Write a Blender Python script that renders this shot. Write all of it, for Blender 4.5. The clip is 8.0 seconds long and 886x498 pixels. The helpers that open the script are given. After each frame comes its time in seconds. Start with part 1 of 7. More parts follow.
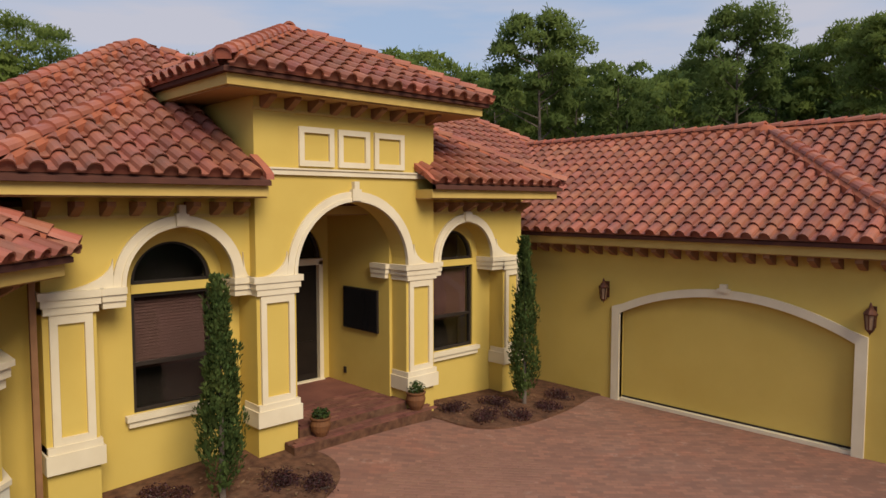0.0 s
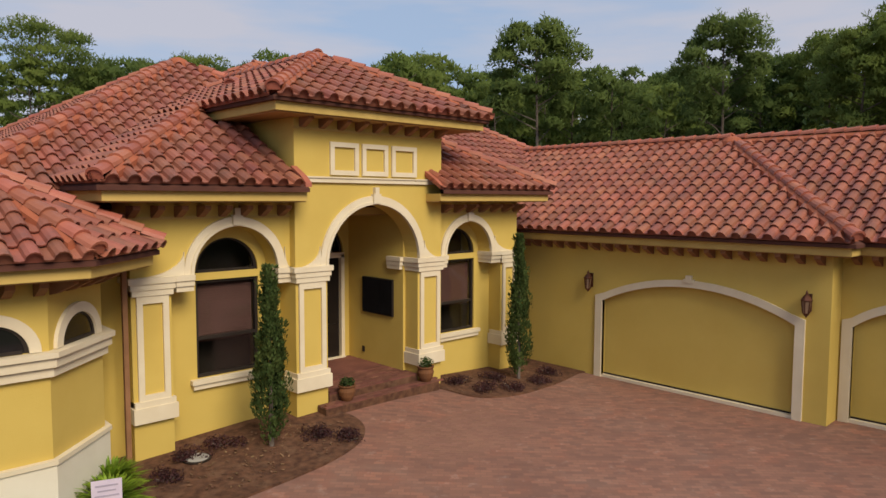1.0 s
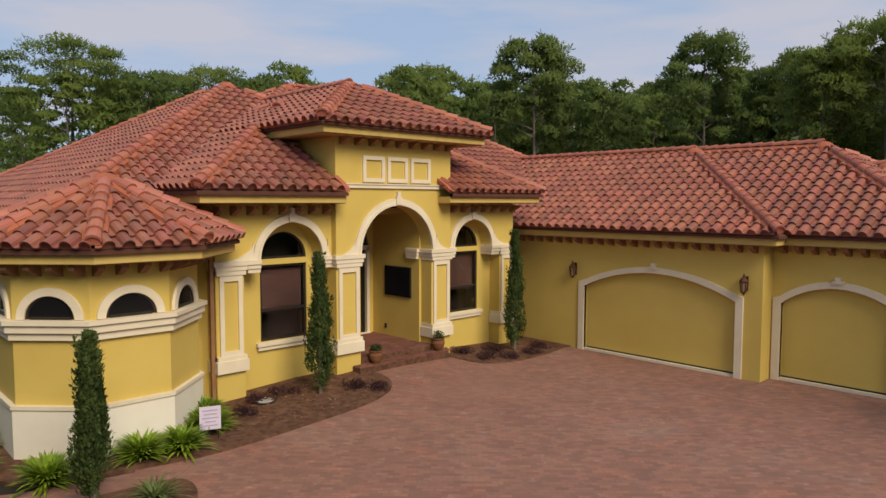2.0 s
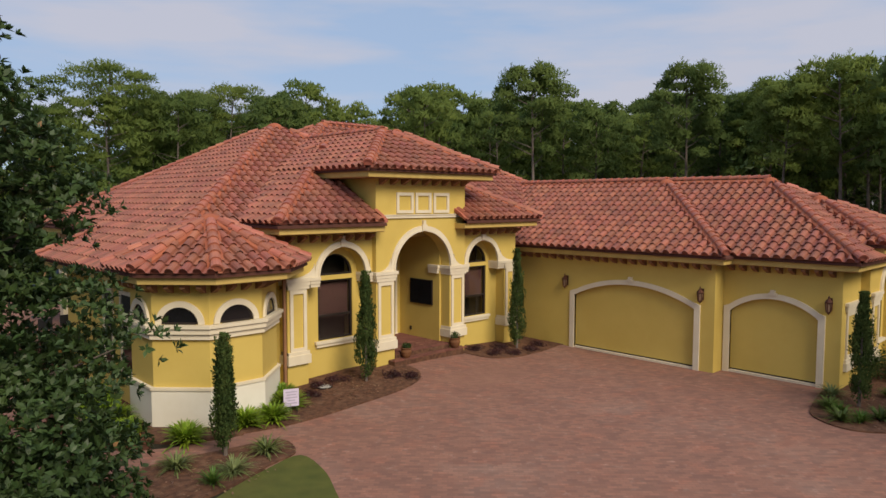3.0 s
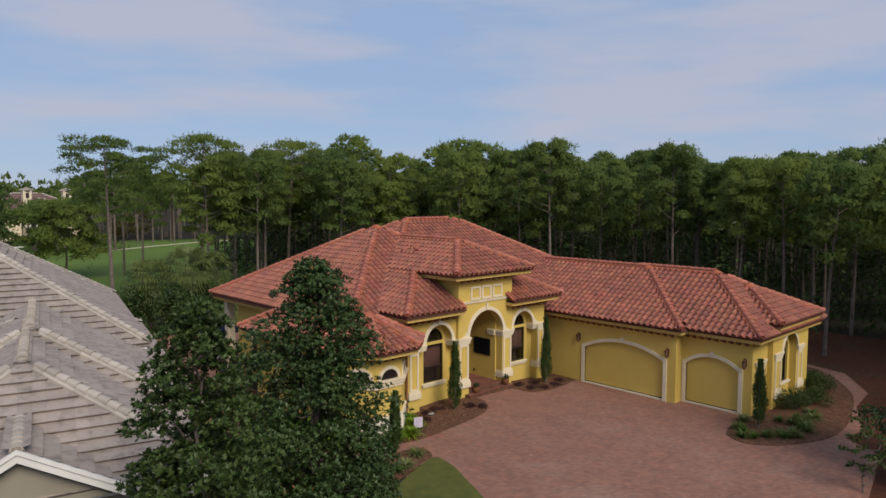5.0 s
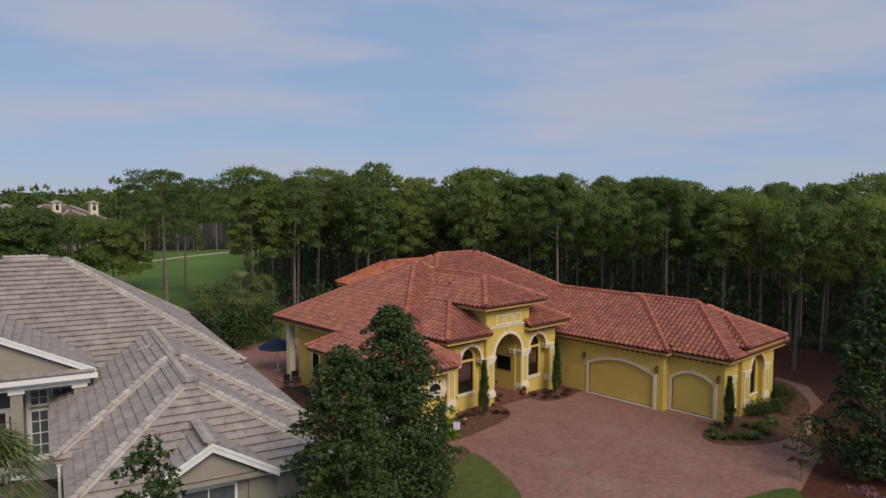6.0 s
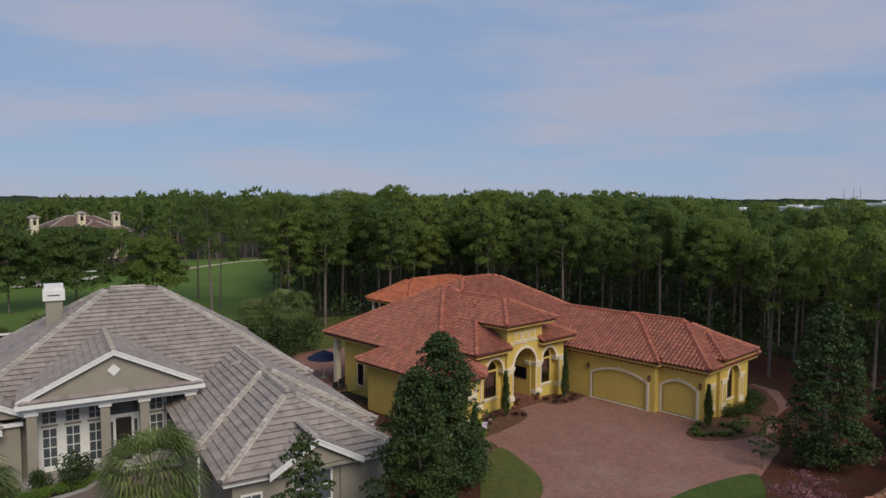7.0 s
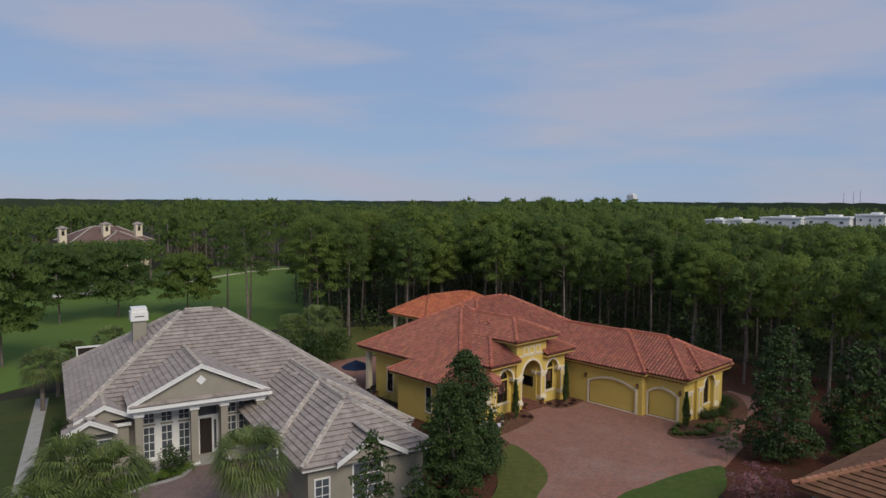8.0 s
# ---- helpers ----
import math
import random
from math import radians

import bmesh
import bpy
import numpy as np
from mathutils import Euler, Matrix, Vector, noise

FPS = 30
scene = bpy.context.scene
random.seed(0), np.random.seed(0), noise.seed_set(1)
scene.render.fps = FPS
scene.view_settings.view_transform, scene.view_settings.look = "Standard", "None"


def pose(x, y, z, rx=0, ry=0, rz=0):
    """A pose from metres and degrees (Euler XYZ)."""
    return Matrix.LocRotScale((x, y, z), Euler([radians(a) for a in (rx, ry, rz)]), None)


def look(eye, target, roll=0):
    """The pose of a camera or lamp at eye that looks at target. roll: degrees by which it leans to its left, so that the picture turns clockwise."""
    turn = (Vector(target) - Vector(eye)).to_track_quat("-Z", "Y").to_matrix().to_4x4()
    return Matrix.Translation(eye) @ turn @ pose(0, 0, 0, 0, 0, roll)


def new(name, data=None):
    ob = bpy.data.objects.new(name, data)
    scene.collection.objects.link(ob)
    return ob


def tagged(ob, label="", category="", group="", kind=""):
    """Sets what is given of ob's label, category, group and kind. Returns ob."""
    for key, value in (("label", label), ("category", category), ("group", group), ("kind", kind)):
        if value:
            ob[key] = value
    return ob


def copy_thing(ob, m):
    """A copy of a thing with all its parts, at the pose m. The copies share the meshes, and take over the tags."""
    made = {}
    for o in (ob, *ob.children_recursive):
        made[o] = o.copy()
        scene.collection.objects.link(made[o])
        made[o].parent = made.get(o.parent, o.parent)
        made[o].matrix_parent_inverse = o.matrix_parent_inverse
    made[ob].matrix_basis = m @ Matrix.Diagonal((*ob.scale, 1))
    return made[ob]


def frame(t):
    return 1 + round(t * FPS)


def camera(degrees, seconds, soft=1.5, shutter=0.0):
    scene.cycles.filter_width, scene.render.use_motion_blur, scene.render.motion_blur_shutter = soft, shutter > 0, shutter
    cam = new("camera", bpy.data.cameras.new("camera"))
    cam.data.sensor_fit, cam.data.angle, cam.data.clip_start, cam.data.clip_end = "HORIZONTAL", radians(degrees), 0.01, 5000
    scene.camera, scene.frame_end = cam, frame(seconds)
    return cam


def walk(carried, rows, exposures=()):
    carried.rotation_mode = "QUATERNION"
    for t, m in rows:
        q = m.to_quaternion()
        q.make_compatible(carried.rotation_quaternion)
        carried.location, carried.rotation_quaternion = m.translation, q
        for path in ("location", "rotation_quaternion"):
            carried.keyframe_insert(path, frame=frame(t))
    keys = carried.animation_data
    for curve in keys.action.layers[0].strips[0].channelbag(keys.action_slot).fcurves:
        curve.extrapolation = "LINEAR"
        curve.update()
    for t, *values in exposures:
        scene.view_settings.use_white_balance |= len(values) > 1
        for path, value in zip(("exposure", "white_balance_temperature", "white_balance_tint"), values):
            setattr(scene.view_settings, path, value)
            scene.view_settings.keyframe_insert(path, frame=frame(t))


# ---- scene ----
cam = camera(66.0, 8.0)
PATH = [
    (0, (-13.765, -10.347, 4.588), (-12.385, -8.906, 4.455), -0.0),
    (0.5, (-14.511, -11.051, 4.69), (-13.133, -9.609, 4.547), 0.1),
    (1, (-15.501, -11.94, 4.76), (-14.121, -10.5, 4.612), 0.2),
    (1.5, (-16.739, -13.081, 4.703), (-15.362, -11.638, 4.563), 0.1),
    (3, (-21.707, -17.204, 5.643), (-20.326, -15.764, 5.503), 0.1),
    (3.5, (-23.892, -18.651, 6.784), (-22.507, -17.216, 6.637), 0.1),
    (4, (-26.265, -20.369, 7.869), (-24.887, -18.927, 7.726), 0.1),
    (4.5, (-29.015, -22.128, 9.063), (-27.64, -20.683, 8.92), 0.1),
    (5, (-31.952, -24.054, 10.497), (-30.583, -22.603, 10.344), 0.1),
    (6.5, (-42.004, -30.669, 14.408), (-40.642, -29.212, 14.266), 0.3),
    (7, (-45.625, -32.907, 15.808), (-44.259, -31.453, 15.664), 0.2),
    (7.5, (-49.266, -35.446, 17.193), (-47.898, -33.994, 17.052), 0.1),
    (8, (-52.834, -38.274, 18.661), (-51.471, -36.817, 18.522), 0.3),
]
walk(cam, [(t, look(eye, target, roll)) for t, eye, target, roll in PATH], [(0.0, -0.02, 7500, 10), (1.5, -0.02, 7500, 10), (3.5, -0.02, 7150, 10), (5.0, -0.20, 6850, 10), (6.5, -0.40, 6700, 10), (8.0, -0.46, 6550, 10)])

# ---------------------------------------------------------------- light
world = bpy.data.worlds.new("sky_world")
scene.world = world
world.use_nodes = True
SUN_EL, SUN_AZ = 40.0, 192.0


def sky_nodes():
    nt = world.node_tree
    nt.nodes.clear()
    out = nt.nodes.new("ShaderNodeOutputWorld")
    bg = nt.nodes.new("ShaderNodeBackground")
    sky = nt.nodes.new("ShaderNodeTexSky")
    sky.sky_type = "NISHITA"
    sky.sun_disc = False
    sky.sun_elevation = radians(SUN_EL)
    sky.sun_rotation = radians(SUN_AZ)
    sky.air_density, sky.dust_density, sky.ozone_density = 1.0, 0.1, 4.0
    co = nt.nodes.new("ShaderNodeTexCoord")
    mp = nt.nodes.new("ShaderNodeMapping")
    mp.inputs["Scale"].default_value = (1.2, 1.2, 7.0)
    mp.inputs["Rotation"].default_value = (0.06, 0.10, 0.4)
    mp.inputs["Location"].default_value = (0.7, 1.3, 0.45)
    n1 = nt.nodes.new("ShaderNodeTexNoise")
    n1.inputs["Scale"].default_value = 2.3
    n1.inputs["Detail"].default_value = 5.0
    n1.inputs["Roughness"].default_value = 0.5
    ramp = nt.nodes.new("ShaderNodeValToRGB")
    ramp.color_ramp.elements[0].position = 0.40
    ramp.color_ramp.elements[1].position = 0.62
    haze = nt.nodes.new("ShaderNodeMix")
    haze.data_type = "RGBA"
    haze.inputs["Factor"].default_value = 0.8
    haze.inputs["B"].default_value = (*HAZE, 1)
    cloud = nt.nodes.new("ShaderNodeMix")
    cloud.data_type = "RGBA"
    cloud.inputs["B"].default_value = (*CLOUD, 1)
    nt.links.new(co.outputs["Generated"], mp.inputs["Vector"])
    nt.links.new(mp.outputs["Vector"], n1.inputs["Vector"])
    nt.links.new(n1.outputs["Fac"], ramp.inputs["Fac"])
    mul = nt.nodes.new("ShaderNodeMath")
    mul.operation = "MULTIPLY_ADD"
    mul.inputs[1].default_value = 0.62
    mul.inputs[2].default_value = 0.08
    nt.links.new(ramp.outputs["Color"], mul.inputs[0])
    nt.links.new(mul.outputs["Value"], cloud.inputs["Factor"])
    nt.links.new(sky.outputs["Color"], haze.inputs["A"])
    nt.links.new(haze.outputs["Result"], cloud.inputs["A"])
    nt.links.new(cloud.outputs["Result"], bg.inputs["Color"])
    bg.inputs["Strength"].default_value = 0.11
    nt.links.new(bg.outputs["Background"], out.inputs["Surface"])


CLOUD = (5.25, 5.3, 6.4)
HAZE = (3.1, 4.6, 7.4)
sky_nodes()
sun = new("sun", bpy.data.lights.new("sun", "SUN"))
sun.data.energy, sun.data.angle, sun.data.color = 3.2, radians(30), (1.0, 0.92, 0.80)
az = radians(SUN_AZ)
sun.matrix_world = look((0, 0, 60), (0 - 60 * math.sin(az) / math.tan(radians(SUN_EL)), 0 - 60 * math.cos(az) / math.tan(radians(SUN_EL)), 0))


# ---------------------------------------------------------------- materials
def mat(name, c1, c2=None, rough=0.8, scale=6.0, fine=60.0, bump=0.1, island=0.0, obj=0.0, metal=0.0, spec=0.3, stain=None, stain_scale=0.6, stain_amt=0.5):
    """Two-scale noise colour between c1 and c2, fine bump; island / obj: brightness spread of separate pieces."""
    m = bpy.data.materials.new(name)
    m.use_nodes = True
    nt = m.node_tree
    b = nt.nodes["Principled BSDF"]
    b.inputs["Roughness"].default_value = rough
    b.inputs["Metallic"].default_value = metal
    b.inputs["Specular IOR Level"].default_value = spec
    c2 = c2 or tuple(v * 0.75 for v in c1)
    co = nt.nodes.new("ShaderNodeTexCoord")
    geo = nt.nodes.new("ShaderNodeNewGeometry")
    src = geo.outputs["Position"]
    n1 = nt.nodes.new("ShaderNodeTexNoise")
    n1.inputs["Scale"].default_value = scale
    n1.inputs["Detail"].default_value = 6.0
    n2 = nt.nodes.new("ShaderNodeTexNoise")
    n2.inputs["Scale"].default_value = fine
    n2.inputs["Detail"].default_value = 3.0
    nt.links.new(src, n1.inputs["Vector"])
    nt.links.new(src, n2.inputs["Vector"])
    ramp = nt.nodes.new("ShaderNodeMapRange")
    ramp.inputs["From Min"].default_value, ramp.inputs["From Max"].default_value = 0.33, 0.67
    nt.links.new(n1.outputs["Fac"], ramp.inputs["Value"])
    mix = nt.nodes.new("ShaderNodeMix")
    mix.data_type = "RGBA"
    mix.inputs["A"].default_value = (*c1, 1)
    mix.inputs["B"].default_value = (*c2, 1)
    nt.links.new(ramp.outputs["Result"], mix.inputs["Factor"])
    col = mix.outputs["Result"]
    if stain:
        n3 = nt.nodes.new("ShaderNodeTexNoise")
        n3.inputs["Scale"].default_value = stain_scale
        n3.inputs["Detail"].default_value = 5.0
        n3.inputs["Roughness"].default_value = 0.65
        nt.links.new(src, n3.inputs["Vector"])
        r3 = nt.nodes.new("ShaderNodeMapRange")
        r3.inputs["From Min"].default_value, r3.inputs["From Max"].default_value = 0.5, 0.72
        r3.inputs["To Max"].default_value = stain_amt
        nt.links.new(n3.outputs["Fac"], r3.inputs["Value"])
        mx = nt.nodes.new("ShaderNodeMix")
        mx.data_type = "RGBA"
        mx.inputs["B"].default_value = (*stain, 1)
        nt.links.new(r3.outputs["Result"], mx.inputs["Factor"])
        nt.links.new(col, mx.inputs["A"])
        col = mx.outputs["Result"]
    if island or obj:
        if island:
            rnd = geo.outputs["Random Per Island"]
        else:
            rnd = nt.nodes.new("ShaderNodeObjectInfo").outputs["Random"]
        mr = nt.nodes.new("ShaderNodeMapRange")
        spread = island or obj
        mr.inputs["To Min"].default_value, mr.inputs["To Max"].default_value = 1 - spread, 1 + spread
        nt.links.new(rnd, mr.inputs["Value"])
        hs = nt.nodes.new("ShaderNodeHueSaturation")
        nt.links.new(mr.outputs["Result"], hs.inputs["Value"])
        hu = nt.nodes.new("ShaderNodeMapRange")
        hu.inputs["To Min"].default_value, hu.inputs["To Max"].default_value = 0.5 - spread * 0.035, 0.5 + spread * 0.035
        wn = nt.nodes.new("ShaderNodeTexWhiteNoise")
        wn.noise_dimensions = "1D"
        nt.links.new(rnd, wn.inputs["W"])
        nt.links.new(wn.outputs["Value"], hu.inputs["Value"])
        nt.links.new(hu.outputs["Result"], hs.inputs["Hue"])
        nt.links.new(col, hs.inputs["Color"])
        col = hs.outputs["Color"]
    nt.links.new(col, b.inputs["Base Color"])
    if bump:
        bp = nt.nodes.new("ShaderNodeBump")
        bp.inputs["Strength"].default_value = bump
        bp.inputs["Distance"].default_value = 0.02
        nt.links.new(n2.outputs["Fac"], bp.inputs["Height"])
        nt.links.new(bp.outputs["Normal"], b.inputs["Normal"])
    return m


def leaf_mat(name, c1, c2, trans=0.35, rough=0.5, spec=0.35, dry=None, share=0.015, per_tree=0.0, scale=0.8, spread=0.4):
    """Leaves: a little light passes through them; a share of them is dry; per_tree: how much whole plants differ."""
    m = mat(name, c1, c2, rough=rough, scale=scale, bump=0, island=spread, spec=spec)
    nt = m.node_tree
    b = nt.nodes["Principled BSDF"]
    if per_tree:
        info = nt.nodes.new("ShaderNodeObjectInfo")
        tone = nt.nodes.new("ShaderNodeMix")
        tone.data_type = "RGBA"
        tone.inputs["A"].default_value = (1 - per_tree, 1 - per_tree * 0.8, 1 - per_tree * 0.5, 1)
        tone.inputs["B"].default_value = (1 + per_tree * 1.5, 1 + per_tree, 1.0, 1)
        nt.links.new(info.outputs["Random"], tone.inputs["Factor"])
        tm = nt.nodes.new("ShaderNodeMix")
        tm.data_type, tm.blend_type = "RGBA", "MULTIPLY"
        tm.inputs["Factor"].default_value = 1.0
        nt.links.new(b.inputs["Base Color"].links[0].from_socket, tm.inputs["A"])
        nt.links.new(tone.outputs["Result"], tm.inputs["B"])
        nt.links.new(tm.outputs["Result"], b.inputs["Base Color"])
    if dry:
        geo = [n for n in nt.nodes if n.bl_idname == "ShaderNodeNewGeometry"][0]
        wn = nt.nodes.new("ShaderNodeTexWhiteNoise")
        wn.noise_dimensions = "1D"
        sh = nt.nodes.new("ShaderNodeMath")
        sh.operation = "MULTIPLY"
        sh.inputs[1].default_value = 7.31
        nt.links.new(geo.outputs["Random Per Island"], sh.inputs[0])
        nt.links.new(sh.outputs["Value"], wn.inputs["W"])
        cut = nt.nodes.new("ShaderNodeMath")
        cut.operation = "LESS_THAN"
        cut.inputs[1].default_value = share
        nt.links.new(wn.outputs["Value"], cut.inputs[0])
        md = nt.nodes.new("ShaderNodeMix")
        md.data_type = "RGBA"
        md.inputs["B"].default_value = (*dry, 1)
        nt.links.new(cut.outputs["Value"], md.inputs["Factor"])
        nt.links.new(b.inputs["Base Color"].links[0].from_socket, md.inputs["A"])
        nt.links.new(md.outputs["Result"], b.inputs["Base Color"])
    tr = nt.nodes.new("ShaderNodeBsdfTranslucent")
    mx = nt.nodes.new("ShaderNodeMixShader")
    mx.inputs["Fac"].default_value = trans
    nt.links.new(b.inputs["Base Color"].links[0].from_socket, tr.inputs["Color"])
    nt.links.new(b.outputs["BSDF"], mx.inputs[1])
    nt.links.new(tr.outputs["BSDF"], mx.inputs[2])
    nt.links.new(mx.outputs["Shader"], nt.nodes["Material Output"].inputs["Surface"])
    return m


def paver_mat(name, c1, c2, c3, size=0.21, dust=(0.30, 0.21, 0.17)):
    """Small brick pavers laid in rows, each a little different, with sandy joints and dusty patches."""
    m = mat(name, c1, c2, 0.85, 0.8, 30, 0.15, stain=dust, stain_scale=0.22, stain_amt=0.6)
    nt = m.node_tree
    b = nt.nodes["Principled BSDF"]
    geo = [n for n in nt.nodes if n.bl_idname == "ShaderNodeNewGeometry"][0]
    mp = nt.nodes.new("ShaderNodeMapping")
    mp.inputs["Rotation"].default_value = (0, 0, radians(45))
    br = nt.nodes.new("ShaderNodeTexBrick")
    br.inputs["Scale"].default_value = 1.0
    br.inputs["Brick Width"].default_value = size
    br.inputs["Row Height"].default_value = size / 2
    br.inputs["Mortar Size"].default_value = 0.006
    br.inputs["Bias"].default_value = 0.0
    br.inputs["Color1"].default_value = (0.82, 0.83, 0.86, 1)
    br.inputs["Color2"].default_value = (1.20, 1.14, 1.11, 1)
    br.inputs["Mortar"].default_value = (0.86, 0.88, 0.9, 1)
    nt.links.new(geo.outputs["Position"], mp.inputs["Vector"])
    nt.links.new(mp.outputs["Vector"], br.inputs["Vector"])
    # broad patches of redder bricks
    n4 = nt.nodes.new("ShaderNodeTexNoise")
    n4.inputs["Scale"].default_value = 1.7
    n4.inputs["Detail"].default_value = 4.0
    nt.links.new(geo.outputs["Position"], n4.inputs["Vector"])
    r4 = nt.nodes.new("ShaderNodeMapRange")
    r4.inputs["From Min"].default_value, r4.inputs["From Max"].default_value = 0.52, 0.68
    r4.inputs["To Max"].default_value = 0.6
    nt.links.new(n4.outputs["Fac"], r4.inputs["Value"])
    mx4 = nt.nodes.new("ShaderNodeMix")
    mx4.data_type = "RGBA"
    mx4.inputs["B"].default_value = (*c3, 1)
    nt.links.new(r4.outputs["Result"], mx4.inputs["Factor"])
    nt.links.new(b.inputs["Base Color"].links[0].from_socket, mx4.inputs["A"])
    mul = nt.nodes.new("ShaderNodeMix")
    mul.data_type = "RGBA"
    mul.blend_type = "MULTIPLY"
    mul.inputs["Factor"].default_value = 1.0
    n5 = nt.nodes.new("ShaderNodeTexNoise")
    n5.inputs["Scale"].default_value = 3.4
    n5.inputs["Detail"].default_value = 7.0
    n5.inputs["Roughness"].default_value = 0.7
    nt.links.new(geo.outputs["Position"], n5.inputs["Vector"])
    r5 = nt.nodes.new("ShaderNodeMapRange")
    r5.inputs["From Min"].default_value, r5.inputs["From Max"].default_value = 0.57, 0.72
    r5.inputs["To Max"].default_value = 0.6
    nt.links.new(n5.outputs["Fac"], r5.inputs["Value"])
    mx5 = nt.nodes.new("ShaderNodeMix")
    mx5.data_type = "RGBA"
    mx5.inputs["B"].default_value = (dust[0] * 1.25, dust[1] * 1.25, dust[2] * 1.25, 1)
    nt.links.new(r5.outputs["Result"], mx5.inputs["Factor"])
    nt.links.new(mx4.outputs["Result"], mx5.inputs["A"])
    nt.links.new(mx5.outputs["Result"], mul.inputs["A"])
    nt.links.new(br.outputs["Color"], mul.inputs["B"])
    nt.links.new(mul.outputs["Result"], b.inputs["Base Color"])
    bp = nt.nodes.new("ShaderNodeBump")
    bp.inputs["Strength"].default_value = 0.35
    bp.inputs["Distance"].default_value = 0.006
    bp.invert = True
    nt.links.new(br.outputs["Fac"], bp.inputs["Height"])
    nt.links.new(bp.outputs["Normal"], b.inputs["Normal"])
    return m


STUCCO = mat("yellow_stucco", (0.63, 0.465, 0.125), (0.59, 0.43, 0.11), 0.9, 0.9, 90, 0.25, stain=(0.52, 0.345, 0.08), stain_scale=0.5, stain_amt=0.35)
TRIM = mat("cream_trim", (0.74, 0.66, 0.50), (0.69, 0.60, 0.44), 0.85, 1.5, 80, 0.15, stain=(0.55, 0.46, 0.32), stain_scale=1.1, stain_amt=0.3)
BASEWHITE = mat("white_base", (0.78, 0.74, 0.63), (0.74, 0.69, 0.57), 0.85, 1.2, 80, 0.15, stain=(0.6, 0.55, 0.42), stain_scale=0.8, stain_amt=0.3)
FASCIA = mat("fascia_paint", (0.58, 0.41, 0.13), (0.52, 0.36, 0.11), 0.7, 2, 80, 0.05)
SOFFIT = mat("soffit_paint", (0.42, 0.25, 0.10), (0.36, 0.21, 0.08), 0.8, 2, 80, 0.05)
CORBEL = mat("corbel_wood", (0.30, 0.15, 0.075), (0.24, 0.12, 0.06), 0.8, 5, 60, 0.1)
TILE = mat("clay_tile", (0.352, 0.122, 0.076), (0.255, 0.088, 0.062), 0.56, 1.6, 40, 0.2, island=0.2, spec=0.4, stain=(0.14, 0.078, 0.062), stain_scale=2.2, stain_amt=0.6)
TILE_OB = mat("clay_tile_piece", (0.352, 0.122, 0.076), (0.255, 0.088, 0.062), 0.56, 1.6, 40, 0.2, obj=0.2, spec=0.4, stain=(0.14, 0.078, 0.062), stain_scale=2.2, stain_amt=0.6)
CAP = mat("ridge_cap", (0.43, 0.15, 0.095), (0.35, 0.115, 0.075), 0.5, 1.6, 40, 0.2, island=0.18, stain=(0.3, 0.09, 0.06), stain_scale=0.8, stain_amt=0.4)
TILE_NEW = mat("orange_tile", (0.46, 0.148, 0.07), (0.37, 0.115, 0.058), 0.75, 1.1, 40, 0.2, island=0.2)
# deck edge coloured dark to give the shadow gap below the eave tiles
DECK = mat("shaded_roof_edge", (0.11, 0.042, 0.03), (0.08, 0.032, 0.025), 0.9, 3, 40, 0.1)
UNDER = mat("roof_underlay", (0.06, 0.04, 0.035), None, 0.9, 3, 40, 0.1)
GTILE = mat("grey_tile", (0.36, 0.305, 0.27), (0.285, 0.24, 0.213), 0.85, 0.9, 40, 0.3, island=0.09, stain=(0.085, 0.078, 0.074), stain_scale=2.6, stain_amt=0.6)
GCAP = mat("grey_cap", (0.45, 0.40, 0.35), (0.36, 0.32, 0.28), 0.85, 1.5, 40, 0.3, island=0.16)
GWALL = mat("taupe_stucco", (0.31, 0.28, 0.225), (0.275, 0.25, 0.20), 0.9, 1.2, 90, 0.2)
WHITE = mat("white_paint", (0.78, 0.77, 0.74), (0.72, 0.71, 0.68), 0.6, 3, 60, 0.04)
PAVER = paver_mat("brick_paver", (0.265, 0.137, 0.100), (0.232, 0.120, 0.090), (0.30, 0.13, 0.09))
MULCH = mat("pine_mulch", (0.165, 0.078, 0.045), (0.075, 0.034, 0.021), 0.95, 7, 70, 0.9, stain=(0.24, 0.14, 0.085), stain_scale=3.0, stain_amt=0.5)
GRASS = mat("lawn_grass", (0.105, 0.112, 0.024), (0.068, 0.082, 0.017), 0.95, 2.0, 90, 0.6, stain=(0.13, 0.11, 0.03), stain_scale=0.3, stain_amt=0.6)
FAIRWAY = mat("fairway_grass", (0.102, 0.168, 0.028), (0.078, 0.132, 0.022), 0.95, 0.06, 8, 0.1)
# litter colour taken near black to include the shade under the crowns
SCRUB = mat("shaded_forest_floor", (0.034, 0.026, 0.015), (0.02, 0.019, 0.010), 0.95, 0.25, 6, 0.5)
DARKGLASS = mat("dark_glass", (0.012, 0.012, 0.014), (0.009, 0.009, 0.010), 0.06, 2, 30, 0.0, spec=0.5)
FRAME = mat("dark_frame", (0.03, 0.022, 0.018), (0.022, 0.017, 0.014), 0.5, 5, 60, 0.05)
BLIND = mat("window_blind", (0.10, 0.042, 0.035), (0.085, 0.036, 0.03), 0.6, 3, 60, 0.03)
DOORWOOD = mat("dark_door", (0.018, 0.013, 0.011), (0.012, 0.009, 0.008), 0.4, 4, 60, 0.05)
BARK = mat("pine_bark", (0.20, 0.165, 0.14), (0.12, 0.095, 0.08), 0.95, 3, 25, 0.8)
PINE = leaf_mat("pine_needles", (0.172, 0.234, 0.068), (0.120, 0.184, 0.060), 0.6, 0.75, 0.1, per_tree=0.22, scale=0.12, spread=0.15)
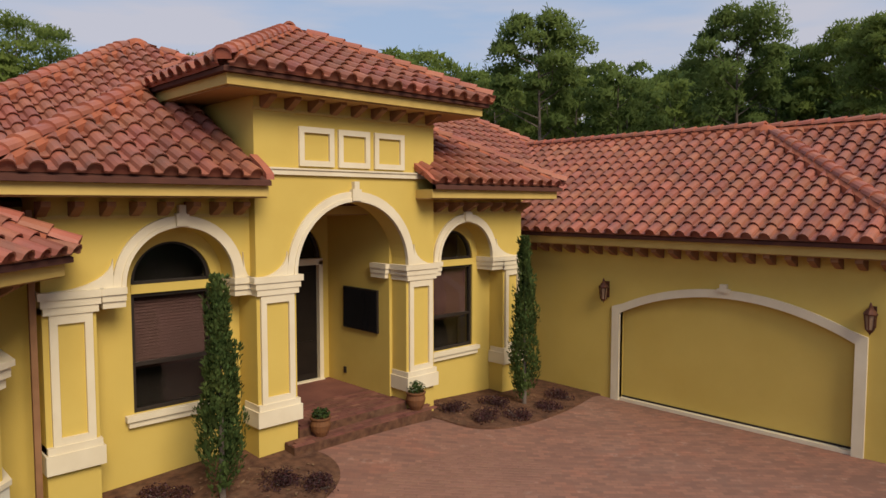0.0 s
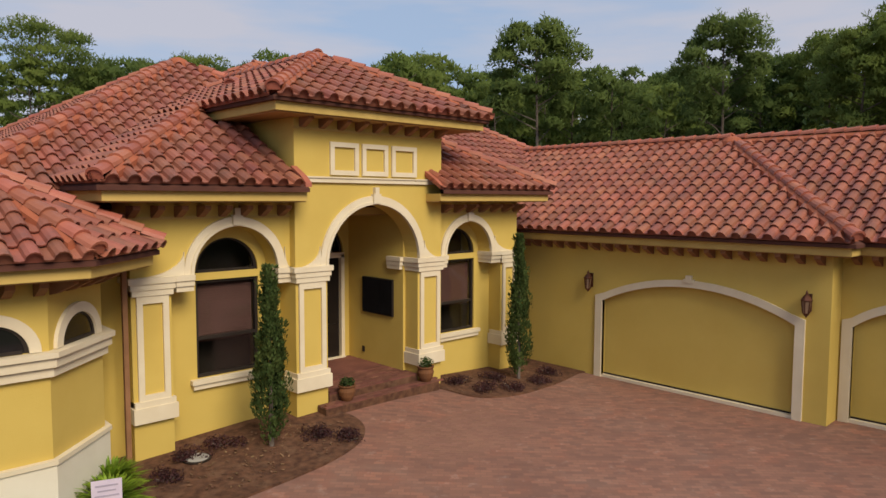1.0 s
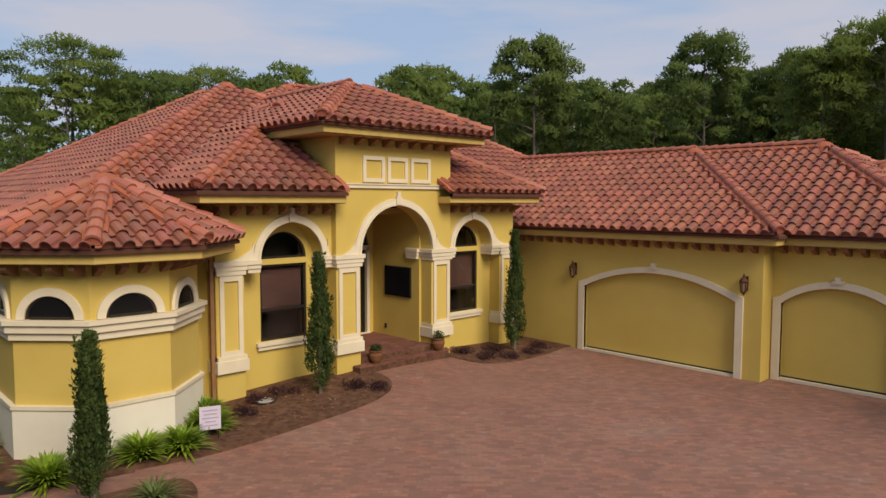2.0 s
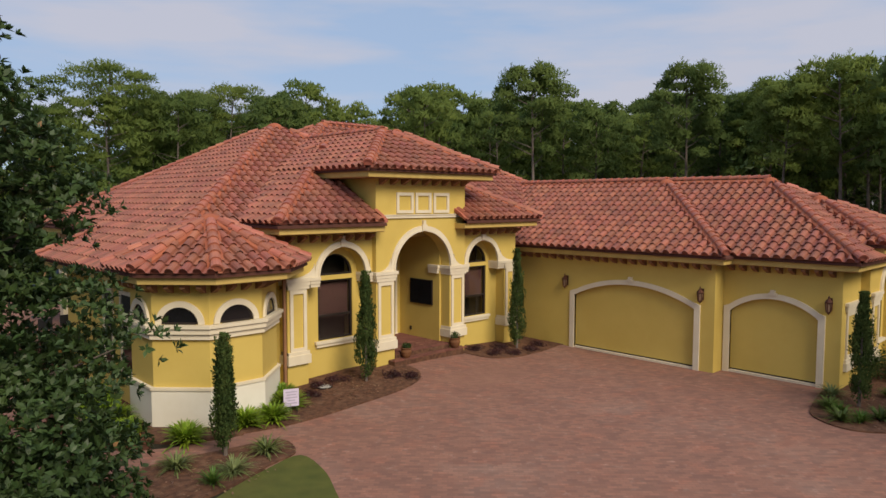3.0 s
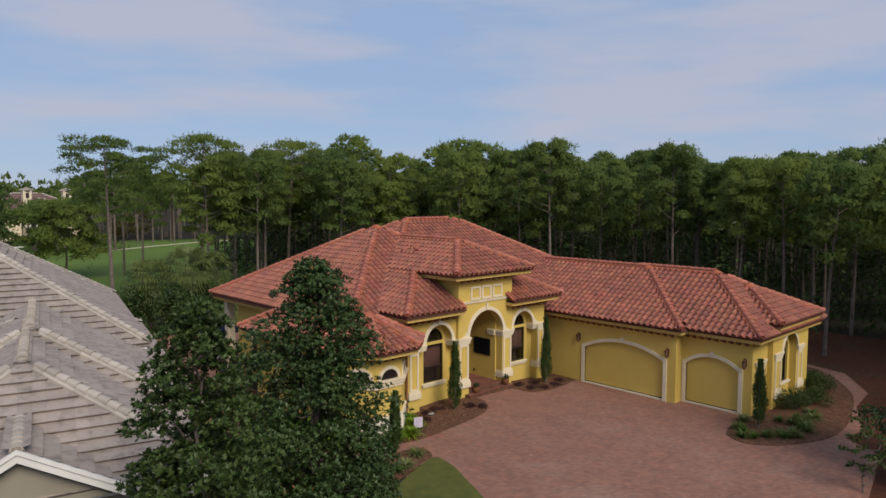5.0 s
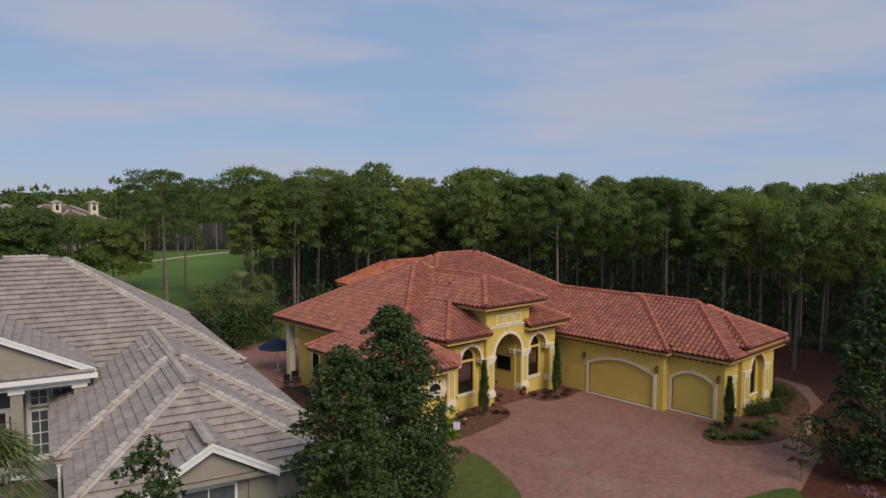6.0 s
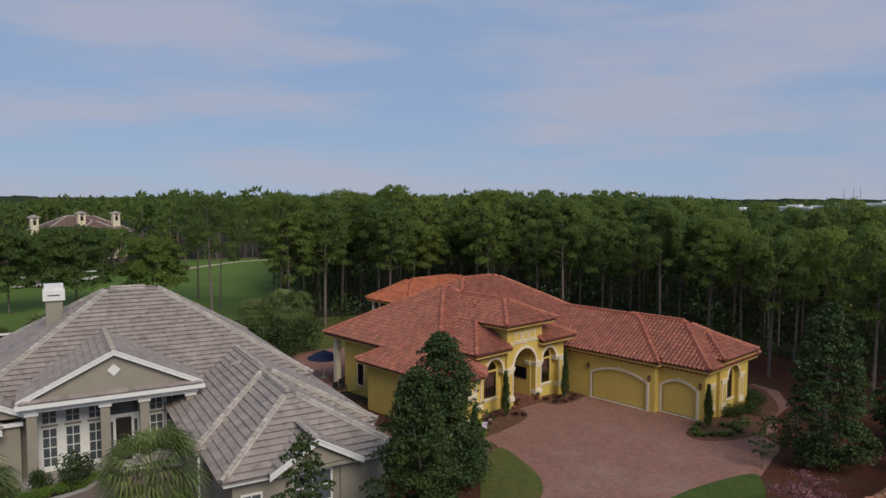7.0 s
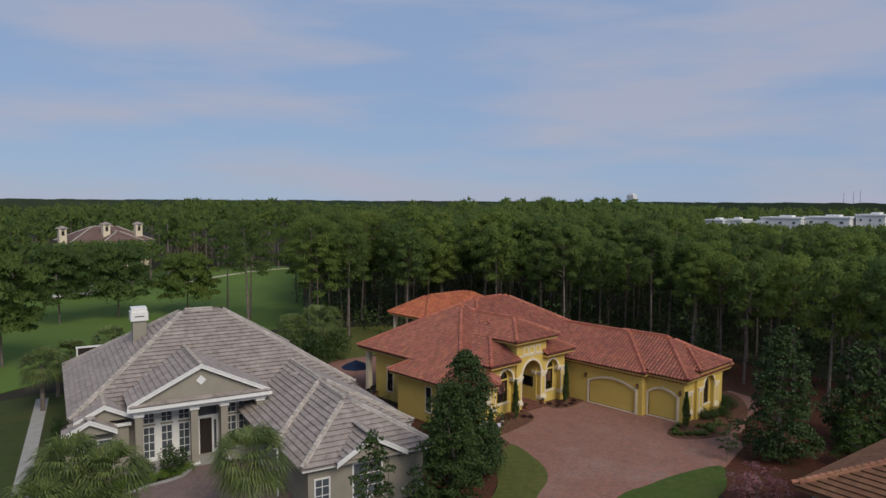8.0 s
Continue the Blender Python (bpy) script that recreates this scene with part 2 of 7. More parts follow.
MAGN = leaf_mat("magnolia_leaves", (0.072, 0.118, 0.036), (0.046, 0.084, 0.026), 0.3, 0.45, 0.35, dry=(0.30, 0.15, 0.05), share=0.003, spread=0.3)
CYP = leaf_mat("cypress_leaves", (0.105, 0.150, 0.045), (0.050, 0.085, 0.026), 0.3, 0.7, 0.15, scale=2.5)
FERN = leaf_mat("fern_leaves", (0.25, 0.37, 0.035), (0.17, 0.28, 0.03))
PALM = leaf_mat("palm_leaves", (0.165, 0.205, 0.058), (0.105, 0.142, 0.040))
SHRUB = leaf_mat("shrub_leaves", (0.06, 0.10, 0.025), (0.04, 0.07, 0.018))


# ---------------------------------------------------------------- builders
def mesh_ob(name, verts, faces, material, parent=None, label="", smooth=False):
    me = bpy.data.meshes.new(name)
    me.from_pydata([tuple(v) for v in verts], [], [tuple(f) for f in faces])
    me.materials.append(material)
    if smooth:
        me.polygons.foreach_set("use_smooth", [True] * len(me.polygons))
    me.update()
    ob = new(name, me)
    if parent:
        ob.parent = parent
    if label:
        ob["label"] = label
    return ob


class Geo:
    """A heap of verts and faces for one mesh."""

    def __init__(self):
        self.v, self.f = [], []

    def add(self, verts, faces):
        n = len(self.v)
        self.v += [tuple(p) for p in verts]
        self.f += [tuple(i + n for i in f) for f in faces]
        return self

    def box(self, x0, x1, y0, y1, z0, z1, m=None):
        c = [(x, y, z) for z in (z0, z1) for y in (y0, y1) for x in (x0, x1)]
        if m is not None:
            c = [m @ Vector(p) for p in c]
        return self.add(c, [(0, 2, 3, 1), (4, 5, 7, 6), (0, 1, 5, 4), (1, 3, 7, 5), (3, 2, 6, 7), (2, 0, 4, 6)])

    def prism(self, poly, z0, z1, m=None):
        """An upright prism over a plan polygon (counter-clockwise)."""
        n = len(poly)
        c = [(x, y, z0) for x, y in poly] + [(x, y, z1) for x, y in poly]
        if m is not None:
            c = [m @ Vector(p) for p in c]
        return self.add(c, [tuple(range(n))[::-1], tuple(range(n, 2 * n))] + [(i, (i + 1) % n, (i + 1) % n + n, i + n) for i in range(n)])

    def sweep(self, front, y0, y1, m=None):
        """A strip of quads in the x-z plane (pairs of inner, outer points), thick from y0 to y1."""
        n = len(front)
        c = []
        for y in (y0, y1):
            for a, b in front:
                c += [(a[0], y, a[1]), (b[0], y, b[1])]
        if m is not None:
            c = [m @ Vector(p) for p in c]
        f, o = [], 2 * n
        for i in range(n - 1):
            a = 2 * i
            f += [(a, a + 2, a + 3, a + 1), (o + a, o + a + 1, o + a + 3, o + a + 2), (a, o + a, o + a + 2, a + 2), (a + 1, a + 3, o + a + 3, o + a + 1)]
        e = 2 * n - 2
        f += [(0, 1, o + 1, o), (e, o + e, o + e + 1, e + 1)]
        return self.add(c, f)

    def ob(self, name, material, parent=None, label="", smooth=False):
        return mesh_ob(name, self.v, self.f, material, parent, label, smooth)


def part(name, geo, material, parent, label=""):
    return geo.ob(name, material, parent, label)


def thing(name, label, category, at=(0, 0, 0), group="", kind=""):
    ob = new(name)
    ob.location = at
    return tagged(ob, label, category, group, kind)


def ellipse_arc(cx, spring, hw, rise, n=28):
    """Points of an arch from left to right."""
    return [(cx - hw * math.cos(math.pi * i / n), spring + rise * math.sin(math.pi * i / n)) for i in range(n + 1)]


def circle_arc(cx, spring, hw, rise, n=28):
    """A flat segment of a circle from left to right."""
    r = (hw * hw + rise * rise) / (2 * rise)
    a = math.asin(min(1.0, hw / r))
    return [(cx + r * math.sin(-a + 2 * a * i / n), spring + rise - r + r * math.cos(-a + 2 * a * i / n)) for i in range(n + 1)]


def arch_wall(g, x0, x1, z0, z1, y0, y1, arc, sill=None, m=None):
    """A wall in the x-z plane with one arched opening, open to the ground unless a sill height is given."""
    ox0, ox1 = arc[0][0], arc[-1][0]
    if ox0 > x0:
        g.box(x0, ox0, y0, y1, z0, z1, m)
    if ox1 < x1:
        g.box(ox1, x1, y0, y1, z0, z1, m)
    g.sweep([(p, (p[0], z1)) for p in arc], y0, y1, m)
    if sill is not None:
        g.box(ox0, ox1, y0, y1, z0, sill, m)


def ring(inner, width, cx, spring):
    """Pairs for a trim band of even width outside an arch."""
    out = []
    for i, p in enumerate(inner):
        a = inner[max(0, i - 1)]
        b = inner[min(len(inner) - 1, i + 1)]
        t = Vector((b[0] - a[0], b[1] - a[1])).normalized()
        if i in (0, len(inner) - 1) and abs(t.x) < 0.5:
            t = Vector((0, 1)) if i == 0 else Vector((0, -1))
        out.append((p, (p[0] - t.y * width, p[1] + t.x * width)))
    return out


def lathe(prof, n=16, at=(0, 0, 0), m=None):
    g = Geo()
    v = [(at[0] + r * math.cos(2 * math.pi * i / n), at[1] + r * math.sin(2 * math.pi * i / n), at[2] + z) for r, z in prof for i in range(n)]
    if m is not None:
        v = [m @ Vector(p) for p in v]
    f = [(a * n + i, a * n + (i + 1) % n, (a + 1) * n + (i + 1) % n, (a + 1) * n + i) for a in range(len(prof) - 1) for i in range(n)]
    return g.add(v, f + [tuple(range(n))[::-1], tuple(range((len(prof) - 1) * n, len(prof) * n))])


# ---------------------------------------------------------------- roofs
class Hip:
    """A hip roof over a rectangle of the plan, its eave edge at ze; start: how far in its first course begins."""
    start = 0.0
    bare = ()
    same = ()
    plain = ()

    def __init__(self, x0, x1, y0, y1, ze, slope):
        self.r, self.ze, self.s = (x0, x1, y0, y1), ze, slope
        w, d = x1 - x0, y1 - y0
        h = min(w, d) / 2
        cx, cy = (x0 + x1) / 2, (y0 + y1) / 2
        self.p1, self.p2 = ((x0 + h, cy), (x1 - h, cy)) if w >= d else ((cx, y0 + h), (cx, y1 - h))
        self.zr = ze + slope * h
        k = (x0, y0), (x1, y0), (x1, y1), (x0, y1)
        n = (0, 1), (-1, 0), (0, -1), (1, 0)
        # eave start, eave direction, length, inward, depth, shrink at both ends
        self.faces = []
        for i in range(4):
            a, b = k[i], k[(i + 1) % 4]
            ln = math.hypot(b[0] - a[0], b[1] - a[1])
            u = ((b[0] - a[0]) / ln, (b[1] - a[1]) / ln)
            self.faces.append((a, u, ln, n[i], h, 1.0, 1.0))
        e = (self.p1, self.p1, self.p2, self.p2) if w < d else (self.p1, self.p2, self.p2, self.p1)
        self.hips = [(k[i], e[i]) for i in range(4)]
        if w < d:
            self.hips = [(k[0], self.p1), (k[1], self.p1), (k[2], self.p2), (k[3], self.p2)]
        self.ridge = (self.p1, self.p2)

    def height(self, x, y):
        x0, x1, y0, y1 = self.r
        d = min(x - x0, x1 - x, y - y0, y1 - y)
        return self.ze + self.s * d if d >= 0 else -9.0

    def deck(self, g, drop=0.03, under=0.07):
        x0, x1, y0, y1 = self.r
        z = self.ze - drop
        v = [(x0, y0, z), (x1, y0, z), (x1, y1, z), (x0, y1, z), (*self.p1, self.zr - drop), (*self.p2, self.zr - drop)]
        v += [(x0, y0, z - under), (x1, y0, z - under), (x1, y1, z - under), (x0, y1, z - under)]
        if x1 - x0 >= y1 - y0:
            f = [(0, 1, 5, 4), (1, 2, 5), (2, 3, 4, 5), (3, 0, 4)]
        else:
            f = [(0, 1, 4), (1, 2, 5, 4), (2, 3, 5), (3, 0, 4, 5)]
        g.add(v, f + [(6, 9, 8, 7)] + [(i + 6, (i + 1) % 4 + 6, (i + 1) % 4, i) for i in range(4)])


class Turret(Hip):
    """An eight-sided pointed roof."""

    def __init__(self, cx, cy, apothem, ze, slope):
        self.c, self.a, self.ze, self.s = (cx, cy), apothem, ze, slope
        self.r = (cx - apothem, cx + apothem, cy - apothem, cy + apothem)
        self.zr = ze + slope * apothem
        rad = apothem / math.cos(math.pi / 8)
        k = [(cx + rad * math.cos(math.pi / 8 + i * math.pi / 4), cy + rad * math.sin(math.pi / 8 + i * math.pi / 4)) for i in range(8)]
        self.k = k
        self.faces, self.hips = [], []
        for i in range(8):
            a, b = k[i], k[(i + 1) % 8]
            ln = math.hypot(b[0] - a[0], b[1] - a[1])
            m = math.pi / 4 * (i + 1)
            self.faces.append((a, ((b[0] - a[0]) / ln, (b[1] - a[1]) / ln), ln, (-math.cos(m), -math.sin(m)), apothem, math.tan(math.pi / 8), math.tan(math.pi / 8)))
            self.hips.append((a, self.c))
        self.ridge = None

    def height(self, x, y):
        dx, dy = x - self.c[0], y - self.c[1]
        d = self.a - max(dx * math.cos(i * math.pi / 4) + dy * math.sin(i * math.pi / 4) for i in range(8))
        return self.ze + self.s * d if d >= 0 else -9.0

    def deck(self, g, drop=0.03, under=0.07):
        z = self.ze - drop
        v = [(x, y, z) for x, y in self.k] + [(x, y, z - under) for x, y in self.k] + [(*self.c, self.zr - drop)]
        g.add(v, [(i, (i + 1) % 8, 16) for i in range(8)] + [(i + 8, (i + 1) % 8 + 8, (i + 1) % 8, i) for i in range(8)] + [tuple(range(15, 7, -1))])


def barrel_tile(w, ln, h, flat=0.34):
    """One S tile: barrel and pan, its lower end open and lipped. x across, y up the slope, z out."""
    pts = [(0.0, 0.012), (w * flat * 0.5, 0.0), (w * flat, 0.012)]
    for i in range(1, 6):
        a = math.pi * i / 6
        pts.append((w * flat + (w * (1 - flat)) * (1 - math.cos(a)) / 2, 0.012 + h * math.sin(a)))
    pts.append((w * 1.0, 0.012))
    n = len(pts)
    v = [(x, 0.0, z + 0.054) for x, z in pts] + [(x, ln, z) for x, z in pts] + [(x, 0.004, z + 0.030) for x, z in pts]
    v += [(x, 0.07, z + 0.020) for x, z in pts] + [(x, 0.075, -0.02) for x, z in pts]
    f = [(i, i + 1, n + i + 1, n + i) for i in range(n - 1)] + [(2 * n + i, 2 * n + i + 1, i + 1, i) for i in range(n - 1)]
    f += [(3 * n + i, 3 * n + i + 1, 2 * n + i + 1, 2 * n + i) for i in range(n - 1)] + [(4 * n + i, 4 * n + i + 1, 3 * n + i + 1, 3 * n + i) for i in range(n - 1)]
    return np.array(v), f


def flat_tile(w, ln, h):
    """One flat interlocking tile."""
    pts = [(0.0, 0.013), (0.012, 0.018), (w - 0.012, 0.018), (w, 0.013)]
    n = len(pts)
    v = [(x, 0.0, z + 0.095) for x, z in pts] + [(x, ln, z) for x, z in pts] + [(x, 0.03, z - 0.01) for x, z in pts]
    f = [(i, i + 1, n + i + 1, n + i) for i in range(n - 1)] + [(2 * n + i, 2 * n + i + 1, i + 1, i) for i in range(n - 1)]
    return np.array(v), f


def cap_tile(w, ln, h):
    pts = []
    for i in range(7):
        a = math.pi * i / 6
        pts.append((-w / 2 * math.cos(a), h * math.sin(a)))
    n = len(pts)
    v = [(x * 1.08, 0.0, z * 1.08 + 0.05) for x, z in pts] + [(x * 0.9, ln, z * 0.9 + 0.02) for x, z in pts] + [(x * 0.95, 0.0, z * 0.85 + 0.03) for x, z in pts]
    v += [(x * 0.9, 0.03, z * 0.8 + 0.03) for x, z in pts] + [(x * 0.9, 0.03, -0.04) for x, z in pts]
    f = [(3 * n + i, 3 * n + i + 1, 2 * n + i + 1, 2 * n + i) for i in range(n - 1)] + [(4 * n + i, 4 * n + i + 1, 3 * n + i + 1, 3 * n + i) for i in range(n - 1)]
    f += [(i, i + 1, n + i + 1, n + i) for i in range(n - 1)] + [(2 * n + i, 2 * n + i + 1, i + 1, i) for i in range(n - 1)]
    return np.array(v), f


def hidden(roofs, k, x, y, z, lift=0.16):
    """Whether another roof of the set covers this place of roof k."""
    for i, o in enumerate(roofs):
        if i != k:
            h = o.height(x, y)
            if h > z + lift or (i in roofs[k].same and h > z - 0.02):
                x0, x1, y0, y1 = o.r
                if h - z < 0.45 or min(x - x0, x1 - x, y - y0, y1 - y) > 0.75:
                    return True
    return False


def place_tiles(roofs, k, tile, w, expo, rng, cut=None):
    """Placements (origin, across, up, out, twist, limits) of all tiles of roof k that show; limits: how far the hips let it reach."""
    r = roofs[k]
    cosv = 1 / math.hypot(1, r.s)
    out = []
    for side, (a, u, ln, n, depth, s0, s1) in enumerate(r.faces):
        if side in r.bare:
            continue
        across = np.array([u[0], u[1], 0.0])
        up = np.array([n[0] * cosv, n[1] * cosv, r.s * cosv])
        normal = np.cross(across, up)
        rows = int(depth / (expo * cosv)) + 1
        for i in range(rows):
            d = i * expo * cosv - 0.06 + r.start
            lo, hi = s0 * max(d, 0), ln - s1 * max(d, 0)
            if hi - lo < 0.05:
                continue
            j0, j1 = math.floor(lo / w + 0.05), math.ceil(hi / w - 0.05)
            for j in range(j0, j1):
                q = j * w
                mid = min(max(q + w / 2, lo), hi)
                cxm = a[0] + u[0] * mid + n[0] * (d + expo * 0.4)
                cym = a[1] + u[1] * mid + n[1] * (d + expo * 0.4)
                if hidden(roofs, k, cxm, cym, r.ze + r.s * (d + expo * 0.4)):
                    continue
                if cut and cut[0] < cxm < cut[1] and cym < cut[2]:
                    continue
                o = np.array([a[0] + u[0] * q + n[0] * d, a[1] + u[1] * q + n[1] * d, r.ze + r.s * d])
                tw = rng.normal(0, 0.004, 3)
                lim = None
                if q < lo + s0 * expo * cosv or q + w > hi - s1 * expo * cosv:
                    lim = (lo - q, hi - q, s0 * cosv, s1 * cosv, (depth - d) / cosv)
                elif (depth - d) / cosv < expo + 0.05:
                    lim = (-1.0, 2.0, 0.0, 0.0, (depth - d) / cosv)
                out.append((o + normal * (0.004 + abs(tw[0])), across, up, normal, tw, lim))
    return out


def joined(frames, tile):
    """One heap of verts and faces for many tiles."""
    base, faces = tile
    n = len(base)
    o = np.array([f[0] for f in frames])
    m = np.array([[f[1], f[2], f[3]] for f in frames])
    local = np.repeat(base[None], len(frames), 0)
    for t, f in enumerate(frames):
        if len(f) > 5 and f[5]:
            lo, hi, s0, s1, top = f[5]
            y = np.minimum(base[:, 1], max(top, 0.01))
            local[t, :, 1] = y
            local[t, :, 0] = np.clip(base[:, 0], lo + s0 * y, np.maximum(hi - s1 * y, lo + s0 * y))
    v = np.einsum("tvk,tkc->tvc", local, m) + o[:, None, :]
    return v.reshape(-1, 3).tolist(), [tuple(i + t * n for i in f) for t in range(len(frames)) for f in faces]


def tile_mesh(name, tile, material):
    me = bpy.data.meshes.new(name)
    me.from_pydata(tile[0].tolist(), [], tile[1])
    me.materials.append(material)
    me.polygons.foreach_set("use_smooth", [False] * len(me.polygons))
    return me


def line_caps(roofs, k, p, q, zp, zq, expo=0.36, lift=0.10):
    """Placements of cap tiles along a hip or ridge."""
    p, q = np.array([*p, zp]), np.array([*q, zq])
    ln = np.linalg.norm(q - p)
    if ln < 0.2:
        return []
    up = (q - p) / ln
    across = np.cross(up, [0, 0, 1.0])
    across /= np.linalg.norm(across)
    normal = np.cross(across, up)
    out = []
    for i in range(int((ln - 0.34) / expo)):
        o = p + up * i * expo
        c = o + up * expo * 0.5
        if not hidden(roofs, k, c[0], c[1], c[2], 0.10) and not any(abs(roofs[i].height(c[0], c[1]) - c[2]) < 0.08 for i in roofs[k].plain):
            out.append((o + normal * lift, across, up, normal, (0, 0, 0)))
    return out


def bed_strip(g, frames, fall, expo=0.36, half=0.2):
    """Mortar bedding under the caps of a line."""
    for o, across, up, normal, _ in frames:
        pts = []
        for s, z in ((-half, -0.12 - fall * half), (-half, 0.045 - fall * half), (-half * 0.6, 0.075 - fall * half * 0.6), (half * 0.6, 0.075 - fall * half * 0.6), (half, 0.045 - fall * half), (half, -0.12 - fall * half)):
            for e in (0.0, expo + 0.01):
                pts.append(tuple(o + across * s + up * e + np.array([0, 0, z])))
        g.add(pts, [(i, i + 1, i + 3, i + 2) for i in (0, 2, 4, 6, 8)] + [(0, 2, 4, 6, 8, 10)])


def roof_part(owner, roofs, tile, w, expo, tile_mat, cap_mat, piece_test=None, piece_mat=None, name="roof", inset=0.10, cuts=None, fascia=None, soffit=None, bed_mat=None, deck_mat=None):
    """Deck, fascia, soffit, tiles and caps of a set of roofs that cut into one another."""
    rng = np.random.default_rng(5)
    cap = cap_tile(0.27, 0.43, 0.115)
    pieces = 0
    cuts = cuts or {}
    shared = tile_mesh("roof_tile", tile, piece_mat) if piece_test else None
    for k, r in enumerate(roofs):
        g = Geo()
        r.deck(g)
        cut = cuts.get(k)
        deck = g.ob(name, deck_mat or tile_mat, owner)
        if cut:
            bm = bmesh.new()
            bm.from_mesh(deck.data)
            for co, no in (((cut[0], 0, 0), (1, 0, 0)), ((cut[1], 0, 0), (1, 0, 0)), ((0, cut[2], 0), (0, 1, 0))):
                bmesh.ops.bisect_plane(bm, geom=bm.verts[:] + bm.edges[:] + bm.faces[:], plane_co=co, plane_no=no)
            gone = [f for f in bm.faces if cut[0] < f.calc_center_median().x < cut[1] and f.calc_center_median().y < cut[2]]
            bmesh.ops.delete(bm, geom=gone, context="FACES")
            bm.to_mesh(deck.data)
            bm.free()
        fr = place_tiles(roofs, k, tile, w, expo, rng, cut)
        rest = []
        for f in fr:
            if piece_test and pieces < 300 and f[5] is None and piece_test(f[0][0], f[0][1]):
                ob = new("roof_tile", shared)
                m = Matrix.Identity(4)
                for c in range(3):
                    for i in range(3):
                        m[i][c] = f[c + 1][i]
                    m[c][3] = f[0][c]
                ob.matrix_basis = m @ pose(0, 0, 0, f[4][0] * 90, f[4][1] * 90, f[4][2] * 120)
                ob.parent = deck
                pieces += 1
            else:
                rest.append(f)
        if rest:
            v, fc = joined(rest, tile)
            tagged(mesh_ob("tile_field", v, fc, tile_mat, deck), kind="stuff")
        caps, bed = [], Geo()
        for a, b in r.hips:
            c = line_caps(roofs, k, a, b, r.ze, r.zr)
            bed_strip(bed, c[1:], r.s * 0.7)
            caps += c
        if r.ridge:
            c = line_caps(roofs, k, *r.ridge, r.zr, r.zr, lift=0.10 if bed_mat else 0.02)
            bed_strip(bed, c, r.s)
            caps += c
        for a in {r.hips[0][1], r.hips[2][1]}:
            if bed_mat and not hidden(roofs, k, *a, r.zr, 0.10):
                part("apex_cap", lathe([(0.36, r.zr - 0.2), (0.31, r.zr + 0.02), (0.23, r.zr + 0.11), (0.11, r.zr + 0.165), (0.01, r.zr + 0.18)], 12, (*a, 0)), bed_mat, deck)
        if caps:
            v, fc = joined(caps, cap)
            tagged(mesh_ob("ridge_cap", v, fc, cap_mat, deck), kind="stuff")
            tagged(part("mortar_bed", bed, bed_mat or cap_mat, deck), kind="stuff")
        f1, f2 = Geo(), Geo()
        if r.ridge is None:
            sc = (r.a - inset) / r.a
            s2 = (r.a - inset - 0.05) / r.a
            ring1 = [(r.c[0] + (x - r.c[0]) * sc, r.c[1] + (y - r.c[1]) * sc) for x, y in r.k]
            ring2 = [(r.c[0] + (x - r.c[0]) * s2, r.c[1] + (y - r.c[1]) * s2) for x, y in r.k]
            f1.prism(ring1, r.ze - 0.27, r.ze - 0.102)
            f2.prism(ring2, r.ze - 0.295, r.ze - 0.272)
        else:
            x0, x1, y0, y1 = r.r
            for gg, i, za, zb in ((f1, inset, r.ze - 0.27, r.ze - 0.102), (f2, inset + 0.05, r.ze - 0.295, r.ze - 0.272)):
                if cut:
                    gg.box(x0 + i, cut[0], y0 + i, cut[2], za, zb).box(cut[1], x1 - i, y0 + i, cut[2], za, zb).box(x0 + i, x1 - i, cut[2], y1 - i, za, zb)
                else:
                    gg.box(x0 + i, x1 - i, y0 + i, y1 - i, za, zb)
        part("fascia", f1, fascia or FASCIA, deck)
        part("soffit", f2, soffit or SOFFIT, deck)


# ---------------------------------------------------------------- ground
def gz(x, y):
    """Height of the ground: it swells a little towards the front entrance."""
    return 0.27 * math.exp(-(((x + 6.6) / 4.2) ** 2) - ((y - 0.6) / 2.6) ** 2) + 0.45 * math.exp(-(((x + 35) / 7.0) ** 2) - ((y - 3) / 9.0) ** 2)


def sheet(name, outline, lift, material, step=0.5, label="", category="", drop=0.0):
    """A draped patch of ground over a plan polygon, with a skirt."""
    bm = bmesh.new()
    vs = [bm.verts.new((x, y, 0)) for x, y in outline]
    bm.faces.new(vs)
    xs = [p[0] for p in outline]
    ys = [p[1] for p in outline]
    for ax, lo, hi in ((0, min(xs), max(xs)), (1, min(ys), max(ys))):
        v = lo + step
        while v < hi:
            no = (1, 0, 0) if ax == 0 else (0, 1, 0)
            co = (v, 0, 0) if ax == 0 else (0, v, 0)
            bmesh.ops.bisect_plane(bm, geom=bm.verts[:] + bm.edges[:] + bm.faces[:], plane_co=co, plane_no=no)
            v += step
    bmesh.ops.recalc_face_normals(bm, faces=bm.faces[:])
    for f in bm.faces:
        if f.normal.z < 0:
            f.normal_flip()
    for v in bm.verts:
        v.co.z = gz(v.co.x, v.co.y) + lift
    edge = [e for e in bm.edges if e.is_boundary]
    ex = bmesh.ops.extrude_edge_only(bm, edges=edge)
    for v in ex["geom"]:
        if isinstance(v, bmesh.types.BMVert):
            v.co.z -= lift + 0.05
    me = bpy.data.meshes.new(name)
    bm.to_mesh(me)
    bm.free()
    me.materials.append(material)
    ob = new(name, me)
    return tagged(ob, label, category, kind="structure")


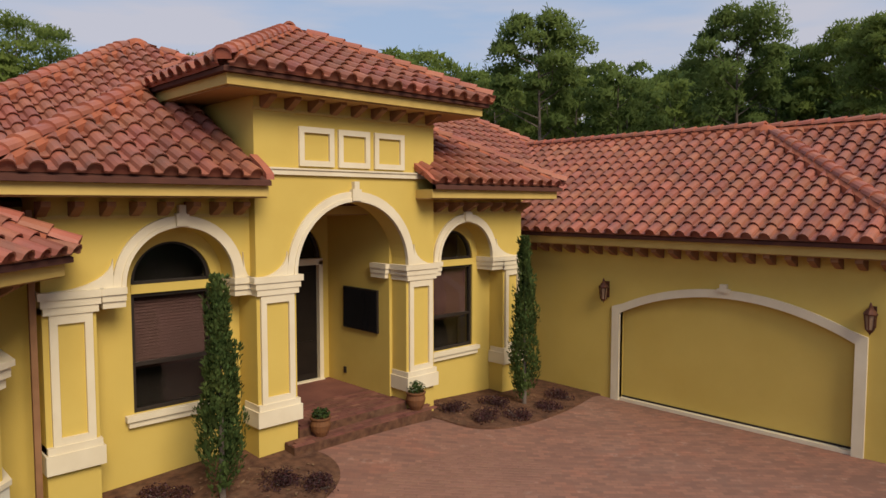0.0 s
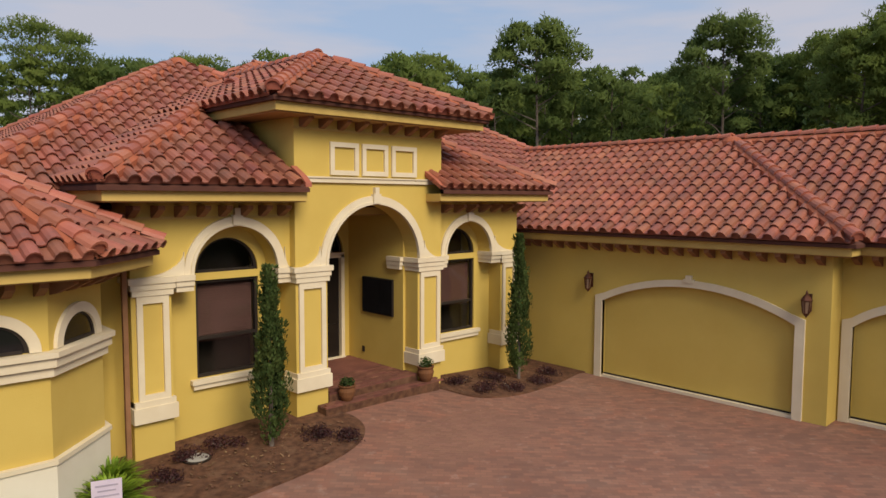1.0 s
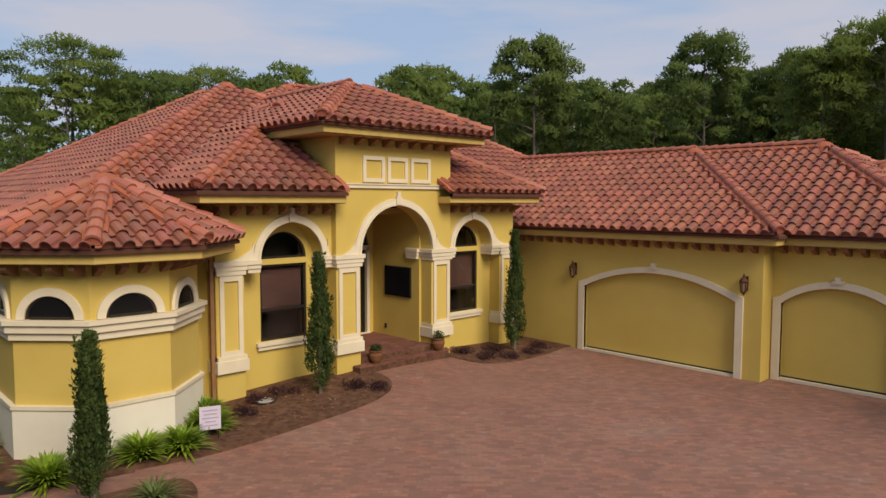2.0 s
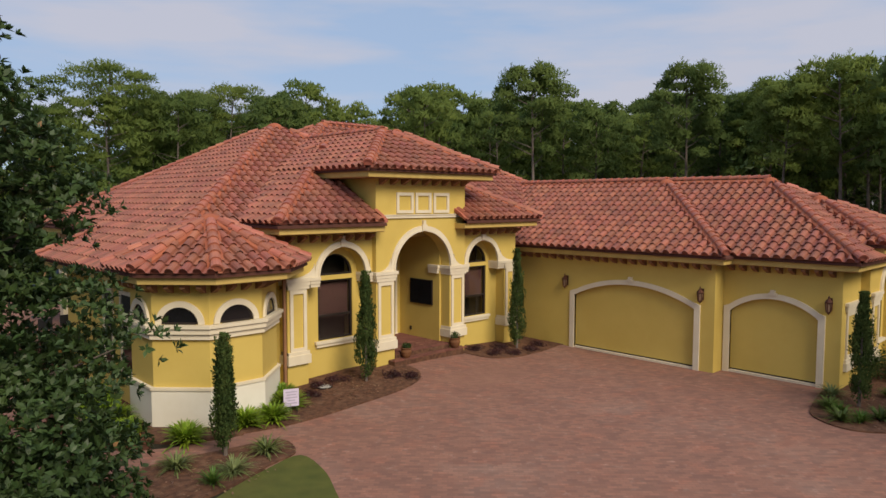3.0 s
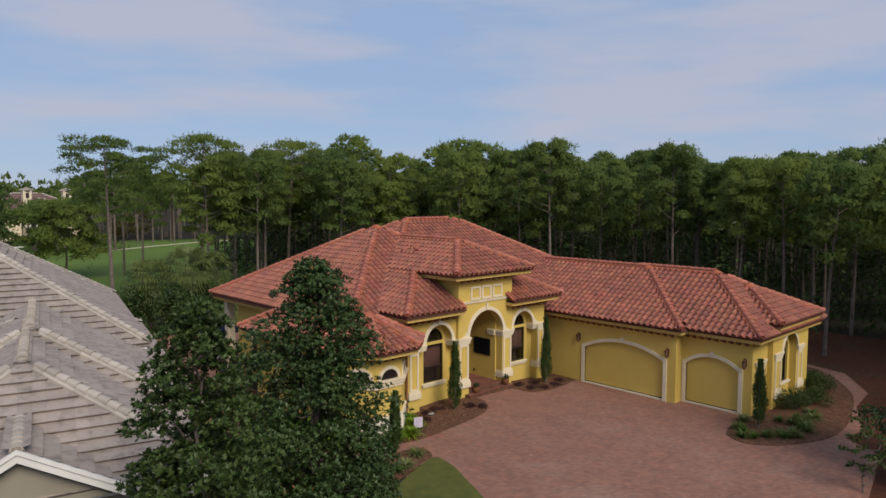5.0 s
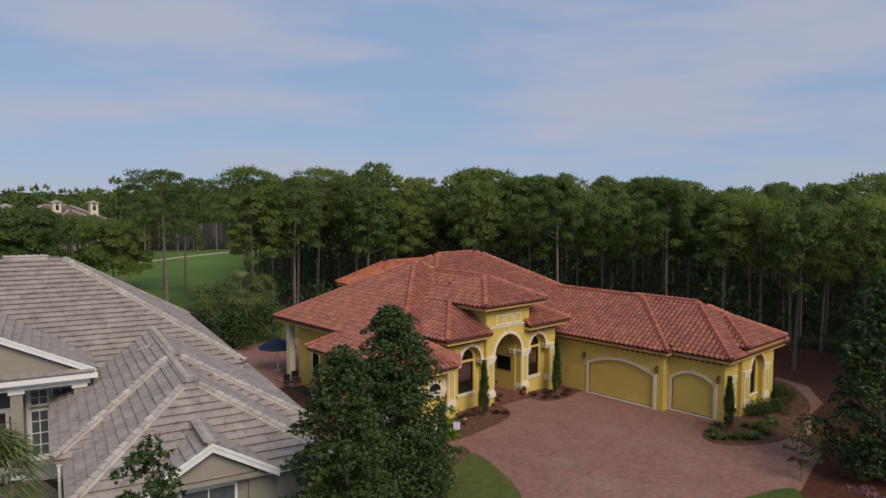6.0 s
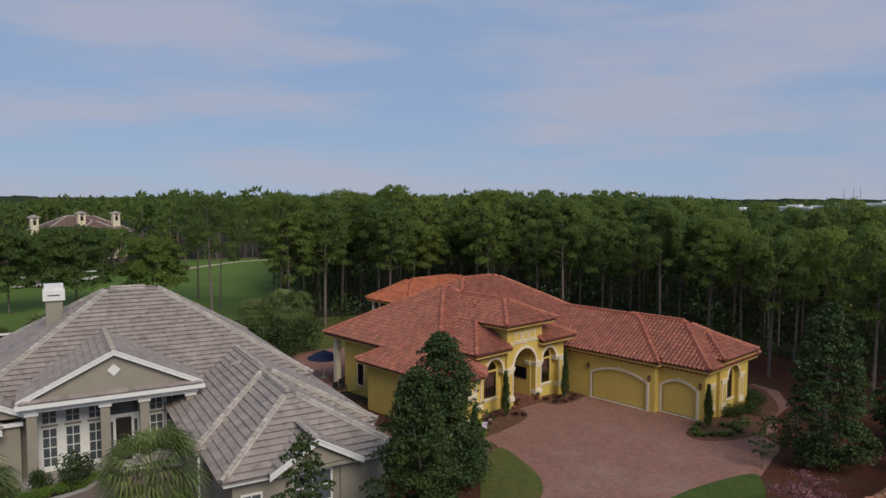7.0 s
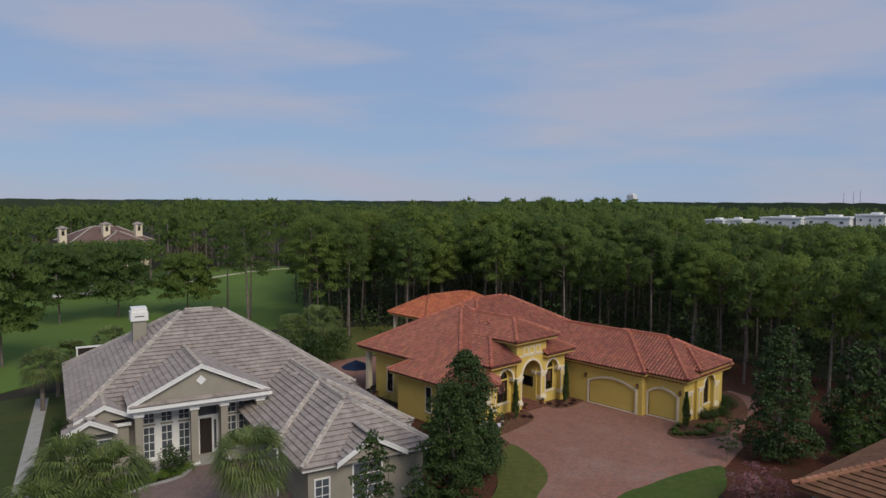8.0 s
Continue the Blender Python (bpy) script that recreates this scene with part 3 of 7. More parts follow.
def smooth_outline(pts, n=6):
    """A closed, rounded outline through the given plan points."""
    out = []
    m = len(pts)
    for i in range(m):
        p0, p1, p2, p3 = (Vector(pts[(i + k - 1) % m]) for k in range(4))
        for j in range(n):
            t = j / n
            q = 0.5 * (2 * p1 + (p2 - p0) * t + (2 * p0 - 5 * p1 + 4 * p2 - p3) * t * t + (3 * p1 - p0 - 3 * p2 + p3) * t ** 3)
            out.append((q.x, q.y))
    return out


def ground_sheet():
    bm = bmesh.new()
    n = 64
    xs = sorted(set([-4000, -1500, -600, -250, -120] + [-60 + 2 * i for i in range(56)] + [80, 140, 300, 700, 1500, 4000]))
    grid = {}
    for i, x in enumerate(xs):
        for j, y in enumerate(xs):
            grid[i, j] = bm.verts.new((x, y, gz(x, y) - 0.02))
    for i in range(len(xs) - 1):
        for j in range(len(xs) - 1):
            bm.faces.new((grid[i, j], grid[i + 1, j], grid[i + 1, j + 1], grid[i, j + 1]))
    me = bpy.data.meshes.new("ground")
    bm.to_mesh(me)
    bm.free()
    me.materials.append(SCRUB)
    tagged(new("ground", me), "forest floor of pine litter and scrub, darkened for tree shade", "ground", kind="structure")


ground_sheet()
sheet("driveway", [(-7.4, 3.0), (1.5, 3.0), (1.5, -12), (0.9, -15.0), (2.6, -15.2), (6.2, -13.9), (9.3, -13.6), (13, -11.4), (13.8, -9), (12.6, -8.9), (11.6, -10.5), (8.3, -12.5), (4.2, -13.2), (1.6, -13.9), (-0.4, -16.6), (-6.0, -17.6), (-10, -16.6), (-13, -16.3), (-16, -16.1), (-24, -17.4), (-33, -23), (-33, -27), (-26, -18.8), (-22, -12.6), (-20.4, -10.9), (-17.9, -9.9), (-16.2, -8.3), (-14.9, -5.6), (-14.6, -4.0), (-14.0, -2.2), (-9, -0.5)], 0.012, PAVER, 0.6, "reddish brick-paver driveway forecourt, worn and dusty", "driveway")


# ---------------------------------------------------------------- the yellow house
SL = 0.569
house = thing("yellow_house", "yellow stucco villa with cream trim and red clay tile roofs", "house")
ROOFS = [
    Hip(-9.02, -3.2, -0.7, 10.8, 6.66, 0.487),
    Hip(-12.05, -0.50, -0.6, 9.5, 4.97, 0.54),
    Hip(-11.5, 7.0, 1.5, 15.74, 4.919, SL),
    Hip(-14.14, 0.0, 1.01, 15.21, 4.64, SL),
    Hip(-15.7, -12.3, -0.5, 8.51, 3.752, SL),
    Turret(-13.5, 0.42, 2.40, 3.92, 0.505),
    Hip(-0.55, 8.3, -7.95, 12.0, 3.91, 0.556),
    Hip(0.1, 8.45, -11.55, 2.0, 3.91, 0.589),
    Hip(2.1, 7.75, -11.7, -4.0, 4.34, 0.482),
]

ROOFS[3].start = 0.0945
ROOFS[6].bare = (0,)
ROOFS[3].same, ROOFS[4].same, ROOFS[1].same = (2,), (3,), (0,)
ROOFS[2].plain, ROOFS[0].start, ROOFS[1].start = (3,), -0.045, 0.045

BX, BR = -13.66, 1.72


def walls():
    g = Geo()
    arch_wall(g, -8.18, -4.13, 0, 6.45, 0.0, 0.45, ellipse_arc(-6.15, 3.35, 1.27, 1.27))
    part("portico_wall", g, STUCCO, house)
    for x0, x1 in ((-8.18, -7.35), (-4.95, -4.13)):
        part("portico_side_wall", Geo().box(x0, x1, 0.45, 2.65, 0, 6.45), STUCCO, house)
    for x0, x1 in ((-8.18, -7.78), (-4.53, -4.13)):
        part("portico_back_wall", Geo().box(x0, x1, 2.9, 4.2, 4.5, 6.45), STUCCO, house)
    g = Geo()
    arch_wall(g, -7.35, -4.95, 0, 6.0, 2.65, 2.9, ellipse_arc(-6.15, 3.35, 1.02, 0.95), 0.6)
    part("entrance_wall", g, STUCCO, house)
    part("porch_ceiling", Geo().box(-7.35, -4.95, 0.45, 2.65, 5.2, 5.4), STUCCO, house)
    for x0, x1, cx, hw in ((-11.32, -8.18, -9.35, 0.86), (-4.13, -1.07, -2.97, 0.82)):
        g = Geo()
        arch_wall(g, x0, x1, 3.36, 4.75, 0.2, 0.62, ellipse_arc(cx, 3.36, hw, hw))
        g.box(*((x0, -10.62) if cx < -5 else (-1.72, x1)), 0.2, 0.62, 0, 3.36)
        part("arcade_wall", g, STUCCO, house)
        g = Geo()
        arch_wall(g, x0, x1, 0, 4.75, 0.62, 0.85, ellipse_arc(cx + (0.02 if cx < -5 else 0.0), 3.32, 0.655, 0.66), 1.29)
        part("window_wall", g, STUCCO, house)
    for x0, x1 in ((-11.32, -11.07), (-1.32, -1.07)):
        part("side_wall", Geo().box(x0, x1, 0.85, 3.0, 0, 4.75), STUCCO, house)
    # near-black sheet stands for the unlit rooms inside
    part("inner_dark_sheet", Geo().box(-11.1, -1.4, 3.4, 3.5, 0, 4.4), FRAME, house)
    ro = BR / math.cos(math.pi / 8)
    k = [(BX + ro * math.cos(math.pi / 8 + i * math.pi / 4), 0.45 + ro * math.sin(math.pi / 8 + i * math.pi / 4)) for i in range(8)]
    part("bay_wall", Geo().prism(k, 0.9, 3.58), STUCCO, house)
    for nm, rr, z0, z1, mt in (("bay_base", 1.87, -0.05, 0.97, BASEWHITE), ("bay_base_cap", 1.90, 0.97, 1.04, TRIM), ("bay_band", 1.88, 2.24, 2.38, TRIM), ("bay_band_top", 1.94, 2.38, 2.52, TRIM), ("bay_band_cap", 1.99, 2.52, 2.60, TRIM)):
        q = rr / 1.8
        part(nm, Geo().prism([(BX + (x - BX) * q, 0.45 + (y - 0.45) * q) for x, y in k], z0, z1), mt, house)
    part("left_wall", Geo().box(-15.1, -11.9, 1.2, 7.8, 0, 3.5), STUCCO, house)
    part("bay_return_wall", Geo().box(-11.9, -11.22, 0.63, 2.0, 0, 3.62), STUCCO, house)
    part("rear_wall", Geo().box(-13.4, -2.0, 7.8, 13.2, 0, 4.4), STUCCO, house)
    for x, y in ((-13.4, 14.3), (-11.0, 14.3), (-8.5, 14.3)):
        part("patio_column", Geo().box(x - 0.22, x + 0.22, y - 0.22, y + 0.22, 0, 4.4), TRIM, house)
    part("patio_slab", Geo().box(-14.2, -2, 13.2, 15.2, 0, 0.12), PAVER, house)
    part("right_wall", Geo().box(-1.0, 0.3, 2.9, 12.0, 0, 3.7), STUCCO, house)


walls()


def garage_wall(x, y0, y1, z1, doors, depth=0.3):
    """A wall that faces -x, seen along y; doors: centre, half width, spring, rise."""
    m = pose(x, 0, 0, 0, 0, -90)
    g = Geo()
    edges = [-y1]
    doors = sorted(doors, key=lambda d: -d[0])
    for i, (c, hw, sp, ri) in enumerate(doors):
        nxt = -y0 if i == len(doors) - 1 else -(c + doors[i + 1][0]) / 2
        arch_wall(g, edges[-1], nxt, 0, z1, 0, depth, circle_arc(-c, sp, hw, ri), None, m)
        edges.append(nxt)
    return part("garage_wall", g, STUCCO, house), m


G1 = (-4.31, 2.41, 2.07, 0.58)
G2 = (-8.98, 1.34, 2.07, 0.50)
garage_wall(0.0, -7.4, 3.0, 3.7, [G1])
garage_wall(0.64, -10.95, -7.4, 3.7, [G2])
part("garage_return_wall", Geo().box(0.3, 0.94, -7.4, -7.15, 0, 3.7), STUCCO, house)
part("garage_end_wall", Geo().box(0.94, 2.4, -10.95, -10.7, 0, 3.7), STUCCO, house)
part("end_side_wall", Geo().box(6.9, 7.15, -10.55, 8.0, 0, 3.8), STUCCO, house)
g = Geo()
arch_wall(g, 2.4, 7.15, 0, 4.1, -11.2, -10.85, ellipse_arc(4.6, 2.75, 0.95, 0.85), None)
part("end_arcade_wall", g, STUCCO, house)
g = Geo()
arch_wall(g, 2.4, 7.15, 0, 4.1, -10.85, -10.55, ellipse_arc(4.6, 2.7, 0.7, 0.65), 1.0)
part("end_window_wall", g, STUCCO, house)


def garage_door(x, c, hw, sp, ri):
    m = pose(x, 0, 0, 0, 0, -90)
    d = thing("garage_door", "closed yellow painted garage door with cream arched surround", "garage door", group="garage doors")
    arc = circle_arc(-c, sp, hw, ri)
    g = Geo().sweep([((-c + (p[0] + c) * 1.02, 0.04), (-c + (p[0] + c) * 1.02, p[1] + 0.01)) for p in arc], 0.13, 0.22, m)
    part("door_leaf", g, STUCCO, d)
    t = Geo()
    rg = ring(arc, 0.17, -c, sp)
    t.sweep([((-c - hw, -0.02), (-c - hw - 0.2, -0.02)), ((-c - hw, sp), (-c - hw - 0.2, sp + 0.14))] + [(a, b) for a, b in rg[1:-1]] + [((-c + hw, sp), (-c + hw + 0.2, sp + 0.14)), ((-c + hw, -0.02), (-c + hw + 0.2, -0.02))], -0.05, 0.1, m)
    part("surround", t, TRIM, d, "cream moulded surround")
    zt = sp + ri + 0.12
    k = Geo().box(-c - 0.07, -c + 0.07, -0.09, 0.06, zt, zt + 0.17, m).box(-c - 0.13, -c + 0.13, -0.08, 0.06, zt, zt + 0.08, m)
    part("keystone", k, TRIM, d)
    # near-black strip stands in for the shaded gap at the door's foot
    part("bottom_gap_strip", Geo().box(-c - hw, -c + hw, 0.115, 0.14, 0.085, 0.125, m), FRAME, d, "dark strip for the shaded gap below the door")
    part("threshold", Geo().box(-c - hw, -c + hw, 0.0, 0.128, 0.0, 0.085, m), TRIM, d, "pale concrete threshold")
    return d


garage_door(0.0, *G1)
garage_door(0.64, *G2)

BEDMORTAR = mat("red_mortar", (0.40, 0.12, 0.062), (0.33, 0.098, 0.054), 0.85, 3, 50, 0.3)
TILE_W, TILE_E = 0.335, 0.385
roof_part(house, ROOFS, barrel_tile(TILE_W, TILE_E + 0.05, 0.12), TILE_W, TILE_E, TILE, CAP, lambda x, y: y < 0.35 and x < -3.0 and x > -15.9, TILE_OB, cuts={1: (-8.2, -4.62, 0.05)}, bed_mat=BEDMORTAR, deck_mat=DECK)


for x0, x1 in ((-4.66, -4.56), (-8.26, -8.12)):
    g = Geo()
    g.prism([(-0.55, 4.97), (0.0, 5.27), (0.0, 5.40), (-0.36, 5.20), (-0.54, 5.06)], x0, x1, Matrix(((0, 0, 1, 0), (1, 0, 0, 0), (0, 1, 0, 0), (0, 0, 0, 1))))
    part("rake_mortar", g, CAP, house)


# ---------------------------------------------------------------- trim, windows and doors of the yellow house
GLASS = bpy.data.materials.new("window_glass")
GLASS.use_nodes = True
gb = GLASS.node_tree.nodes["Principled BSDF"]
gb.inputs["Base Color"].default_value = (0.55, 0.57, 0.58, 1)
gb.inputs["Roughness"].default_value = 0.03
gb.inputs["Transmission Weight"].default_value = 1.0
gb.inputs["IOR"].default_value = 1.45


def pane(geo, parent):
    p = part("pane", geo, GLASS, parent)
    p.visible_shadow = False
    return p


def pilaster(x0, x1, yf, m=None, z=(0.80, 1.18, 3.04, 3.36), ret=0.5, owner=None, narrow=0.06, dx=0.05):
    """A cream panelled pilaster: base block, framed panel and stepped capital on the wall face yf."""
    zb, zp, zc, zt = z
    g = Geo()
    b = 0.105
    xa, xb = x0 + narrow, x1 - narrow
    g.box(xa, xa + b, yf - 0.05, yf + 0.01, zp, zc, m).box(xb - b, xb, yf - 0.05, yf + 0.01, zp, zc, m)
    g.box(xa + b, xb - b, yf - 0.05, yf + 0.01, zp, zp + b, m).box(xa + b, xb - b, yf - 0.05, yf + 0.01, zc - b * 1.3, zc, m)
    ob = part("pilaster", g, TRIM, owner or house)
    part("base_block", Geo().box(x0 - dx, x1 + dx, yf - 0.10, yf + ret, zb, zb + (zp - zb) * 0.72, m), TRIM, ob)
    part("base_cap", Geo().box(x0 - dx * 0.4, x1 + dx * 0.4, yf - 0.075, yf + ret - 0.03, zb + (zp - zb) * 0.72, zp, m), TRIM, ob)
    h = (zt - zc) / 3
    for i, o in enumerate((0.02, 0.05, 0.09)):
        part("capital", Geo().box(x0 - o, x1 + o, yf - 0.06 - o * 0.6, yf + ret + o * 0.3, zc + h * i, zc + h * (i + 1), m), TRIM, ob)
    return ob


for xx0, xx1, yy, rr in ((-8.18, -7.42, 0.0, 0.46), (-4.88, -4.13, 0.0, 0.46), (-11.30, -10.62, 0.2, 0.40), (-1.72, -1.07, 0.2, 0.40)):
    pilaster(xx0, xx1, yy, ret=rr)
# capitals that carry the window arches where there is no pier below
for xx0, xx1, yy0, yy1 in ((-8.50, -8.19, 0.12, 0.62), (-4.12, -3.80, 0.12, 0.62), (-2.16, -1.80, 0.14, 0.62), (-10.54, -10.22, 0.14, 0.62), (-5.04, -4.90, 0.48, 0.95)):
    for i, o in enumerate((0.0, 0.03, 0.06)):
        part("impost", Geo().box(xx0 - o * 0.5, xx1 + o * 0.1, yy0 - o, yy1, 3.06 + 0.1 * i, 3.16 + 0.1 * i), TRIM, house)


def arch_trim(cx, spring, hw, rise, width, yf, owner, key=0.22, m=None, n=28, skirt=None):
    arc = ellipse_arc(cx, spring, hw, rise, n)
    t = part("arch_trim", Geo().sweep(ring(arc, width, cx, spring), yf - 0.055, yf + 0.02, m), TRIM, owner)
    part("arch_fillet", Geo().sweep(ring(arc, width * 0.35, cx, spring), yf - 0.075, yf - 0.05, m), TRIM, t)
    if key:
        zt = spring + rise + width * 0.6
        k = Geo().box(cx - 0.10, cx + 0.10, yf - 0.11, yf + 0.01, zt - width * 0.5, zt + key * 0.45, m)
        k.box(cx - 0.055, cx + 0.055, yf - 0.10, yf + 0.01, zt + key * 0.45, zt + key, m)
        part("keystone", k, TRIM, t)
    for s in skirt or ():
        # a hollow sweep from the ring out to the capital
        x_in, x_out = s
        top = 0.42
        pts = []
        for i in range(9):
            a = math.pi / 2 * i / 8
            pts.append((x_in + (x_out - x_in) * (1 - math.cos(a)), spring + top * (1 - math.sin(a)) + 0.0))
        pts = [((p[0], spring - 0.01), (p[0], max(p[1], spring + 0.005))) for p in pts]
        part("arch_skirt", Geo().sweep(pts, yf - 0.05, yf + 0.02, m), TRIM, t)
    return t


arch_trim(-6.15, 3.35, 1.27, 1.27, 0.19, 0.0, house, 0.26, skirt=((-7.6, -8.15), (-4.7, -4.15)))
arch_trim(-9.35, 3.36, 0.86, 0.86, 0.18, 0.2, house, 0.24, skirt=((-10.38, -11.2), (-8.32, -8.2)))
arch_trim(-2.97, 3.36, 0.82, 0.82, 0.18, 0.2, house, 0.24, skirt=((-2.0, -1.2),))
for xx0, xx1 in ((-7.335, -6.61), (-6.51, -5.80), (-5.685, -4.95)):
    g = Geo()
    g.box(xx0, xx0 + 0.10, -0.05, 0.01, 5.24, 5.925).box(xx1 - 0.10, xx1, -0.05, 0.01, 5.24, 5.925)
    g.box(xx0 + 0.1, xx1 - 0.1, -0.05, 0.01, 5.24, 5.34).box(xx0 + 0.1, xx1 - 0.1, -0.05, 0.01, 5.825, 5.925)
    part("panel_frame", g, TRIM, house, "cream raised panel frame")
part("band_course", Geo().box(-8.2, -4.11, -0.06, 0.01, 5.08, 5.17), TRIM, house)
part("band_course_lip", Geo().box(-8.22, -4.09, -0.085, 0.012, 5.17, 5.20), TRIM, house)


def bevel_corbel(x, y, z, m=None):
    g = Geo()
    prof = [(0, 0), (-0.36, 0), (-0.36, -0.07), (-0.22, -0.14), (-0.1, -0.2), (0, -0.22)]
    n = len(prof)
    v = [(x + s, y + p[0], z + p[1]) for s in (-0.06, 0.06) for p in prof]
    if m is not None:
        v = [m @ Vector(q) for q in v]
    g.add(v, [tuple(range(n)), tuple(range(2 * n - 1, n - 1, -1))] + [(i, i + n, (i + 1) % n + n, (i + 1) % n) for i in range(n)])
    return g


def corbels(x0, x1, y, z, n, m=None):
    for i in range(n):
        x = x0 + (x1 - x0) * i / (n - 1)
        part("corbel", bevel_corbel(x, y, z, m), CORBEL, house)


corbels(-8.0, -4.3, 0.0, 6.385, 9)
corbels(-11.3, -8.4, 0.2, 4.615, 8)
corbels(-3.9, -1.2, 0.2, 4.615, 7)
corbels(-1.0, 7.2, 0.0, 3.615, 22, pose(0, 0, 0, 0, 0, -90))
corbels(7.7, 10.7, 0.64, 3.615, 9, pose(0, 0, 0, 0, 0, -90))
for i in range(8):
    am = math.pi / 4 * i
    nx, ny = math.cos(am), math.sin(am)
    if ny > 0.1:
        continue
    mm = Matrix.Translation((BX, 0.45, 0)) @ pose(0, 0, 0, 0, 0, math.degrees(am) + 90)
    for q in (-0.6, -0.2, 0.2, 0.6):
        part("corbel", bevel_corbel(q, -BR, 3.605, mm), CORBEL, house)
# yellow frieze line below the eaves is the wall itself; a thin cornice runs behind the corbels
for x0, x1, y, z in ((-8.19, -4.12, -0.03, 6.14), (-11.33, -8.19, 0.17, 4.37), (-4.12, -1.06, 0.17, 4.37)):
    part("cornice", Geo().box(x0, x1, y, y + 0.04, z, z + 0.05), FASCIA, house)


def big_window(cx, y):
    """A sash window under a half-round light, set in a deep niche."""
    w = part("window", Geo().box(cx - 0.655, cx - 0.60, y, y + 0.10, 1.29, 3.18).box(cx + 0.60, cx + 0.655, y, y + 0.10, 1.29, 3.18).box(cx - 0.60, cx + 0.60, y, y + 0.1, 1.29, 1.35).box(cx - 0.60, cx + 0.60, y, y + 0.1, 3.12, 3.18).box(cx - 0.60, cx + 0.60, y + 0.01, y + 0.09, 2.02, 2.08), FRAME, house, "dark-framed sash window with closed brown blinds")
    part("transom_bar", Geo().box(cx - 0.655, cx + 0.655, y - 0.06, y + 0.12, 3.18, 3.32), STUCCO, w)
    arc = ellipse_arc(cx, 3.32, 0.655, 0.66)
    part("fan_frame", Geo().sweep([((p[0] * 0.9 + cx * 0.1, 3.32 + (p[1] - 3.32) * 0.9 + 0.03), p) for p in arc], y, y + 0.1).box(cx - 0.6, cx + 0.6, y, y + 0.1, 3.32, 3.37), FRAME, w)
    pane(Geo().box(cx - 0.60, cx + 0.60, y + 0.04, y + 0.05, 1.35, 3.12), w)
    pane(Geo().sweep([((p[0], 3.33), (p[0], p[1] - 0.01)) for p in arc[1:-1]], y + 0.04, y + 0.05), w)
    b = Geo()
    z = 3.10
    while z > 2.0:
        b.add([(cx - 0.59, y + 0.15, z), (cx + 0.59, y + 0.15, z), (cx + 0.59, y + 0.125, z - 0.048), (cx - 0.59, y + 0.125, z - 0.048), (cx - 0.59, y + 0.155, z - 0.003), (cx + 0.59, y + 0.155, z - 0.003), (cx + 0.59, y + 0.13, z - 0.051), (cx - 0.59, y + 0.13, z - 0.051)], [(0, 1, 2, 3), (7, 6, 5, 4), (0, 4, 5, 1), (3, 2, 6, 7), (0, 3, 7, 4), (1, 5, 6, 2)])
        z -= 0.05
    tagged(part("blind", b, BLIND, w, "brown slatted blind"), kind="stuff")
    # added dark sheet: the gloom of the room behind the glass, as colour
    part("room_dark_sheet", Geo().box(cx - 0.8, cx + 0.8, y + 0.6, y + 0.65, 1.0, 4.2), FRAME, w)
    part("sill", Geo().box(cx - 0.80, cx + 0.80, y - 0.16, y + 0.02, 1.19, 1.28), TRIM, w)
    part("sill_moulding", Geo().box(cx - 0.76, cx + 0.76, y - 0.12, y + 0.02, 1.09, 1.19), TRIM, w)


big_window(-9.33, 0.66)
big_window(-2.97, 0.66)


def entrance():
    d = part("front_door", Geo().box(-7.1, -6.17, 2.72, 2.79, 0.62, 3.22), DOORWOOD, house, "dark wooden double front door, closed")
    part("door_leaf", Geo().box(-6.14, -5.22, 2.72, 2.79, 0.62, 3.22), DOORWOOD, d)
    for x0, x1 in ((-6.98, -6.29), (-6.02, -5.34)):
        for z0, z1 in ((0.8, 1.5), (1.65, 3.05)):
            part("door_panel", Geo().box(x0, x1, 2.695, 2.73, z0, z1), DOORWOOD, d)
    for x in (-6.22, -6.09):
        part("handle", Geo().box(x - 0.015, x + 0.015, 2.66, 2.72, 1.5, 1.85), FRAME, d)
    for x0, x1 in ((-7.18, -7.08), (-5.22, -5.12)):
        part("jamb", Geo().box(x0, x1, 2.60, 2.80, 0.6, 3.3), TRIM, d)
    part("head", Geo().box(-7.18, -5.12, 2.60, 2.80, 3.22, 3.36), TRIM, d)
    arc = ellipse_arc(-6.15, 3.36, 1.0, 0.93)
    part("fanlight_frame", Geo().sweep([((p[0] * 0.92 - 6.15 * 0.08, 3.36 + (p[1] - 3.36) * 0.9 + 0.02), p) for p in arc], 2.68, 2.76), FRAME, d)
    pane(Geo().sweep([((p[0], 3.37), (p[0], p[1] - 0.01)) for p in arc[1:-1]], 2.71, 2.72), d)
    part("threshold", Geo().box(-7.18, -5.12, 2.55, 2.68, 0.60, 0.63), TRIM, d)


entrance()
st = thing("wall_screen", "dark flat screen hung on the porch wall", "screen")
part("panel", Geo().box(-5.01, -4.955, 0.82, 1.97, 1.90, 2.75), DARKGLASS, st)
part("bezel", Geo().box(-5.0, -4.957, 0.79, 2.00, 1.87, 2.78), FRAME, st)
so = thing("wall_socket", "small dark socket cover on the porch wall", "socket")
part("plate", Geo().box(-4.97, -4.953, 1.96, 2.05, 0.82, 0.96), FRAME, so)

# porch floor and steps of brick pavers
PORCHB = mat("porch_brick", (0.21, 0.085, 0.06), (0.15, 0.06, 0.045), 0.85, 2.0, 40, 0.3, obj=0.25)


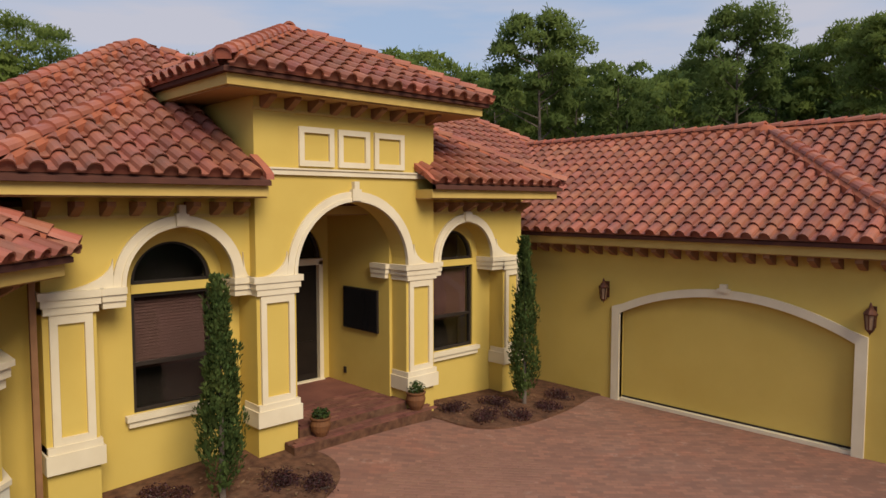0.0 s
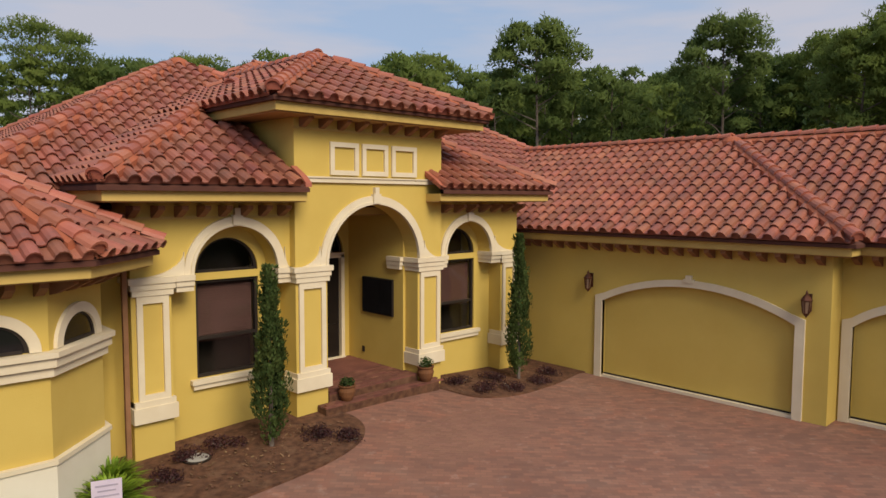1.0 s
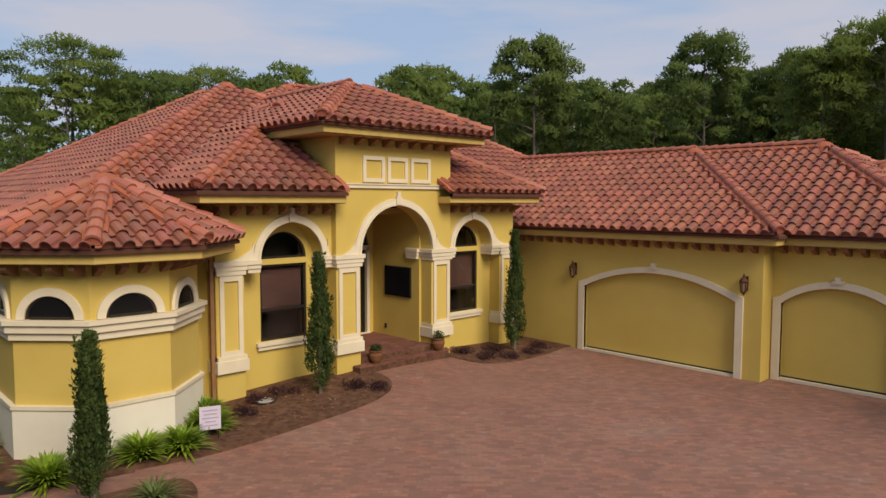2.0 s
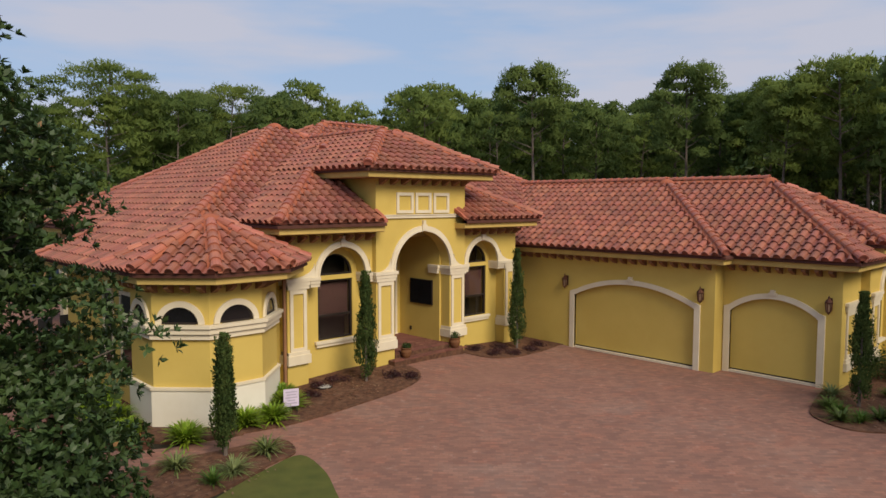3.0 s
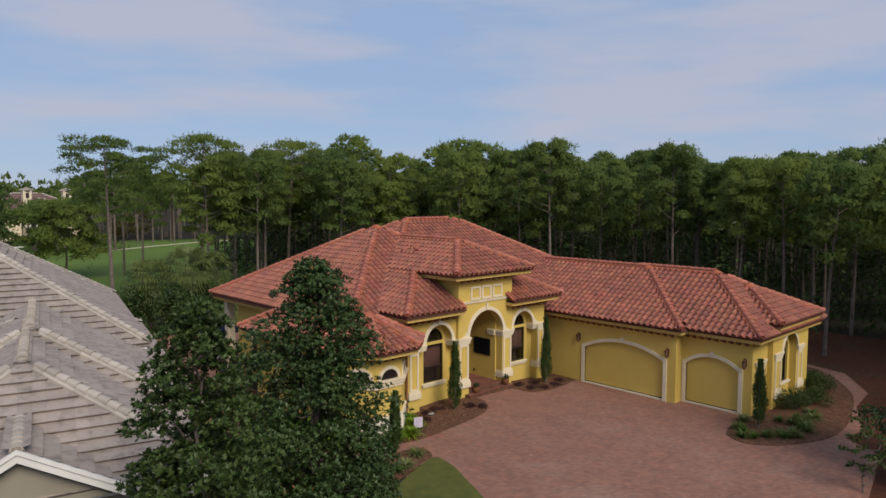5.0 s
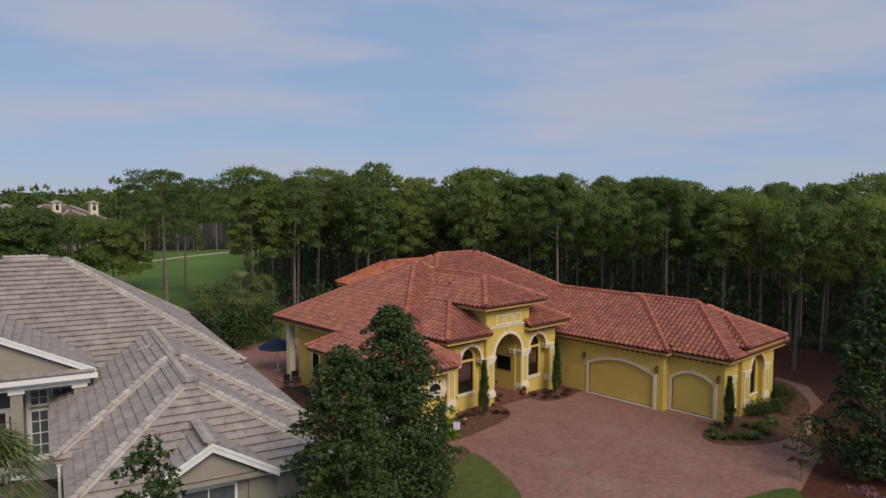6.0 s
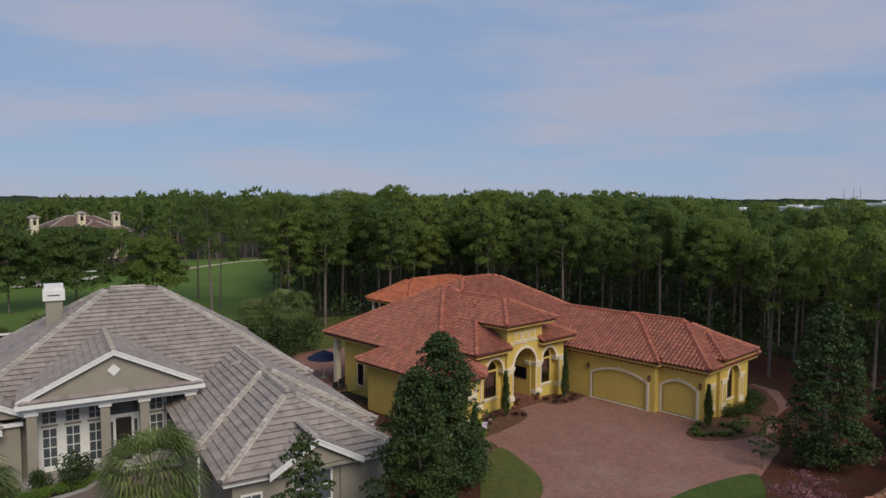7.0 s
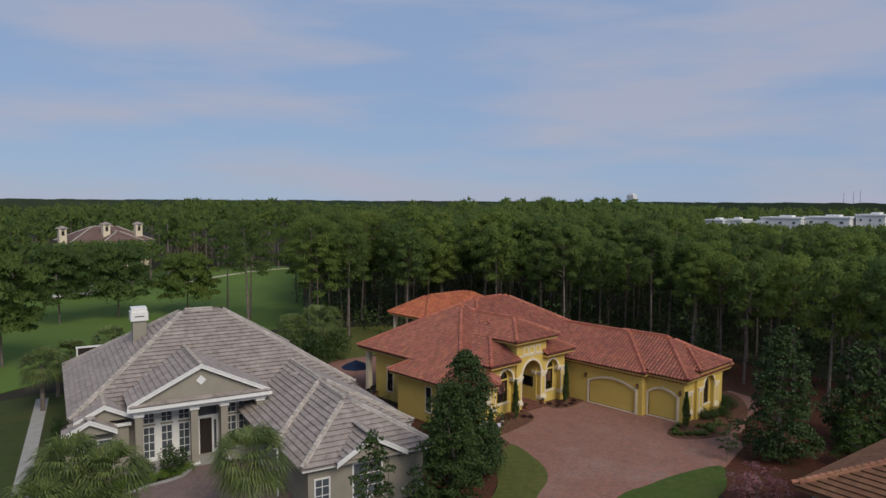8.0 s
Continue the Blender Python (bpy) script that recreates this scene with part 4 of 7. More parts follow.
def porch():
    p = thing("porch_floor", "reddish brick porch floor with two low steps", "porch", kind="structure")
    part("slab", Geo().box(-7.4, -4.9, -0.02, 2.65, 0, 0.575), MULCH, p)
    part("step", Geo().box(-7.7, -4.5, -0.34, -0.02, 0, 0.405), MULCH, p)
    brick = Geo().box(0.004, 0.206, 0.004, 0.101, 0, 0.03)
    me = bpy.data.meshes.new("brick")
    me.from_pydata(brick.v, [], brick.f)
    me.materials.append(PORCHB)
    n = 0
    rng = random.Random(2)
    for x0, x1, y0, y1, z in ((-7.7, -4.5, -0.34, -0.02, 0.405), (-7.4, -4.9, -0.02, 1.2, 0.575)):
        j = 0
        y = y0
        while y < y1 - 0.05:
            x = x0 - (0.105 if j % 2 else 0)
            while x < x1 - 0.05:
                if n < 300 and x >= x0 - 0.001:
                    b = new("brick", me)
                    b.location = (x, y, z + rng.uniform(-0.002, 0.002))
                    b.parent = p
                    n += 1
                x += 0.21
            y += 0.105
            j += 1
    part("floor_finish", Geo().box(-7.4, -4.9, 1.18, 2.65, 0.575, 0.604), PORCHB, p)


porch()

TERRA = mat("terracotta", (0.20, 0.085, 0.035), (0.14, 0.06, 0.028), 0.8, 6, 40, 0.2)
COPPER = mat("copper_lantern", (0.16, 0.065, 0.04), (0.09, 0.04, 0.03), 0.45, 8, 60, 0.1, metal=0.5)
AMBER = mat("lantern_glass", (0.30, 0.20, 0.13), (0.22, 0.14, 0.09), 0.3, 8, 60, 0.02)


def lantern(x, y, z):
    l = thing("wall_lantern", "weathered copper wall lantern beside the garage door", "lantern", (x, y, z), group="garage lanterns")
    part("back_plate", Geo().box(-0.03, 0.0, -0.06, 0.06, -0.18, 0.2), COPPER, l)
    part("arm", Geo().box(-0.16, -0.03, -0.015, 0.015, 0.16, 0.19), COPPER, l)
    part("cap", lathe([(0.115, 0.06), (0.12, 0.08), (0.07, 0.15), (0.03, 0.19), (0.025, 0.24), (0.008, 0.28)], 8, (-0.16, 0, 0)), COPPER, l)
    part("glass", lathe([(0.06, -0.2), (0.09, 0.06)], 6, (-0.16, 0, 0)), AMBER, l)
    for i in range(6):
        a = math.pi / 3 * i
        b = Geo()
        p0, p1 = Vector((-0.16 + 0.066 * math.cos(a), 0.066 * math.sin(a), -0.21)), Vector((-0.16 + 0.098 * math.cos(a), 0.098 * math.sin(a), 0.065))
        for q in (p0, p1):
            b.v += [tuple(q + Vector((dx, dy, 0))) for dx, dy in ((-0.009, -0.009), (0.009, -0.009), (0.009, 0.009), (-0.009, 0.009))]
        b.f += [(0, 1, 5, 4), (1, 2, 6, 5), (2, 3, 7, 6), (3, 0, 4, 7), (0, 3, 2, 1), (4, 5, 6, 7)]
        part("bar", b, COPPER, l)
    part("finial", lathe([(0.07, -0.2), (0.05, -0.24), (0.02, -0.27), (0.006, -0.30)], 8, (-0.16, 0, 0)), COPPER, l)


lantern(0.0, -1.54, 2.58)
lantern(0.0, -6.97, 2.58)
lantern(0.64, -10.63, 2.58)


def bay_window(i):
    am = math.pi / 4 * i
    m = Matrix.Translation((BX, 0.45, 0)) @ pose(0, 0, 0, 0, 0, math.degrees(am) + 90)
    y = -BR
    arc = ellipse_arc(0, 2.61, 0.46, 0.43, 20)
    w = part("bay_window", Geo().sweep([((p[0] * 0.88, 2.61 + (p[1] - 2.61) * 0.88 + 0.02), p) for p in arc], y - 0.02, y + 0.03, m).box(-0.38, 0.38, y - 0.02, y + 0.03, 2.61, 2.66, m), FRAME, house, "dark half-round bay window")
    part("pane", Geo().sweep([((p[0], 2.615), (p[0], p[1] - 0.005)) for p in arc[1:-1]], y - 0.008, y + 0.001, m), DARKGLASS, w)
    part("arch_trim", Geo().sweep(ring(arc, 0.15, 0, 2.61), y - 0.06, y + 0.02, m), TRIM, w)


for i in (4, 5, 6, 7):
    bay_window(i)


def side_window(x, y0, y1, z0, z1):
    w = part("side_window", Geo().box(x - 0.05, x + 0.02, y0 - 0.1, y0, z0 - 0.1, z1 + 0.1).box(x - 0.05, x + 0.02, y1, y1 + 0.1, z0 - 0.1, z1 + 0.1).box(x - 0.05, x + 0.02, y0, y1, z1, z1 + 0.1).box(x - 0.07, x + 0.02, y0, y1, z0 - 0.1, z0), TRIM, house, "tall side window with cream trim")
    part("pane", Geo().box(x - 0.02, x + 0.01, y0, y1, z0, z1), DARKGLASS, w)
    part("sash_bar", Geo().box(x - 0.035, x + 0.0, y0, y1, (z0 + z1) / 2 - 0.03, (z0 + z1) / 2 + 0.03), FRAME, w)


side_window(-15.1, 1.75, 2.6, 0.95, 3.05)
side_window(-15.1, 3.4, 4.05, 0.95, 3.05)
side_window(-13.4, 8.9, 9.7, 0.9, 3.2)
side_window(-13.4, 10.6, 11.4, 0.9, 3.2)

# end window of the garage wing
pilaster(0.98, 2.1, -10.95, z=(0.55, 0.9, 2.35, 2.62), ret=0.2)
pilaster(5.65, 6.4, -11.2, z=(0.55, 0.9, 2.5, 2.8), ret=0.3)
pilaster(2.65, 3.5, -11.2, z=(0.55, 0.9, 2.5, 2.8), ret=0.3)
arch_trim(4.6, 2.75, 0.95, 0.85, 0.17, -11.2, house, 0.2)
w = part("end_window", Geo().box(3.9, 3.95, -10.75, -10.65, 1.0, 2.7).box(5.25, 5.3, -10.75, -10.65, 1.0, 2.7).box(3.95, 5.25, -10.75, -10.65, 2.62, 2.7).box(3.95, 5.25, -10.75, -10.65, 1.0, 1.06), FRAME, house, "dark window in an arched niche")
part("pane", Geo().sweep([((p[0], 1.02), p) for p in ellipse_arc(4.6, 2.7, 0.69, 0.64)], -10.7, -10.68), DARKGLASS, w)
part("sill", Geo().box(3.8, 5.4, -11.0, -10.75, 0.9, 1.0), TRIM, w)
# rain pipe beside the bay
part("downpipe", Geo().box(-11.48, -11.40, 0.12, 0.2, 0.0, 4.5), CORBEL, house, "dark brown rain pipe")


# ---------------------------------------------------------------- planting and paving
sheet("mulch_bed_1", smooth_outline([(-8.2, 0.5), (-7.55, 0.1), (-7.25, -0.7), (-7.6, -1.5), (-8.7, -2.05), (-10.6, -2.3), (-12.4, -2.45), (-13.6, -2.3), (-15.6, -1.6), (-16.0, 0.5), (-13.5, 0.8), (-11.0, 0.8)]), 0.05, MULCH, 0.6, "dark brown mulch bed along the house front", "flower bed")
sheet("mulch_bed_2", smooth_outline([(-4.3, 0.6), (-4.35, -0.5), (-4.05, -1.3), (-3.1, -1.65), (-1.6, -1.6), (-0.3, -1.35), (0.1, -1.25), (0.1, 0.5), (-0.9, 1.0)]), 0.05, MULCH, 0.6, "dark brown mulch bed beside the porch", "flower bed")
sheet("mulch_bed_3", smooth_outline([(-1.5, -10.9), (-2.6, -11.3), (-3.05, -12.3), (-2.3, -13.3), (-1.1, -14.0), (0.4, -14.5), (2.4, -14.5), (4.8, -14.1), (8.6, -13.0), (12.2, -10.6), (12.8, -8.8), (8.5, -9.0), (4.0, -10.6), (0.8, -10.6)]), 0.05, MULCH, 0.8, "brown mulch island bed at the garage corner", "flower bed")
sheet("mulch_bed_4", smooth_outline([(-13.6, -3.2), (-13.75, -4.15), (-14.6, -4.45), (-16.2, -5.0), (-17.4, -4.9), (-17.6, -3.2), (-16.3, -2.75), (-14.8, -2.95)]), 0.05, MULCH, 0.8, "brown mulch bed with flax and cypress", "flower bed")
sheet("garden_path", smooth_outline([(-13.2, -2.5), (-13.9, -3.1), (-15.5, -2.9), (-17.5, -2.6), (-18.6, 0.0), (-18.2, 8.0), (-17.0, 8.0), (-17.2, 0.5), (-16.4, -1.5), (-14.6, -2.2)]), 0.02, PAVER, 0.8, "narrow brick path round the bay", "path")
sheet("lawn_1", smooth_outline([(-13.75, -4.35), (-13.85, -5.4), (-14.3, -6.5), (-15.4, -8.8), (-17.1, -10.5), (-19.7, -11.7), (-21.2, -13.2), (-26, -19.6), (-31, -23.5), (-29, -16), (-24.5, -11.5), (-20.5, -9.0), (-18.6, -7.2), (-17.2, -5.8), (-16.1, -5.15), (-14.7, -4.55)], 4), 0.02, GRASS, 1.2, "green lawn beside the driveway", "lawn")
LUSH = mat("lush_lawn", (0.062, 0.1, 0.015), (0.044, 0.074, 0.011), 0.95, 2.0, 90, 0.6, stain=(0.11, 0.11, 0.026), stain_scale=0.3, stain_amt=0.5)
sheet("lawn_2", smooth_outline([(-16.0, -15.2), (-13, -15.5), (-10, -15.9), (-6.2, -17.1), (-7.2, -18.2), (-9.5, -19.2), (-13, -20), (-18, -23), (-26, -26), (-31, -25.5), (-24.5, -16.9)], 4), 0.036, LUSH, 1.2, "green lawn along the drive", "lawn")
STRAW = mat("pine_straw", (0.108, 0.034, 0.017), (0.056, 0.02, 0.011), 0.95, 3.0, 50, 0.7, stain=(0.05, 0.05, 0.02), stain_scale=0.4, stain_amt=0.6)
sheet("pine_straw_1", smooth_outline([(-6.2, -17.2), (-2, -16.0), (0.2, -13.5), (4.0, -11.5), (8.5, -10.0), (10.5, -8.0), (9.5, -4.0), (8.6, 6), (22, 8), (26, -12), (16, -30), (-4, -33), (-13, -27), (-11, -19.8), (-8.4, -18.7)], 3), 0.006, STRAW, 2.0, "reddish pine straw under the trees", "ground")
sheet("pine_straw_2", smooth_outline([(-15.6, -0.5), (-17.5, -4.8), (-18.5, -7.3), (-21, -9.2), (-25, -11.8), (-24, -4), (-20.5, 4), (-19, 14), (-15, 14), (-14.5, 7)], 3), 0.008, STRAW, 1.5, "reddish pine straw between the houses", "ground")
sheet("pool_deck", smooth_outline([(-18, 15.2), (-17, 22), (-12, 27), (-4, 27), (0, 22), (0, 15.2), (-8, 13.2), (-14, 13.0)], 3), 0.03, PAVER, 2.0, "brick pool deck behind the villa", "deck")
sheet("back_lawn", smooth_outline([(-20, 12), (-24, 30), (-10, 45), (10, 42), (12, 28), (0, 27), (-18, 27)], 3), 0.01, GRASS, 4.0, "rough grass behind the villa", "lawn")
sheet("fairway", smooth_outline([(-95, 38), (-44, 36), (-24, 52), (0, 50), (15, 64), (30, 98), (50, 128), (15, 146), (-40, 140), (-130, 120)], 4), 0.04, FAIRWAY, 8.0, "bright mown golf fairway beyond the houses", "fairway")
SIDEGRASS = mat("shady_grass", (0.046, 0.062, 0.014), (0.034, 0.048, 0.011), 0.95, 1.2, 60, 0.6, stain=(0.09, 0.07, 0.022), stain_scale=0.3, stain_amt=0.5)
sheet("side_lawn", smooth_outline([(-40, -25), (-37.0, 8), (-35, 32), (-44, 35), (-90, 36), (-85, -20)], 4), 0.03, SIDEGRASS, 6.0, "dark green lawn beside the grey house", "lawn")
CONC = mat("pale_concrete", (0.36, 0.345, 0.315), (0.30, 0.29, 0.26), 0.9, 1.5, 30, 0.2)
sheet("side_grass", smooth_outline([(-22.3, -1.5), (-20.6, 6), (-18.4, 14), (-17.4, 22), (-15.4, 22), (-16.4, 15), (-18.0, 8), (-19.3, 2), (-20.2, -2.5)], 3), 0.02, GRASS, 2.0, "worn olive grass strip between the houses", "lawn")
sheet("edging_path", [(-22.6, -1.2), (-22.2, -1.2), (-20.4, 5.8), (-18.3, 13.6), (-18.75, 13.7), (-20.8, 6)], 0.03, CONC, 2.0, "narrow concrete edging along the grey house", "path")
sheet("concrete_pad_1", [(-17.3, 22.0), (-15.6, 21.6), (-15.3, 23.2), (-17.0, 23.7)], 0.08, CONC, 1.0, "small pale concrete pad", "pad")
sheet("concrete_pad_2", [(-18.3, 14.0), (-17.2, 13.8), (-17.1, 14.9), (-18.2, 15.1)], 0.08, CONC, 1.0, "small pale concrete pad", "pad")
GREYPAVER = paver_mat("grey_brick_paver", (0.20, 0.145, 0.125), (0.17, 0.125, 0.11), (0.23, 0.15, 0.125))
SAND = mat("sand_path", (0.50, 0.45, 0.34), (0.42, 0.38, 0.28), 0.95, 0.5, 10, 0.1)
sheet("side_path", [(-45.9, 3), (-44.9, 3), (-43.0, 11.2), (-36.8, 33), (-37.8, 33.3), (-44.0, 11.2)], 0.06, CONC, 4.0, "pale concrete path on the lawn", "path")
sheet("cart_path", [(8, 112), (21, 120), (34.4, 126.6), (46.4, 127.3), (46.4, 128.6), (34, 128.2), (20.5, 121.4), (7.5, 113.2)], 0.08, SAND, 8.0, "pale sand cart path at the fairway edge", "path")
sheet("neighbour_drive", smooth_outline([(-39.6, 4.9), (-37.6, 5.45), (-35.85, 5.3), (-34.6, 6.1), (-33.9, 6.9), (-31.7, 6.4), (-31.0, 4.5), (-31.0, -2), (-33, -9), (-38, -16), (-46, -18), (-42.5, -6), (-41.0, 1.5)], 4), 0.05, GREYPAVER, 1.5, "greyish brick forecourt of the grey house", "driveway")


# ---------------------------------------------------------------- foliage builders
def leaves(centres, radii, n, size, rng, aspect=0.55, up=0.25, outer=0.45, fold=0.18, weights=None):
    """Small bent leaf quads scattered in ellipsoids; returns verts and faces."""
    c, r = np.asarray(centres, float), np.asarray(radii, float)
    w = weights if weights is not None else (r[:, 0] * r[:, 1] * r[:, 2]) ** 0.66
    pick = rng.choice(len(c), n, p=np.asarray(w) / np.sum(w))
    d = rng.normal(size=(n, 3))
    d /= np.linalg.norm(d, axis=1)[:, None]
    rad = rng.uniform(outer, 1.0, n) ** 0.6
    p = c[pick] + d * r[pick] * rad[:, None]
    nrm = d * 0.6 + rng.normal(size=(n, 3)) * 0.55 + np.array([0, 0, up])
    nrm /= np.linalg.norm(nrm, axis=1)[:, None]
    t = np.cross(nrm, rng.normal(size=(n, 3)))
    t /= np.linalg.norm(t, axis=1)[:, None] + 1e-9
    b = np.cross(nrm, t)
    s = size * rng.uniform(0.65, 1.3, n)[:, None]
    v = np.stack([p - t * s * 0.5, p + b * s * aspect * 0.5 + nrm * s * fold, p + t * s * 0.5, p - b * s * aspect * 0.5 + nrm * s * fold * 0.4], 1)
    return v.reshape(-1, 3)


def quads(v):
    return np.arange(len(v)).reshape(-1, 4).tolist()


def limb(g, p, q, r0, r1, n=6):
    p, q = Vector(p), Vector(q)
    d = (q - p).normalized()
    a = d.orthogonal().normalized()
    b = d.cross(a)
    v = [p + (a * math.cos(2 * math.pi * i / n) + b * math.sin(2 * math.pi * i / n)) * r0 for i in range(n)]
    v += [q + (a * math.cos(2 * math.pi * i / n) + b * math.sin(2 * math.pi * i / n)) * r1 for i in range(n)]
    g.add(v, [(i, (i + 1) % n, (i + 1) % n + n, i + n) for i in range(n)] + [tuple(range(n))[::-1], tuple(range(n, 2 * n))])


def foliage(name, v, material, parent, label="", faces=None, normals=None):
    me = bpy.data.meshes.new(name)
    me.from_pydata(v.tolist(), [], faces or quads(v))
    if normals is not None:
        me.normals_split_custom_set_from_vertices(normals.tolist())
    me.materials.append(material)
    ob = new(name, me)
    ob.parent = parent
    if label:
        ob["label"] = label
    return ob


def sprays(centres, radii, tufts, per, size, rng, width=0.055, outer=0.35):
    """Needle tufts: each is a spray of narrow three-cornered blades from one point, bent outward and up; verts in threes."""
    c, r = np.asarray(centres, float), np.asarray(radii, float)
    w = (r[:, 0] * r[:, 1] * r[:, 2]) ** 0.66
    pick = rng.choice(len(c), tufts, p=w / w.sum())
    d = rng.normal(size=(tufts, 3))
    d[:, 2] += 0.25
    d /= np.linalg.norm(d, axis=1)[:, None]
    p = c[pick] + d * r[pick] * (rng.uniform(outer, 1.0, tufts) ** 0.6)[:, None]
    p, d = np.repeat(p, per, 0), np.repeat(d, per, 0)
    n = len(p)
    way = d * 0.55 + rng.normal(size=(n, 3)) * 0.6 + np.array([0, 0, 0.3])
    way /= np.linalg.norm(way, axis=1)[:, None]
    side = np.cross(way, rng.normal(size=(n, 3)))
    side /= np.linalg.norm(side, axis=1)[:, None] + 1e-9
    s = size * rng.uniform(0.7, 1.3, n)[:, None]
    root = p - way * s * 0.35
    return np.stack([root, root + way * s + side * s * width, root + way * s * 0.92 - side * s * width], 1).reshape(-1, 3)


def triples(v):
    return np.arange(len(v)).reshape(-1, 3).tolist()


def puffs(centres, radii, per, size, rng, aspect=0.5, lift=0.75):
    """Rounded needle masses: tapered brushes on the outer shell of each ellipsoid, tips up and outward; verts in threes, and the soft normals of the masses."""
    c, r = np.repeat(np.asarray(centres, float), per, 0), np.repeat(np.asarray(radii, float), per, 0)
    n = len(c)
    d = rng.normal(size=(n, 3))
    d[:, 2] = np.where(d[:, 2] < -0.35, -d[:, 2], d[:, 2])
    d /= np.linalg.norm(d, axis=1)[:, None]
    p = c + d * r * rng.uniform(0.55, 1.0, n)[:, None]
    nrm = d + rng.normal(size=(n, 3)) * 0.35
    nrm /= np.linalg.norm(nrm, axis=1)[:, None]
    t = np.cross(nrm, rng.normal(size=(n, 3)))
    t /= np.linalg.norm(t, axis=1)[:, None] + 1e-9
    b = np.cross(nrm, t)
    t = t + d * 0.45 + np.array([0, 0, 0.45])
    t /= np.linalg.norm(t, axis=1)[:, None]
    s = size * rng.uniform(0.6, 1.35, n)[:, None]
    soft = d + nrm * 0.3 + np.array([0, 0, lift])
    soft /= np.linalg.norm(soft, axis=1)[:, None]
    v = np.stack([p + t * s * 0.6, p - t * s * 0.4 + b * s * aspect * 0.5, p - t * s * 0.4 - b * s * aspect * 0.5], 1)
    # each brush is wound so that it faces outward
    face = np.cross(v[:, 1] - v[:, 0], v[:, 2] - v[:, 0])
    back = (face * soft).sum(1) < 0
    v[back] = v[back][:, ::-1]
    return v.reshape(-1, 3), np.repeat(soft, 3, 0)


def pine(seed, h, low=0.46, spread=2.8, per=34, clusters=26, fringe=420, size=0.42, flat=0.5):
    """A tall slash pine: bare trunk, crooked limbs and separate rounded needle masses with a loose fringe."""
    rng = np.random.default_rng(seed)
    t = thing("pine_tree", "tall green pine with a bare grey-brown trunk", "tree", (0, 0, 0), group="pine woods")
    g = Geo()
    bend = rng.normal(0, 0.3, 2)
    pts = [Vector((bend[0] * (k / 5) ** 2, bend[1] * (k / 5) ** 2, h * 0.93 * k / 5)) for k in range(6)]
    r = (0.17 + 0.02 * max(0, spread - 3)) * h / 15
    for k in range(5):
        limb(g, pts[k], pts[k + 1], r * (1 - k * 0.17), r * (1 - (k + 1) * 0.17), 7)
    cs, rs = [], []
    for k in range(clusters):
        f = k / (clusters - 1)
        z = h * (low + (0.93 - low) * f ** 0.75)
        ang = k * 2.4 + rng.uniform(-0.6, 0.6)
        reach = spread * math.sqrt(max(0.04, 1 - (abs(f - 0.38) / 0.66) ** 2.4)) * rng.uniform(0.2, 1.0) ** 0.6
        bx, by = bend[0] * (z / h) ** 2, bend[1] * (z / h) ** 2
        c = (bx + reach * math.cos(ang), by + reach * math.sin(ang), z + 0.2 + 0.12 * reach)
        mid = (bx + reach * 0.5 * math.cos(ang + 0.25), by + reach * 0.5 * math.sin(ang + 0.25), z - 0.15)
        if k % 2 == 0:
            limb(g, (bx, by, z - 0.55), mid, 0.04, 0.025, 4)
            limb(g, mid, c, 0.025, 0.01, 4)
        cs.append(c)
        q = rng.uniform(0.65, 1.25) * (0.42 + 0.22 * spread)
        rs.append((q, q, q * flat * rng.uniform(0.85, 1.3)))
    part("trunk", g, BARK, t)
    v, soft = puffs(cs, rs, per, size, rng)
    w = sprays(cs, [(a * 1.1, b * 1.1, c * 1.2) for a, b, c in rs], fringe, 5, 0.42, rng, 0.05, 0.7)
    mid = np.asarray(cs)
    near = np.argmin(((w[::3, None] - mid[None]) ** 2).sum(2), 1)
    away = np.repeat(w[::3] - mid[near] + np.array([0, 0, 0.6]), 3, 0)
    away /= np.linalg.norm(away, axis=1)[:, None]
    foliage("crown", np.concatenate([v, w]), PINE, t, faces=triples(np.concatenate([v, w])), normals=np.concatenate([soft, away]))
    return t


